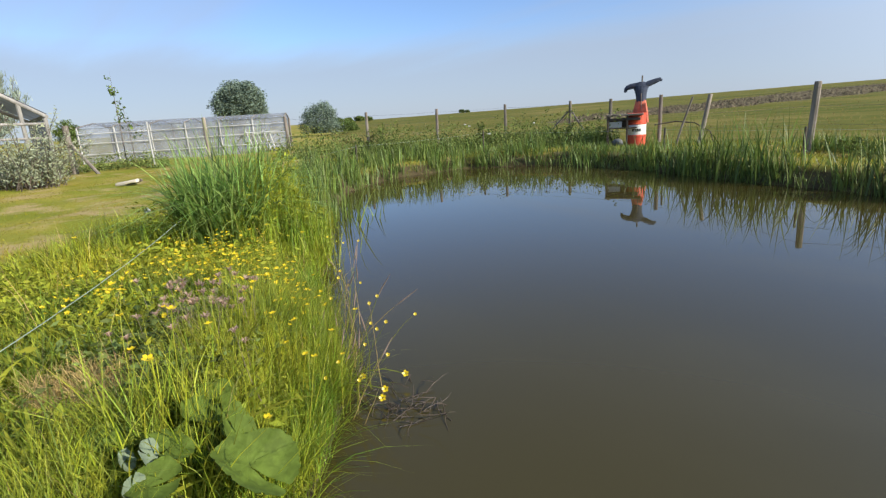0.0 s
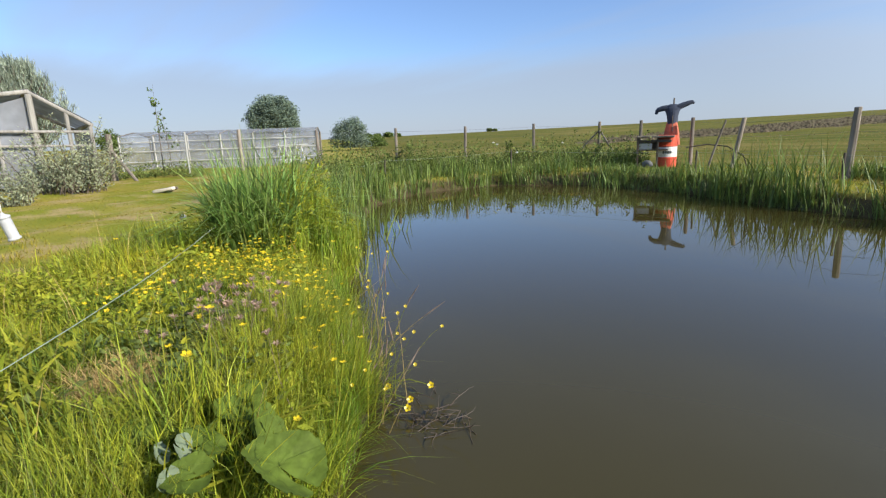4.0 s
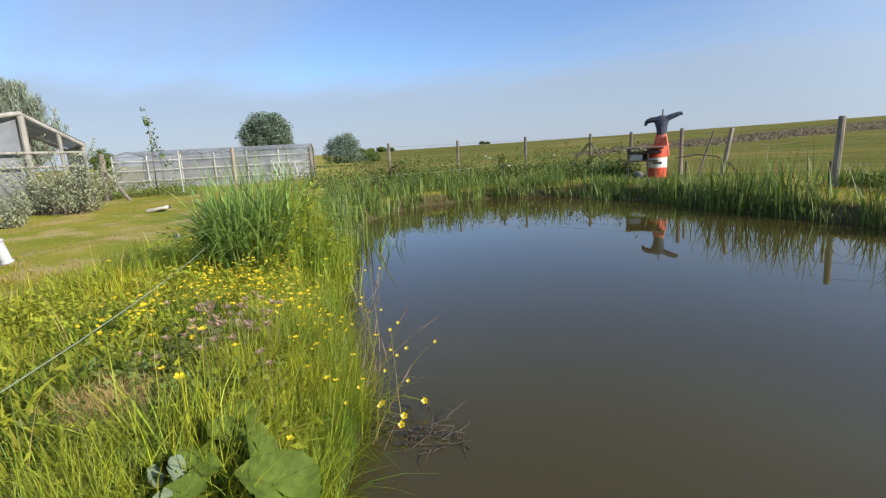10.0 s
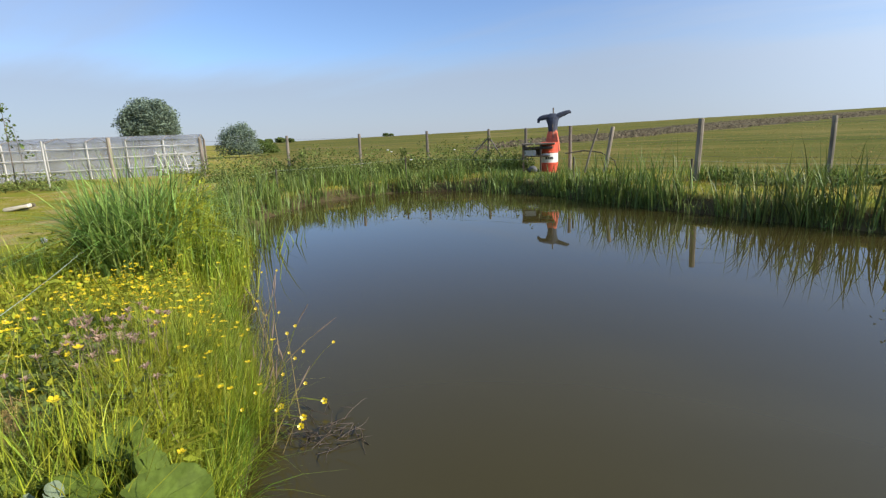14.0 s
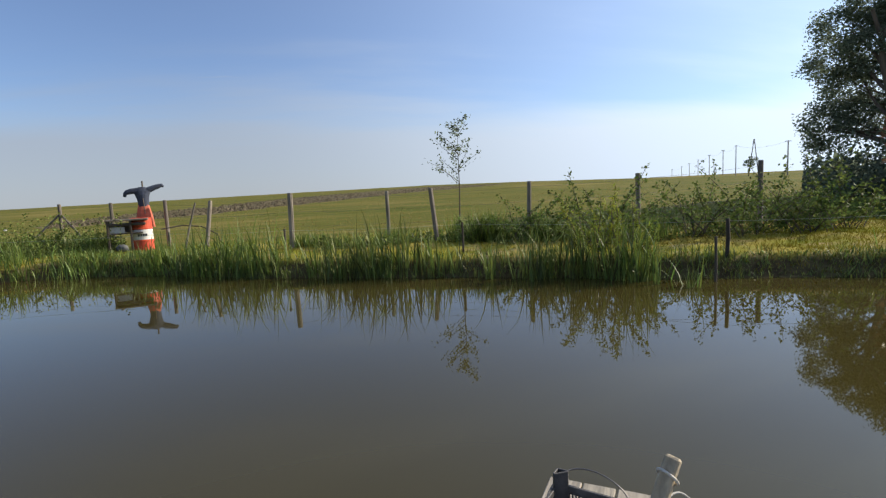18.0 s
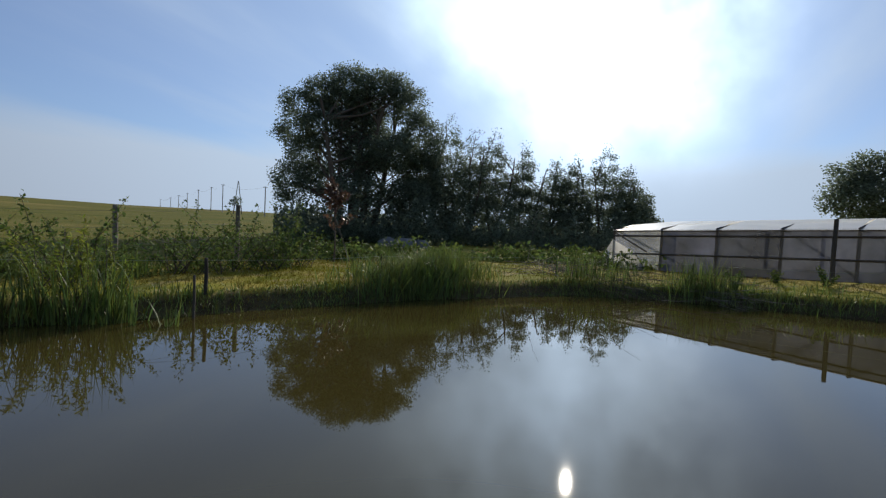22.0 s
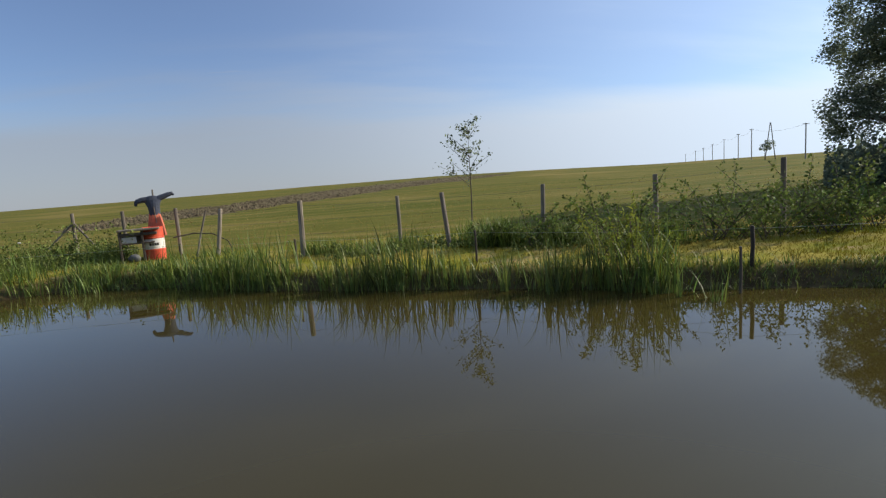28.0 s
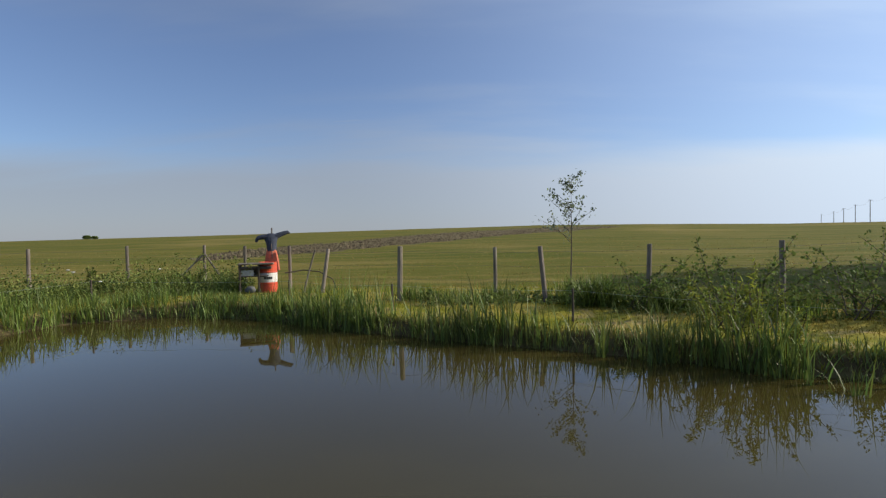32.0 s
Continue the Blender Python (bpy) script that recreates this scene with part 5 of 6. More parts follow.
def build_mooring_post():
    p = thing("mooring_post", "square weathered stake with rope looped below its top", "post")
    base, top = Vector((.87, 1.06, .2)), Vector((1.135, 1.145, .70))
    d = (top - base)
    rot = d.to_track_quat("Z", "Y").to_matrix().to_4x4()
    bm = box_bm((.042, .036, d.length), (0, 0, d.length / 2), .006)
    bmesh.ops.subdivide_edges(bm, edges=[e for e in bm.edges if abs(e.verts[0].co.z - e.verts[1].co.z) > .2], cuts=7)
    for v in bm.verts:
        v.co.x += .004 * noise.noise(v.co * 9); v.co.y += .004 * noise.noise(v.co * 9 + Vector((5, 0, 0)))
    bmesh.ops.transform(bm, matrix=Matrix.Translation(base) @ rot @ Matrix.Rotation(radians(20), 4, "Z"), verts=bm.verts)
    part("stake", bm, M["stake_wood"], p)
    ring = [base + d * .9 + rot.to_3x3() @ Vector((.030 * math.cos(a), .028 * math.sin(a), .012 * math.sin(a))) for a in np.linspace(0, 2 * math.pi, 17)]
    part("rope_loop", tube_bm(ring, .0045, 6, False), M["rope"], p)
    tail = [base + d * .72 + Vector((.02, .012, 0)), base + d * .70 + Vector((.07, .05, 0)), Vector((1.19, 1.25, .505)), Vector((1.25, 1.275, .495)), Vector((1.287, 1.262, .46)), Vector((1.295, 1.24, .40)), Vector((1.285, 1.215, .31)), Vector((1.25, 1.17, .21))]
    part("rope_tail", tube_bm(curve_points(tail), .0036, 6), M["rope"], p)
    tail = [Vector((.80, 1.34, .24)), Vector((.85, 1.44, .36)), Vector((.93, 1.53, .42)), Vector((1.02, 1.57, .445)), Vector((1.1, 1.53, .445)), Vector((1.16, 1.46, .41)), Vector((1.19, 1.41, .33))]
    part("rope_tail", tube_bm(curve_points(tail), .0032, 6), M["wire"], p)


build_mooring_post()

# ---------------------------------------------------------------- young trees and scrub beyond the pond


def build_sapling(x, y, height, spread, n, size, label, leaf, seed, first=.4, trunk=.022, lean=(0, 0)):
    rng = np.random.default_rng(seed)
    z0 = gz(x, y)
    t = thing("sapling", label, "young tree", at=(x, y, z0))
    q = np.linspace(0, 1, 9)
    p = np.column_stack([lean[0] * q + .03 * np.sin(q * 5), lean[1] * q, -.2 + (height + .2) * q])
    tubes, pos = [tube_arrays(p, trunk * (1.05 - q), 7)], []
    for i in range(max(9, n // 28)):
        k = rng.uniform(first, .97)
        s = np.array([np.interp(k, q, p[:, j]) for j in range(3)])
        a = rng.uniform(0, 2 * np.pi)
        ln = spread * (1.15 - k) / (1.15 - first) * rng.uniform(.5, 1.1)
        b, r = limb(s, (math.cos(a), math.sin(a), .75), ln + .12, trunk * .35, rng, 5, .15, .2)
        tubes.append(tube_arrays(b, r, 5))
        c = b[rng.integers(1, 6, 34)] + rng.normal(0, .06, (34, 3))
        pos.append(c)
    v, f = merge(tubes)
    stuff("trunk", v, f, M["bark"], "", "", t)
    pos = np.concatenate(pos)
    pos = pos[rng.permutation(len(pos))[:n]]
    v, f = leaves(pos, size, rng, flat=1.0, long=1.7)
    stuff("leaves", v, f, M[leaf], "", "", t)


build_sapling(3.15, 12.35, 2.95, .95, 520, .046, "slim young tree with thin open foliage by the fence", "leaf", 5, .42, .024, (.14, 0))
x, y = polar(-69.5, 22)
build_sapling(x, y, 3.25, .3, 60, .08, "spindly sapling with few leaves near the net house", "leaf_light", 6, .35, .022, (.2, 0))
x, y = polar(-68.7, 22.2)
build_sapling(x, y, 2.2, .34, 46, .08, "low thin sapling with few leaves near the net house", "leaf_light", 16, .5, .016, (-.15, 0))
build_sapling(12.9, 9.3, 2.35, .75, 420, .085, "small tree with reddish leaves before the willow", "leaf_red", 7, .45, .035)
build_pole(13.35, 9.0, 12.95, 9.3, 1.6, .022, "prop_stake", "thin stake propping the red-leaved tree", "stake", M["wood"])


def build_scrub(x, y, h, r, n, leaf, seed, label, arch=1.0, size=.05, long=1.6):
    """Arching stems from one root with leaves along them."""
    rng = np.random.default_rng(seed)
    z0 = gz(x, y)
    t = thing("scrub_bush", label, "bush", at=(x, y, z0))
    tubes, pos = [], []
    for i in range(max(4 if arch < .6 else 10, n // 48)):
        a = rng.uniform(0, 2 * np.pi)
        s = rng.normal(0, r * .35, 2)
        b, rr = limb((s[0], s[1], -.1), (math.cos(a) * .55 * arch, math.sin(a) * .55 * arch, 1), h * rng.uniform(.55, 1.15), .012, rng, 6, -.55 * arch, .22)
        tubes.append(tube_arrays(b, rr, 5))
        k = 78
        q = rng.uniform(.25, 1, k) * 6
        c = np.column_stack([np.interp(q, np.arange(7), b[:, j]) for j in range(3)])
        pos.append(c + rng.normal(0, .032 + .04 * r, (k, 3)))
    v, f = merge(tubes)
    stuff("branchwork", v, f, M["bark"], "", "", t)
    pos = np.concatenate(pos)
    pos = pos[pos[:, 2] > 0]
    v, f = leaves(pos, size, rng, .8, long)
    stuff("foliage", v, f, M[leaf], "", "", t)


SCRUB = [(16.8, 11.8, .85, .3, 200), (21.6, 11.4, 1.5, .3, 240), (24.4, 11.5, 1.75, .3, 260), (30.2, 10.9, 1.6, .25, 300), (31.9, 10.9, 1.65, .22, 380), (39.4, 11.9, 1.75, .45, 380), (41.6, 12.0, 1.8, .5, 520), (44.4, 12.3, 1.8, .45, 420), (48.5, 13.2, 2.0, .7, 900), (50.5, 14.2, 1.5, .8, 800)]
for i, (az, d, h, r, n) in enumerate(SCRUB):
    x, y = polar(az, d)
    build_scrub(x, y, h, r, n, "leaf_light", 100 + i, "loose arching bramble bush along the wire fence", 1.1, .046)
for i, (az, d, h) in enumerate(((103.0, 16.6, .8), (109.2, 16.4, .6), (112.4, 16.6, .7), (99.4, 16.9, .45), (96, 14.6, .6))):
    x, y = polar(az, d)
    build_scrub(x, y, h, .14, 90, "leaf_light", 140 + i, "slender green shoot growing before the plastic house", .4, .04)


for i, (az, d, h) in enumerate(((-46.8, 19.2, 1.15), (-44.6, 19.0, 1.1), (-33.6, 18.0, .9), (-25.2, 17.6, .8))):
    x, y = polar(az, d)
    build_scrub(x, y, h, .16, 240, "weed", 180 + i, "upright leafy weed growing by the wire fence", .45, .05)


for i, (az, d, h) in enumerate(((28.4, 8.9, 1.0), (30.6, 8.8, 1.25), (32.4, 8.9, 1.2), (34.0, 8.8, 1.05), (35.6, 8.9, .8))):
    x, y = polar(az, d)
    build_scrub(x, y, h, .16, 230, "herb_dark", 220 + i, "bushy willowherb with narrow leaves on the bank", .5, .022, 4.2)


def build_umbel(x, y, h, seed):
    """A white umbel: stem, rays and small florets."""
    rng = np.random.default_rng(seed)
    t = thing("white_umbel", "white flower umbel on a tall stem by the fence", "flower", "white umbels by the fence", at=(x, y, gz(x, y)))
    part("stem", tube_bm([(0, 0, -.05), (.02, .01, h * .5), (.03, 0, h)], [.008, .007, .005], 6), M["weed"], t)
    r = .045 * rng.uniform(.8, 1.2)
    head = lathe_bm([(.004, -.02), (r * .8, -.002), (r, .004), (r * .7, .014), (r * .2, .02)], 11)
    for c in head.verts:
        c.co = Vector((c.co.x + .03, c.co.y, c.co.z + h + .01 * noise.noise(c.co * 60)))
    part("umbel", head, M["white"], t, "white florets")


for i, (az, d, h) in enumerate(((-35.9, 17.4, .78), (-35.5, 17.3, .72), (-28.6, 17.2, .75), (-33.4, 16.6, .5))):
    build_umbel(*polar(az, d), h, 200 + i)


def build_undergrowth():
    rng = np.random.default_rng(31)

    def belt(az0, az1, d_of, depth, n, hmax, leaf, seed, label, size=None):
        az = rng.uniform(az0, az1, n)
        d = np.interp(az, d_of[0], d_of[1]) + rng.uniform(-depth, depth, n)
        p = np.column_stack([np.sin(np.radians(az)) * d, np.cos(np.radians(az)) * d])
        hh = hmax * (.25 + .75 * patchy(p, .8, -.3, .4, seed)) * (.6 + .8 * patchy(p, 2.5, -.3, .4, seed + 3))
        z = ground_z(p) + hh * rng.uniform(0, 1, n) ** .7
        v, f = leaves(np.column_stack([p, z]), size or (.075 if d.mean() < 16 else .11), rng, .8)
        stuff("undergrowth", v, f, M[leaf], label, "undergrowth")

    belt(-2, 19, ([-2, 5, 19], [12.2, 12.6, 12.2]), .6, 1200, .3, "weed", 2.0, "dark weeds under the fence wires")
    belt(19, 50, ([19, 33, 50], [11.8, 11.8, 14.0]), 1.0, 4200, .26, "weed", 4.0, "nettles and weeds under the brambles", .045)
    belt(-56, -20, ([-56, -40, -30, -20], [19.5, 18.2, 18.6, 17.2]), 1.6, 17000, .78, "weed", 6.0, "weeds along the far corner of the fence", .045)
    belt(48, 90, ([48, 62, 76, 90], [17.5, 18.5, 21, 21]), 1.6, 7000, .55, "leaf_light", 8.0, "rank weeds at the foot of the trees")
    belt(47.2, 67, ([46, 60, 67], [28.5, 29, 31]), 2.2, 16500, 2.7, "leaf", 9.0, "dark shaded undergrowth beneath the trees")
    belt(66, 89, ([66, 76, 89], [31, 33, 35]), 2.4, 14000, 2.0, "leaf", 10.0, "dark undergrowth beneath the row of alders")
    belt(48, 86, ([49, 60, 76, 86], [35, 36, 40, 41]), 2.0, 8000, 1.5, "leaf", 13.0, "dense dark hedge behind the row of trees", .32)
    belt(-82, -66, ([-82, -66], [22, 21]), 1.0, 7000, .42, "weed", 11.0, "weeds before the net house", .042)


build_undergrowth()


def build_fence_tufts():
    rng = np.random.default_rng(33)
    for az, d, r, n, h in ((15.5, 12.6, .5, 420, .75), (18.0, 11.9, .42, 420, .95), (1.5, 12.7, .8, 300, .5), (-2.6, 12.9, .5, 200, .55), (7.5, 12.9, .6, 260, .5), (34.5, 11.6, .5, 300, .65), (20.6, 12.0, .5, 300, .6), (26.5, 11.9, .6, 320, .6), (24.5, 11.4, .4, 240, .55), (-22.5, 17.0, .5, 260, .7), (-27.5, 18.6, .9, 300, .7), (-36, 18.0, 1.2, 360, .6), (-44, 18.4, 1.4, 360, .6)):
        x, y = polar(az, d)
        p = np.column_stack([rng.normal(x, r * .6, n), rng.normal(y, r * .4, n)])
        v, f = blades(on_ground(p), rng.uniform(.5, 1.0, n) * h, .02, .3, .4, 4, rng)
        tagged(new("grass_tuft", mesh_arrays("grass_tuft", v, f, M["reed"])), "tall uncut grass tuft under the fence wires", "grass", "tufts along the fence", "stuff")


build_fence_tufts()


def hump(name, x, y, sx, sy, sz, material, label, cat, seed, turn=0):
    bm = bmesh.new()
    bmesh.ops.create_icosphere(bm, subdivisions=4, radius=1)
    off = Vector((seed * 3.1, 0, 0))
    for v in bm.verts:
        k = 1 + .16 * noise.noise(v.co * 1.6 + off) + .06 * noise.noise(v.co * 5 + off)
        v.co = Vector((v.co.x * sx * k, v.co.y * sy * k, max(v.co.z, -.25) * sz * k))
    bmesh.ops.transform(bm, matrix=Matrix.Translation((x, y, gz(x, y) + .1 * sz)) @ Matrix.Rotation(radians(turn), 4, "Z"), verts=bm.verts)
    return tagged(part(name, bm, material, smooth=True), label, cat)


for i, (az, d, s) in enumerate(((59.6, 25.5, .5), (61.6, 25.0, .75), (63.4, 25.4, .45))):
    x, y = polar(az, d)
    hump("grey_tarpaulin", x, y, s, .5, .42, M["tarp"], "grey tarpaulin draped over something low beneath the trees", "tarpaulin", i + 1, -30)



def build_clods():
    """Turned earth on the ploughed strip: rough lumps in rows."""
    rng = np.random.default_rng(58)
    n = 5200
    az = rng.uniform(-26, 18, n)
    low = np.interp(az, [-27, -18, -12, 0, 12.5, 19], [34, 38, 41, 56, 92, 140])
    high = np.interp(az, [-27, -18, -12, 0, 12.5, 19], [38, 56, 62, 107, 152, 160])
    r = low + (high - low) * rng.uniform(0, 1, n) ** 1.3
    p = np.column_stack([np.sin(np.radians(az)) * r, np.cos(np.radians(az)) * r])
    s = rng.uniform(.04, .16, n)
    u = np.array([(1, 0, 0), (0, 1, 0), (-1, 0, 0), (0, -1, 0), (0, 0, 1)], float)
    v = np.column_stack([p, ground_z(p)])[:, None] + u[None] * (s[:, None, None] * rng.uniform(.6, 1.5, (n, 5, 1)))
    f = np.array([(0, 1, 4), (1, 2, 4), (2, 3, 4), (3, 0, 4)])
    f = (f[None] + (np.arange(n) * 5)[:, None, None]).reshape(-1, 3)
    stuff("earth_clods", v.reshape(-1, 3), f, M["clod"], "rough brown clods of the ploughed strip", "soil")


build_clods()

# far power line
POLES = [(35.8, 300, .0240), (36.7, 262, .0283), (37.4, 232, .0332), (38.2, 205, .0384), (39.2, 180, .0456), (40.4, 160, .0523), (41.5, 142, .0589), (45.7, 104, .0604)]
line = thing("power_line", "row of slim utility poles across the hill", "power line")
tops = []
for az, d, tn in POLES:
    x, y = polar(az, d)
    t = 1.45 + d * tn * .96
    part("pole", tube_bm([(x, y, gz(x, y) - 1), (x, y, t)], [.12, .09], 7), M["concrete"], line)
    part("cross_arm", box_bm((.9, .1, .1), m=Matrix.Translation((x, y, t - .12)) @ Matrix.Rotation(radians(-25), 4, "Z")), M["concrete"], line)
    tops.append((x, y, t - .1))
strand("cable", tops, .013, line, M["wire"], .8, "thin slack cable")
x, y = polar(43.0, 118)
tr = thing("trestle_mast", "slim timber trestle mast on the hill", "mast")
for dx in (-.9, .9):
    part("leg", tube_bm([(x + dx, y + dx * -.5, gz(x, y) - 1), (x + .05 * dx, y, 1.5 + 118 * .0642)], [.10, .07], 7), M["wood_dark"], tr)
build_tree("shrub", *polar(42.6, 117), 3.6, [(0, 0, 2.6, .9, 1.0), (.8, -.4, 3.2, .7, .5)], .05, 420, .2, "small wind-bent bush at the foot of the mast", "leaf", 91, clump=.3)

# brush of cut branches reaching into the water


def build_brush(x, y, n, length, seed, label, material, flat=.2, spread=.7, toward=None):
    rng = np.random.default_rng(seed)
    tubes = []
    for i in range(n):
        s = np.array([x, y, 0]) + rng.normal(0, spread, 3) * [1, 1, 0]
        s[2] = max(gz(s[0], s[1]), 0) + rng.uniform(.0, .35)
        d = rng.normal(size=3) * [1, 1, flat]
        if toward is not None:
            d = np.array([toward[0], toward[1], -.05]) + rng.normal(0, .35, 3) * [1, 1, .4]
        p, r = limb(s, d, length * rng.uniform(.5, 1.2), .007, rng, 5, -.1, .2)
        p[:, 2] = np.maximum(p[:, 2], np.maximum(ground_z(p[:, :2]), -.02))
        tubes.append(tube_arrays(p, r, 5))
    v, f = merge(tubes)
    tagged(new("brushwood", mesh_arrays("brushwood", v, f, material)), label, "brushwood", kind="stuff")


build_brush(15.1, 2.9, 70, 2.2, 51, "pile of dry cut branches lying over the bank", M["wood"], .25, .6, (-.2, -1.0))
build_brush(15.4, 3.3, 45, 1.6, 52, "dry cut branches heaped beside the plastic house", M["wood"], .3, .7)
build_brush(13.9, 1.2, 34, 1.8, 53, "dark wet branches lying along the waterline", M["wood_dark"], .05, .5, (-.15, -1.0))
build_brush(14.05, -.8, 22, 1.8, 54, "dry stalks lying along the waterline", M["wood"], .05, .4, (-.2, -1.0))

# ---------------------------------------------------------------- far grass on the sunny bank


def build_far_bank():
    rng = np.random.default_rng(41)
    p = along_shore(40, 118, 9000, -.1, .45, rng)
    h = rng.uniform(.06, .24, len(p)) * (.4 + .7 * patchy(p, .7, -.3, .4, 5))
    v, f = blades(on_ground(p), h, .016, .3, .5, 3, rng)
    stuff("bank_grass", v, f, M["reed_shaded"], "rough grass overhanging the waterline", "grass")
    p = np.column_stack([rng.normal(10.7, 1.0, 4200), rng.normal(5.0, .55, 4200)])
    p = p[shore_distance(p) > -.1]
    h = rng.uniform(.4, .85, len(p)) * (.7 + .4 * patchy(p, .9, -.3, .4, 9))
    v, f = blades(on_ground(p), h, .018, .3, .5, 4, rng)
    tagged(new("grass_clump", mesh_arrays("grass_clump", v, f, M["reed_shaded"])), "lush clump of tall grass in shade on the bank", "grass", kind="stuff")
    p = np.column_stack([rng.normal(14.3, .4, 260), rng.normal(1.7, .6, 260)])
    v, f = blades(on_ground(p), rng.uniform(.4, 1.1, len(p)), .02, .2, .4, 4, rng)
    tagged(new("reed_clump", mesh_arrays("reed_clump", v, f, M["reed_shaded"])), "dark reeds in the far corner of the pond", "reeds", "reed clumps on the far bank", "stuff")
    for cx, cy, n in ((14.2, -.8, 420), (14.25, -1.4, 160), (14.1, -2.8, 60), (14.05, -3.5, 40)):
        p = np.column_stack([rng.normal(cx, .25, n), rng.normal(cy, .35, n)])
        v, f = blades(on_ground(p), rng.uniform(.3, 1.0 if n > 300 else .6, n), .018, .2, .4, 4, rng)
        tagged(new("reed_clump", mesh_arrays("reed_clump", v, f, M["reed_shaded"])), "low reeds along the bank before the plastic house", "reeds", "reed clumps on the far bank", "stuff")


build_far_bank()

# ---------------------------------------------------------------- net house, shed frame and shrubs on the left


def build_net_house():
    h = thing("net_house", "long low garden house of grey netting on pale rails", "greenhouse")
    a, b = np.array([-25.6, 7.9]), np.array([-20.4, 14.4])
    dv = (b - a) / np.linalg.norm(b - a)
    nv = np.array([-dv[1], dv[0]])
    L = np.linalg.norm(b - a)

    def at(s, t, z):
        q = a + dv * s + nv * t
        return (q[0], q[1], z)

    top = 1.86
    for i in range(7):
        s = L * i / 6
        beam("post", at(s, 0, .1), at(s, 0, top), .035, h, M["rail"])
        beam("post", at(s, 3.6, .1), at(s, 3.6, top), .05, h, M["wood"])
        beam("rafter", at(s, 0, top), at(s, 1.8, top + .2), .03, h, M["wood"])
        beam("rafter", at(s, 3.6, top), at(s, 1.8, top + .2), .03, h, M["wood"])
        if i < 6:
            s2 = L * (i + 1) / 6
            part("net_wall", quad_bm([at(s + .03, .04, .2), at(s2 - .03, .04, .2), at(s2 - .03, .04, top - .02), at(s + .03, .04, top - .02)]), M["net"], h, "grey net wall")
            part("net_wall", quad_bm([at(s + .03, 3.6, .2), at(s2 - .03, 3.6, .2), at(s2 - .03, 3.6, top - .02), at(s + .03, 3.6, top - .02)]), M["net"], h, "grey net wall")
            part("net_roof", quad_bm([at(s + .02, -.05, top), at(s2 - .02, -.05, top), at(s2 - .02, 1.8, top + .21), at(s + .02, 1.8, top + .21)]), M["net"], h, "pale sagging net roof")
            part("net_roof", quad_bm([at(s + .02, 3.65, top), at(s2 - .02, 3.65, top), at(s2 - .02, 1.82, top + .21), at(s + .02, 1.82, top + .21)]), M["net"], h, "pale sagging net roof")
    for z in (.75, 1.2, 1.6):
        beam("rail", at(0, -.06, z), at(L, -.06, z), .02, h, M["rail"])
    # pale pallet leaning at the end
    for k in range(5):
        beam("slat", at(L - 1.4 + k * .22, -.25, .45 + .06 * (k % 2)), at(L - 1.72 + k * .25, -.12, 1.35 - .09 * (k % 3)), .03, h, M["rail"])
    for z in (.6, 1.25):
        beam("slat", at(L - 1.75, -.2, z), at(L - .35, -.2, z), .025, h, M["rail"])


build_net_house()


def build_shed_frame():
    h = thing("shed_frame", "open gabled shed of round logs hung with netting", "shed")
    d = 19.0
    P = lambda az, z, dd=d: (*polar(az, dd), z)
    apex, eave = P(-78.7, 3.02), P(-74.6, 2.1)
    left = P(-84.6, 2.72)
    for az, t in ((-81.2, 2.75), (-78.65, 2.95), (-76.3, 2.45), (-74.7, 2.05), (-84.4, 2.65)):
        x, y = polar(az, d)
        beam("log_post", (x, y, gz(x, y) - .2), (x, y, t), .085 if az == -78.65 else .055, h, M["wood_grey"], 9)
    beam("rafter", apex, eave, .055, h, M["wood_grey"], 9)
    beam("rafter", apex, left, .06, h, M["wood_grey"], 9)
    back = [P(-79.6, 2.95, 24), P(-75.9, 2.1, 24), P(-85.2, 2.3, 24)]
    beam("ridge_log", apex, back[0], .07, h, M["wood_grey"], 9)
    beam("purlin", eave, back[1], .06, h, M["wood_grey"], 9)
    beam("purlin", left, back[2], .06, h, M["wood_grey"], 9)
    beam("rafter", back[0], back[1], .06, h, M["wood_grey"], 9)
    for z in (1.95, 1.55):
        beam("rail", P(-84.5, z + .02), P(-74.7, z - .05), .042 if z > 1.8 else .035, h, M["wood_grey"], 9)
    for az in (-75.9, -85.2, -79.6):
        x, y = polar(az, 24)
        beam("log_post", (x, y, gz(x, y) - .2), (x, y, 2.1 if az != -79.6 else 2.9), .07, h, M["wood_grey"], 9)
    part("net_side", quad_bm([P(-74.7, .4, 19.1), P(-75.95, .4, 23.9), P(-75.95, 2.05, 23.9), P(-74.7, 2.05, 19.1)]), M["net_pale"], h, "grey netting")
    part("net_side", quad_bm([P(-84.5, .4, 19.1), P(-78.75, .4, 19.1), P(-78.75, 2.9, 19.1), P(-84.5, 2.25, 19.1)]), M["net_pale"], h, "grey netting")
    part("net_roof", quad_bm([P(-78.7, 3.1, 19), P(-74.5, 2.17, 19), P(-75.8, 2.17, 24.1), P(-79.6, 3.03, 24.1)]), M["net_pale"], h, "grey netting")
    part("net_roof", quad_bm([P(-78.75, 3.1, 19), P(-84.7, 2.43, 19), P(-85.3, 2.4, 24.1), P(-79.65, 3.03, 24.1)]), M["net_pale"], h, "grey netting")
    part("board_panel", box_bm((.9, .04, .75), (*polar(-82.6, 18.85), .75), .005), M["white"], h, "pale board")


build_shed_frame()


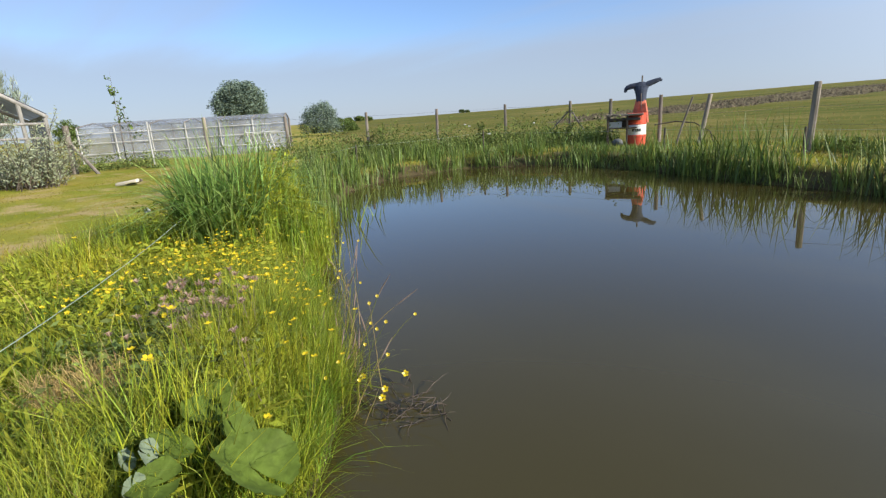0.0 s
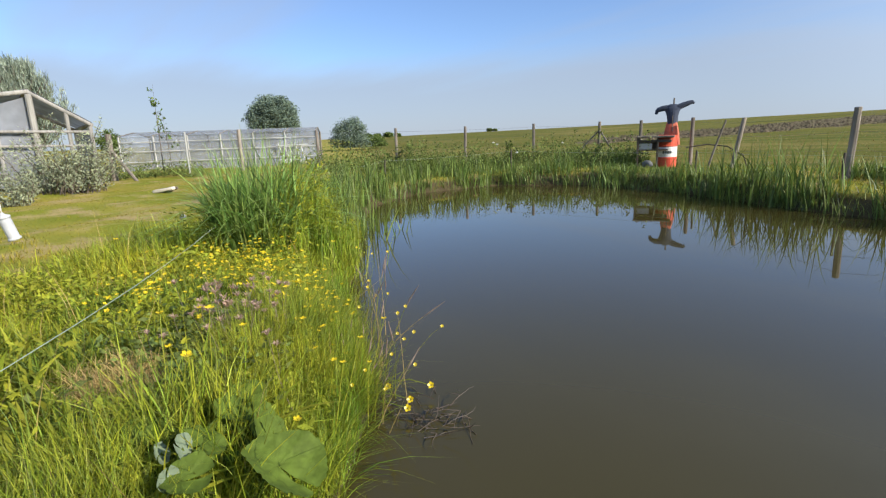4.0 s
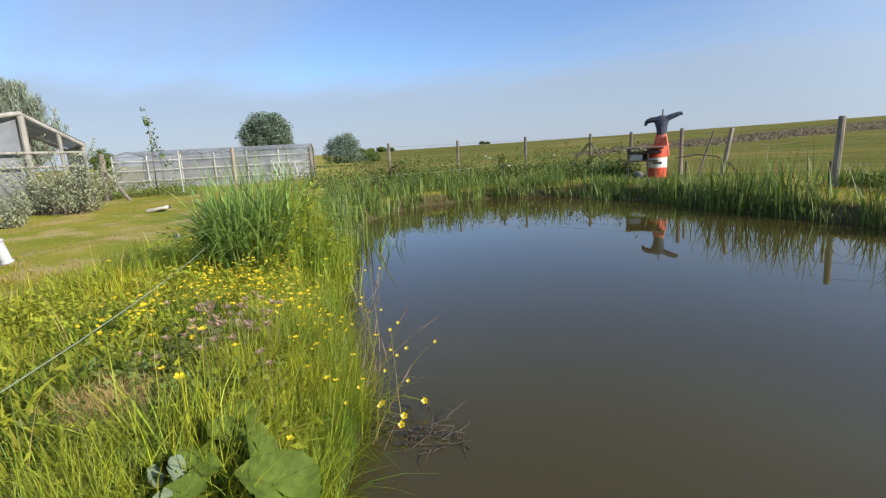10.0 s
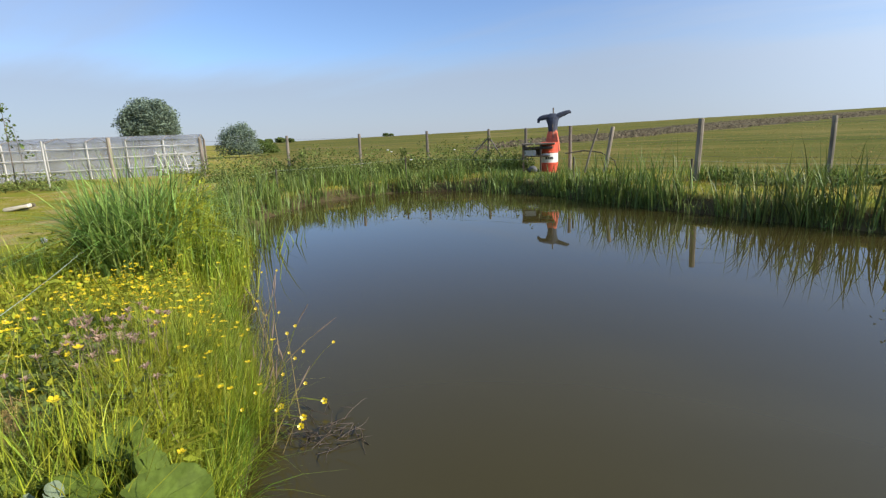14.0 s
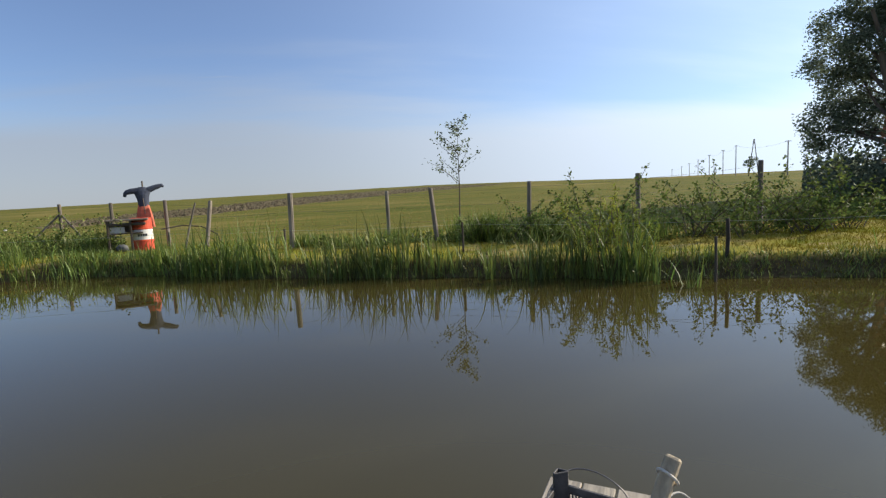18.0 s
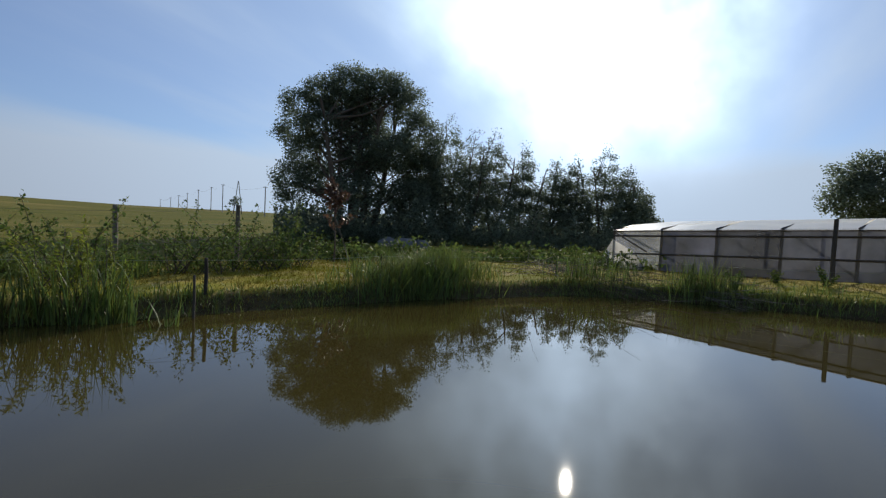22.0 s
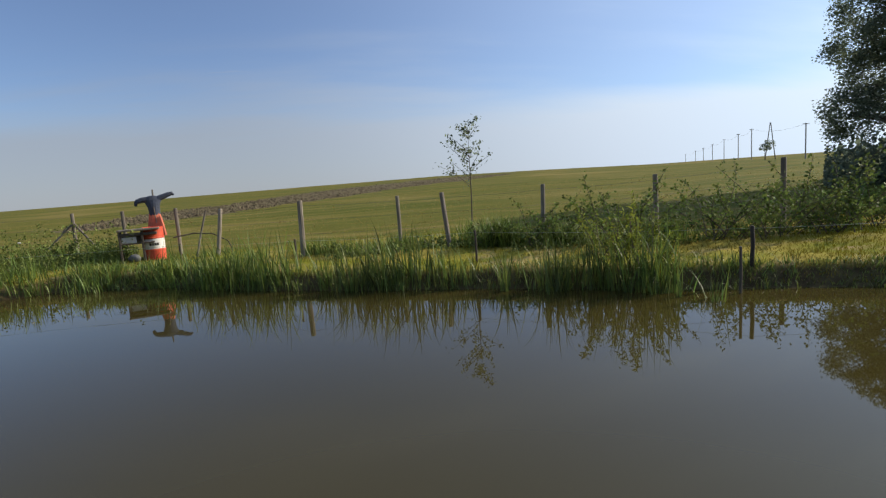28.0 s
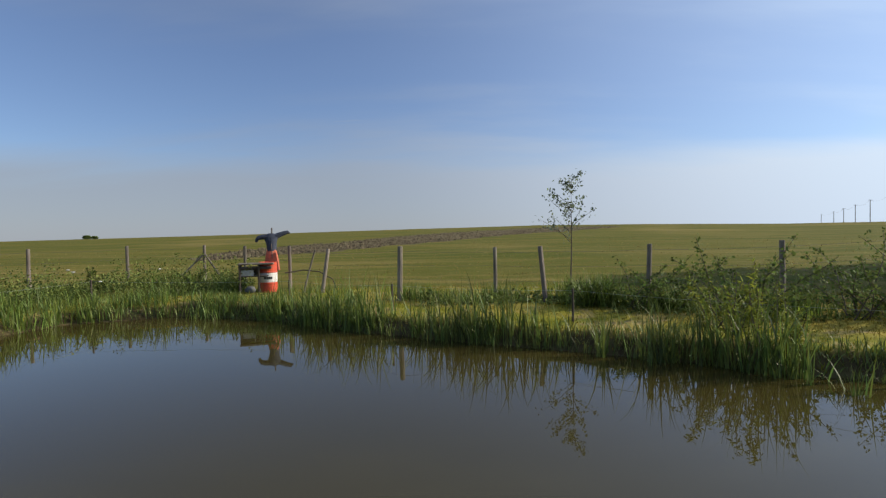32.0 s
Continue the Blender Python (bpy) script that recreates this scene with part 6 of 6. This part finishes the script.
def build_pine(x, y, h, r, seed):
    rng = np.random.default_rng(seed)
    z0 = gz(x, y)
    t = thing("pine_tree", "bushy young pine with upswept shoots behind the shed", "tree", at=(x, y, z0))
    p = np.column_stack([np.zeros(8), np.zeros(8), np.linspace(-.3, h, 8)])
    tubes, pts, dirs = [tube_arrays(p, np.linspace(.13, .02, 8), 8)], [], []
    for i in range(190):
        k = rng.uniform(.12, .97)
        a = rng.uniform(0, 2 * np.pi)
        b, rr = limb((0, 0, k * h), (math.cos(a), math.sin(a), .35), r * (1.1 - k) ** .7 * rng.uniform(.7, 1.1) + .2, .03, rng, 6, 1.7, .2)
        tubes.append(tube_arrays(b, rr, 5))
        q = rng.uniform(1.2, 6, 130)
        c = np.column_stack([np.interp(q, np.arange(7), b[:, j]) for j in range(3)])
        pts.append(c + rng.normal(0, .07, c.shape))
    v, f = merge(tubes)
    stuff("trunk", v, f, M["bark"], "", "", t)
    pts = np.concatenate(pts)
    v, f = blades(pts, .28, .05, .38, .2, 1, rng)
    stuff("needles", v, f, M["needle"], "", "", t)


x, y = polar(-79.6, 30)
build_pine(x, y, 4.25, 3.1, 3)
for az, d, h, r, n, s in ((-77.0, 16.2, 1.95, .85, 2600, 1), (-75.6, 16.8, 1.6, .6, 1400, 2), (-80.6, 14.2, 1.15, .5, 800, 3), (-84.0, 15.4, 1.0, .7, 900, 4), (-79, 16.9, 1.3, .5, 900, 5)):
    x, y = polar(az, d)
    build_scrub(x, y, h, r, n, "leaf_silver", 160 + s, "silvery-leaved shrub at the edge of the lawn", .9, .028, 3.2)
# strutted post before the net house
bp = thing("strutted_post", "old wooden post with a slanting strut", "post")
x, y = polar(-73.5, 20.5)
round_post("post", x, y, 1.85, .09, bp, M["wood"])
x2, y2 = polar(-71.6, 19.3)
part("strut", tube_bm([(x2, y2, gz(x2, y2) - .1), (x, y, 1.35)], [.055, .05], 8), M["wood"], bp)
x, y = polar(-67.2, 20.6)
rp = thing("pale_stake", "thin pale upright pole before the net house", "stake")
round_post("post", x, y, 1.86, .028, rp, M["rail"])
x, y = polar(-62.3, 22.5)
rp = thing("fence_post", "weathered post standing by the net house", "post")
round_post("post", x, y, 1.95, .07, rp, M["wood"])


def build_log(x, y):
    z = gz(x, y)
    lg = thing("split_log", "short pale split log lying on the lawn", "log")
    turn = Matrix.Translation((x, y, z + .05)) @ Matrix.Rotation(radians(38), 4, "Z") @ Matrix.Rotation(radians(-9), 4, "Y")
    bm = box_bm((.52, .15, .075), (0, 0, .03), .018)
    bmesh.ops.subdivide_edges(bm, edges=[e for e in bm.edges if abs(e.verts[0].co.x - e.verts[1].co.x) > .3], cuts=6)
    for v in bm.verts:
        k = noise.noise(v.co * 7)
        v.co = Vector((v.co.x, v.co.y * (1 - .5 * abs(v.co.x)) + .012 * k, v.co.z + .012 * k))
    bmesh.ops.transform(bm, matrix=turn, verts=bm.verts)
    part("wood", bm, M["stone"], lg)
    pts = [turn @ Vector((.29 * (k / 3 - 1), .11 + .012 * math.sin(k * 2), .02 + .008 * math.sin(k * 3))) for k in range(7)]
    part("bark", tube_bm(pts, [.03, .055, .06, .05, .058, .05, .03], 9), M["bark"], lg, "dark bark side")


build_log(-13.35, 4.95)


def build_bottle():
    """A white tube that hangs on a string from a pole."""
    x, y = polar(-83.4, 4.1, (-.25, .24))
    t = thing("hanging_tube", "white ribbed plastic tube hanging on a string from a pole", "tube")
    top, bot = 1.02, .855
    part("tube", (lambda bm: (bmesh.ops.transform(bm, matrix=Matrix.Translation((x, y, top)) @ Matrix.Rotation(radians(13), 4, "X") @ Matrix.Translation((0, 0, -top)), verts=bm.verts), bm)[1])(
        lathe_bm([(.02, bot), (.036, bot + .004), (.036, bot + .014), (.031, bot + .018)] + [(.031 + .0012 * (k % 2), bot + .022 + k * .0075) for k in range(17)] + [(.036, top - .022), (.036, top - .012), (.015, top), (.01, top + .012)], 20)), M["tube"], t, smooth=True)
    part("string", tube_bm([(x, y, top), (x - .003, y, 1.35), (x - .008, y - .005, 1.625)], .0035, 5), M["rope"], t)
    part("pole", tube_bm([(x + .06, y + .01, 1.625), (x - .6, y - .06, 1.64), (x - 1.5, y - .3, 1.66)], [.02, .022, .024], 8), M["wood"], t)
    part("post", tube_bm([(x - 1.5, y - .3, gz(x - 1.5, y - .3) - .2), (x - 1.5, y - .3, 1.7)], .035, 8), M["wood"], t)


build_bottle()

# ---------------------------------------------------------------- flowers and weeds of the near bank


def flower_arrays(r, petals=5, cup=.45):
    vs, fs = [], []
    for k in range(petals):
        a = 2 * math.pi * k / petals
        for (u, w, z) in ((.12, 0, 0), (.6, -.42, cup * .55), (1.0, -.25, cup), (1.0, .25, cup), (.6, .42, cup * .55)):
            c, s = math.cos(a), math.sin(a)
            vs.append((r * (u * c - w * s), r * (u * s + w * c), r * z))
        b = 5 * k
        fs += [(b, b + 1, b + 2, b + 3), (b, b + 3, b + 4, b + 4)]
    return np.array(vs), fs


def buttercup_parts(h, r, seed):
    t = thing("buttercup", "bright yellow buttercup on a thin green stem in the grass", "flower", "buttercups on the bank")
    rng = np.random.default_rng(seed)
    p, rr = limb((0, 0, 0), (rng.normal(0, .12), rng.normal(0, .12), 1), h, .0022, rng, 5, .1, .1)
    v, f = tube_arrays(p, np.linspace(.0022, .0014, 6), 5)
    ob = stuff("stem", v, f, M["grass"], "", "", t)
    v, f = flower_arrays(r)
    bm = bmesh.new()
    vv = [bm.verts.new(Vector(c) + Vector(p[-1])) for c in v]
    for q in f:
        bm.faces.new([vv[i] for i in dict.fromkeys(q)])
    part("bloom", bm, M["yellow"], t, "yellow petals")
    return t


def build_buttercups():
    rng = np.random.default_rng(77)
    kinds = [buttercup_parts(h, r, 80 + i) for i, (h, r) in enumerate(((.42, .016), (.34, .015), (.5, .017)))]
    near = [(-2.48, 1.37), (-1.82, .93), (-2.16, .73), (-2.35, 1.55), (-2.2, 1.45), (-2.05, 1.35), (-1.98, 1.3), (-2.1, 1.6), (-2.3, 1.75), (-2.6, 1.85), (-2.75, 1.6), (-3.3, 2.2), (-3.55, 2.4)]
    for k in range(44):
        if k < len(near):
            x, y = near[k]
        else:
            while True:
                az, d = rng.uniform(-73, -54), rng.uniform(1.9, 4.6)
                x, y = polar(az, d)
                if shore_distance([(x, y)])[0] > .05:
                    break
        m = pose(x, y, gz(x, y), rng.normal(0, 7), rng.normal(0, 7), rng.uniform(0, 360))
        if k < 3:
            kinds[k].matrix_basis = m
        else:
            copy_thing(kinds[k % 3], m)
    # the dense drift further on
    vs, fs, n = [], [], 0
    q = rng.uniform(0, 1, 330)
    p = np.column_stack([-4.05 + 1.35 * q + rng.normal(0, .12, 330), 1.86 + .12 * q + rng.normal(0, .2, 330)])
    az, d = np.radians(rng.uniform(-71, -55, 70)), rng.uniform(2.5, 4.4, 70)
    p = np.concatenate([p, np.column_stack([np.sin(az) * d - .25, np.cos(az) * d + .15]), rng.normal((-3.5, 1.14), (.13, .08), (48, 2)), rng.normal((-3.15, .86), (.06, .05), (8, 2))])
    p = p[shore_distance(p) > 0]
    for x, y in p:
        v, f = flower_arrays(rng.uniform(.009, .014))
        R = np.array(Euler(rng.normal(0, .35, 3)).to_matrix())
        v = v @ R.T + [x, y, gz(x, y) + rng.uniform(.17, .36)]
        vs.append(v); fs += [[i + n for i in q] for q in f]; n += len(v)
    v = np.concatenate(vs)
    quads = np.array([q for q in fs if len(set(q)) == 4])
    tris = np.array([list(dict.fromkeys(q)) for q in fs if len(set(q)) == 3])
    me = bpy.data.meshes.new("buttercup_drift")
    me.from_pydata(v.tolist(), [], quads.tolist() + tris.tolist())
    me.materials.append(M["yellow"])
    tagged(new("buttercup_drift", me), "drift of many small yellow buttercups in the grass", "flowers", kind="stuff")


build_buttercups()


def ragged_head_bm(at, r, rng):
    """A deeply slashed flower: narrow strips that spread from one cup."""
    bm = bmesh.new()
    base = bm.verts.new(Vector(at) - Vector((0, 0, .012)))
    for k in range(16):
        a = k * math.pi / 8 + rng.normal(0, .15)
        d = Vector((math.cos(a), math.sin(a), rng.uniform(.1, .9))) * r * rng.uniform(.6, 1.1)
        s = Vector((-math.sin(a), math.cos(a), 0)) * .0035
        m1, m2 = bm.verts.new(Vector(at) + d * .55 - s), bm.verts.new(Vector(at) + d * .55 + s)
        tip = bm.verts.new(Vector(at) + d - Vector((0, 0, .3 * r * rng.random())))
        bm.faces.new((base, m1, m2)); bm.faces.new((m1, tip, m2))
    return bm


def build_pink_flowers():
    rng = np.random.default_rng(66)
    for i, (x, y, n) in enumerate(((-2.70, 1.28, 9), (-2.82, 1.38, 8), (-2.58, 1.26, 9), (-2.56, 1.40, 7), (-2.70, 1.42, 8), (-2.86, 1.26, 6), (-2.30, 1.30, 3), (-2.66, .98, 4))):
        z = gz(x, y)
        t = thing("ragged_robin", "feathery dull pink wildflowers on thin reddish stems", "flower", "pink flowers on the bank", at=(x, y, z))
        for k in range(n):
            s = rng.normal(0, .08, 2)
            p, r = limb((s[0], s[1], 0), (rng.normal(0, .15), rng.normal(0, .15), 1), rng.uniform(.26, .42), .0018, rng, 5, .1, .12)
            part("stem", tube_bm(p, r, 4), M["seed"], t)
            part("flower_head", ragged_head_bm(p[-1], .028, rng), M["pink"], t)


build_pink_flowers()


def broad_leaf_bm(R, cup, droop, seed, m):
    """A round, notched leaf blade: radial veins stand proud, the rim is toothed and waved."""
    rng = random.Random(seed)
    bm = bmesh.new()
    ph = rng.uniform(0, 6)
    rings, spokes = 10, 64
    centre = bm.verts.new((0, 0, 0))
    rows = []
    for i in range(1, rings + 1):
        u = i / rings
        row = []
        for j in range(spokes + 1):
            a = radians(6) + (2 * math.pi - radians(12)) * j / spokes
            lobe = 1 + .14 * math.cos(a) + .05 * math.sin(3 * a + ph) + .025 * math.sin(8 * a + ph)
            tooth = 1 + (.018 if j % 2 else -.012) * u ** 4
            r = R * u * lobe * tooth
            vein = abs(((j / 8) % 1) - .5) * 2
            z = cup * r * u - droop * R * u * u * (.6 - .4 * math.cos(a)) - .05 * R * (1 - vein ** 9) * u + .16 * R * math.sin(2 * a + ph) * u * u + .035 * R * math.sin(5 * a + ph * 2) * u ** 3 + .10 * R * u * abs(math.sin(a))
            z += .10 * R * noise.noise(Vector((r * math.cos(a) * 16, r * math.sin(a) * 16, ph))) + .035 * R * noise.noise(Vector((r * math.cos(a) * 48, r * math.sin(a) * 48, ph)))
            row.append(bm.verts.new((-r * math.cos(a), r * math.sin(a), z)))
        rows.append(row)
    for j in range(spokes):
        bm.faces.new((centre, rows[0][j], rows[0][j + 1]))
    for a, b in zip(rows[:-1], rows[1:]):
        for j in range(spokes):
            bm.faces.new((a[j], b[j], b[j + 1], a[j + 1]))
    bmesh.ops.transform(bm, matrix=m, verts=bm.verts)
    return bm


def build_butterbur():
    x, y = -1.85, .80
    z = gz(x, y)
    t = thing("butterbur", "butterbur with great rounded green leaves near the water", "plant", at=(x, y, z))
    # place, radius, turn, tilt towards the eye, pale underside or not
    for i, (px, py, pz, R, turn, tilt, pale) in enumerate(((-1.66, .88, .39, .13, 172, 40, 0), (-1.92, .82, .40, .085, 200, 52, 0), (-2.02, .78, .39, .075, 60, 48, 0), (-1.94, .98, .39, .085, 20, 55, 0), (-2.14, .80, .37, .06, 110, 40, 0), (-1.98, .62, .42, .09, 250, 36, 0), (-2.10, .98, .44, .085, 170, 30, 0), (-1.98, .90, .46, .075, 150, 38, 0), (-1.86, .74, .46, .075, 90, 26, 0),
                                                         (-2.06, .66, .46, .085, 140, 24, 0), (-1.72, .62, .46, .07, -140, 22, 0), (-1.80, .93, .42, .07, 0, 45, 0),
                                                         (-1.80, .66, .51, .040, 40, 62, 1), (-1.86, .62, .49, .034, 100, 70, 1), (-1.74, .59, .46, .036, -20, 58, 1))):
        m = Matrix.Translation((px - x, py - y, pz - z)) @ Matrix.Rotation(radians(30), 4, "Z") @ Matrix.Rotation(radians(tilt), 4, "Y") @ Matrix.Rotation(radians(turn), 4, "Z")
        lf = part("leaf", broad_leaf_bm(R, .55, .45, i, m), M["pale_leaf"] if pale else M["broad"], t, "pale upturned leaf underside" if pale else "", smooth=True)
        part("stalk", tube_bm([((px - x) * .3, (py - y) * .3, -.05), ((px - x) * .7, (py - y) * .7, (pz - z) * .7), (px - x, py - y, pz - z)], [.007, .006, .004], 6), M["broad"], t)


build_butterbur()


def build_butterbur_grass():
    """Grass that has come up between the butterbur's leaves."""
    rng = np.random.default_rng(58)
    p = rng.normal((-1.88, .80), (.17, .13), (420, 2))
    p = p[shore_distance(p) > .03]
    v, f = blades(on_ground(p), rng.uniform(.34, .58, len(p)), .0055, .35, .5, 5, rng)
    stuff("leafy_grass", v, f, M["grass"], "green grass growing up between the butterbur leaves", "grass")


build_butterbur_grass()


def build_weeds():
    rng = np.random.default_rng(88)
    az = rng.uniform(-105, -52, 20000)
    d = np.sqrt(rng.uniform(1.4 ** 2, 5.2 ** 2, 20000))
    p = np.column_stack([np.sin(np.radians(az)) * d - .1, np.cos(np.radians(az)) * d + .1])
    k = patchy(p, 1.5, -.05, .25, 12)
    p = p[(shore_distance(p) > .05) & (rng.random(len(p)) < k + .08)]
    p = p[np.hypot((p[:, 0] + 2.62) / .27, (p[:, 1] - .77) / .22) > 1]
    v, f = leaves(np.column_stack([p, ground_z(p) + rng.uniform(.03, .22, len(p))]), rng.uniform(.010, .026, len(p)), rng, .5, 2.4)
    stuff("meadow_herbs", v, f, M["herb"], "low broad-leaved herbs among the grass", "herbs")
    # long pointed leaves in loose rosettes
    c = np.column_stack([rng.uniform(-3.6, -1.5, 620), rng.uniform(-.5, 1.3, 620)])
    c = c[(shore_distance(c) > .15) & (np.hypot((c[:, 0] + 2.62) / .3, (c[:, 1] - .77) / .25) > 1)]
    c = c[rng.random(len(c)) < np.where(c[:, 1] < .95, .9, .35)]
    p = np.repeat(c, 8, 0) + rng.normal(0, .022, (len(c) * 8, 2))
    v, f = blades(np.column_stack([p, ground_z(p) + rng.uniform(.0, .10, len(p))]), rng.uniform(.07, .19, len(p)), rng.uniform(.012, .030, len(p)), .85, .9, 5, rng)
    stuff("meadow_herbs", v, f, M["herb"], "rosettes of long pointed green leaves in the sward", "herbs")
    # dark leafy growth in the middle of the bank
    p = np.column_stack([rng.normal(-2.55, .42, 3600), rng.normal(1.18, .25, 3600)])
    p = p[(shore_distance(p) > .2) & (rng.random(len(p)) < .25 + .75 * patchy(p, 2.6, -.1, .25, 51))]
    v, f = leaves(np.column_stack([p, ground_z(p) + rng.uniform(.02, .24, len(p))]), rng.uniform(.012, .028, len(p)), rng, .5, 2.2)
    stuff("meadow_herbs", v, f, M["weed"], "dark leafy herbs between the flowers", "herbs")
    # flattened dry grass
    p = np.column_stack([rng.normal(-2.62, .125, 2800), rng.normal(.77, .095, 2800)])
    z = ground_z(p) + rng.uniform(.02, .12, len(p))
    v, f = blades(np.column_stack([p, z]), .12, .0035, 2.4, .5, 3, rng)
    stuff("dry_grass", v, f, M["straw"], "patch of flattened straw-coloured dry grass", "grass")
    p = strip_points(rng, 110)
    v, f = blades(on_ground(p), rng.uniform(.3, .6, len(p)), .004, .25, .4, 4, rng)
    stuff("dry_stems", v, f, M["straw"], "scattered dry stems standing in the meadow grass", "grass")


def strip_points(rng, n):
    az = rng.uniform(-100, -52, n)
    d = rng.uniform(1.7, 6.0, n)
    p = np.column_stack([np.sin(np.radians(az)) * d, np.cos(np.radians(az)) * d])
    return p[shore_distance(p) > -.05]


build_weeds()


def build_stalks():
    """Seeding grass stalks that lean out over the water."""
    rng = np.random.default_rng(90)
    for i, (x, y, n, h) in enumerate(((-2.12, 1.66, 9, .45), (-2.25, 1.80, 12, .55), (-2.5, 2.0, 18, .6), (-3.0, 2.35, 14, .6), (-3.6, 2.8, 8, .55))):
        t = thing("grass_stalks", "wiry seeding grass stalks leaning out over the water", "grass", "stalks at the waterline", at=(x, y, gz(x, y)))
        for k in range(n):
            p, r = limb(rng.normal(0, .07, 3) * [1, 1, 0], (.22 + rng.normal(0, .18), .16 + rng.normal(0, .18), 1), h * rng.uniform(.5, 1.1), .0021, rng, 6, -.1, .16)
            stem = part("stalk", tube_bm(p, r, 4), M["straw"] if k % 4 == 0 else M["grass"], t)
            if k % 3 == 1:
                part("seed_head", tube_bm([p[4] * .5 + p[5] * .5, p[5], p[6]], [.0015, .0045, .0015], 6), M["seed"], t)
            elif k % 3 == 2:
                v, f = flower_arrays(.0095)
                tip = Matrix.Rotation(radians(50), 3, Vector((.7, .7, 0)))
                bm = bmesh.new()
                vv = [bm.verts.new(tip @ Vector(e) + Vector(p[-1])) for e in v]
                for g in f:
                    bm.faces.new([vv[o] for o in dict.fromkeys(g)])
                part("bloom", bm, M["yellow"], t, "small yellow flower")


build_stalks()


def build_water_twigs():
    rng = np.random.default_rng(95)
    t = thing("floating_twigs", "tangle of thin brown twigs lying in the shallow water", "twigs", at=(-1.90, 1.85, 0))
    for k in range(80):
        s = np.array([rng.normal(.03, .14), rng.normal(.03, .08), rng.uniform(-.02, .04)])
        if k % 4 == 0:
            s += [-.17, -.02, .02]
        a = rng.uniform(0, 2 * np.pi)
        p, r = limb(s, (math.cos(a), math.sin(a), rng.normal(.1, .2)), rng.uniform(.07, .22), .0026, rng, 5, -.2, .3)
        part("twig", tube_bm(p, r, 4), M["twig"], t)
    for x, y, z in ((-2.25, 1.88, .06), (-2.07, 2.03, .06), (-2.05, 1.85, .06), (-2.00, 1.78, .06)):
        b = thing("buttercup", "yellow buttercup hanging low over the water", "flower", "buttercups on the bank")
        v, f = flower_arrays(.018)
        bm = bmesh.new()
        tip = Matrix.Rotation(radians(55), 3, Vector((.7, .7, 0)))
        vv = [bm.verts.new(tip @ Vector(c) + Vector((x, y, z))) for c in v]
        for q in f:
            bm.faces.new([vv[i] for i in dict.fromkeys(q)])
        part("bloom", bm, M["yellow"], b)
        part("stem", tube_bm([(x - .24, y - .10, .05), (x - .11, y - .05, z + .02), (x, y, z)], .002, 5), M["grass"], b)


build_water_twigs()
x, y = polar(-68.1, 6.9)
dd = thing("dandelion_clock", "white dandelion clock on a hollow stem", "flower", at=(x, y, gz(x, y)))
part("stem", tube_bm([(0, 0, 0), (.01, 0, .15), (.015, .01, .28)], .003, 6), M["grass"], dd)
v, f = leaves(np.array([.015, .01, .3]) + (lambda u: u / np.linalg.norm(u, axis=1)[:, None] * .028)(np.random.default_rng(1).normal(size=(160, 3))), .012, np.random.default_rng(2), 1, 1.5)
stuff("seed_ball", v, f, M["white"], "fluffy white seed ball", "", dd)
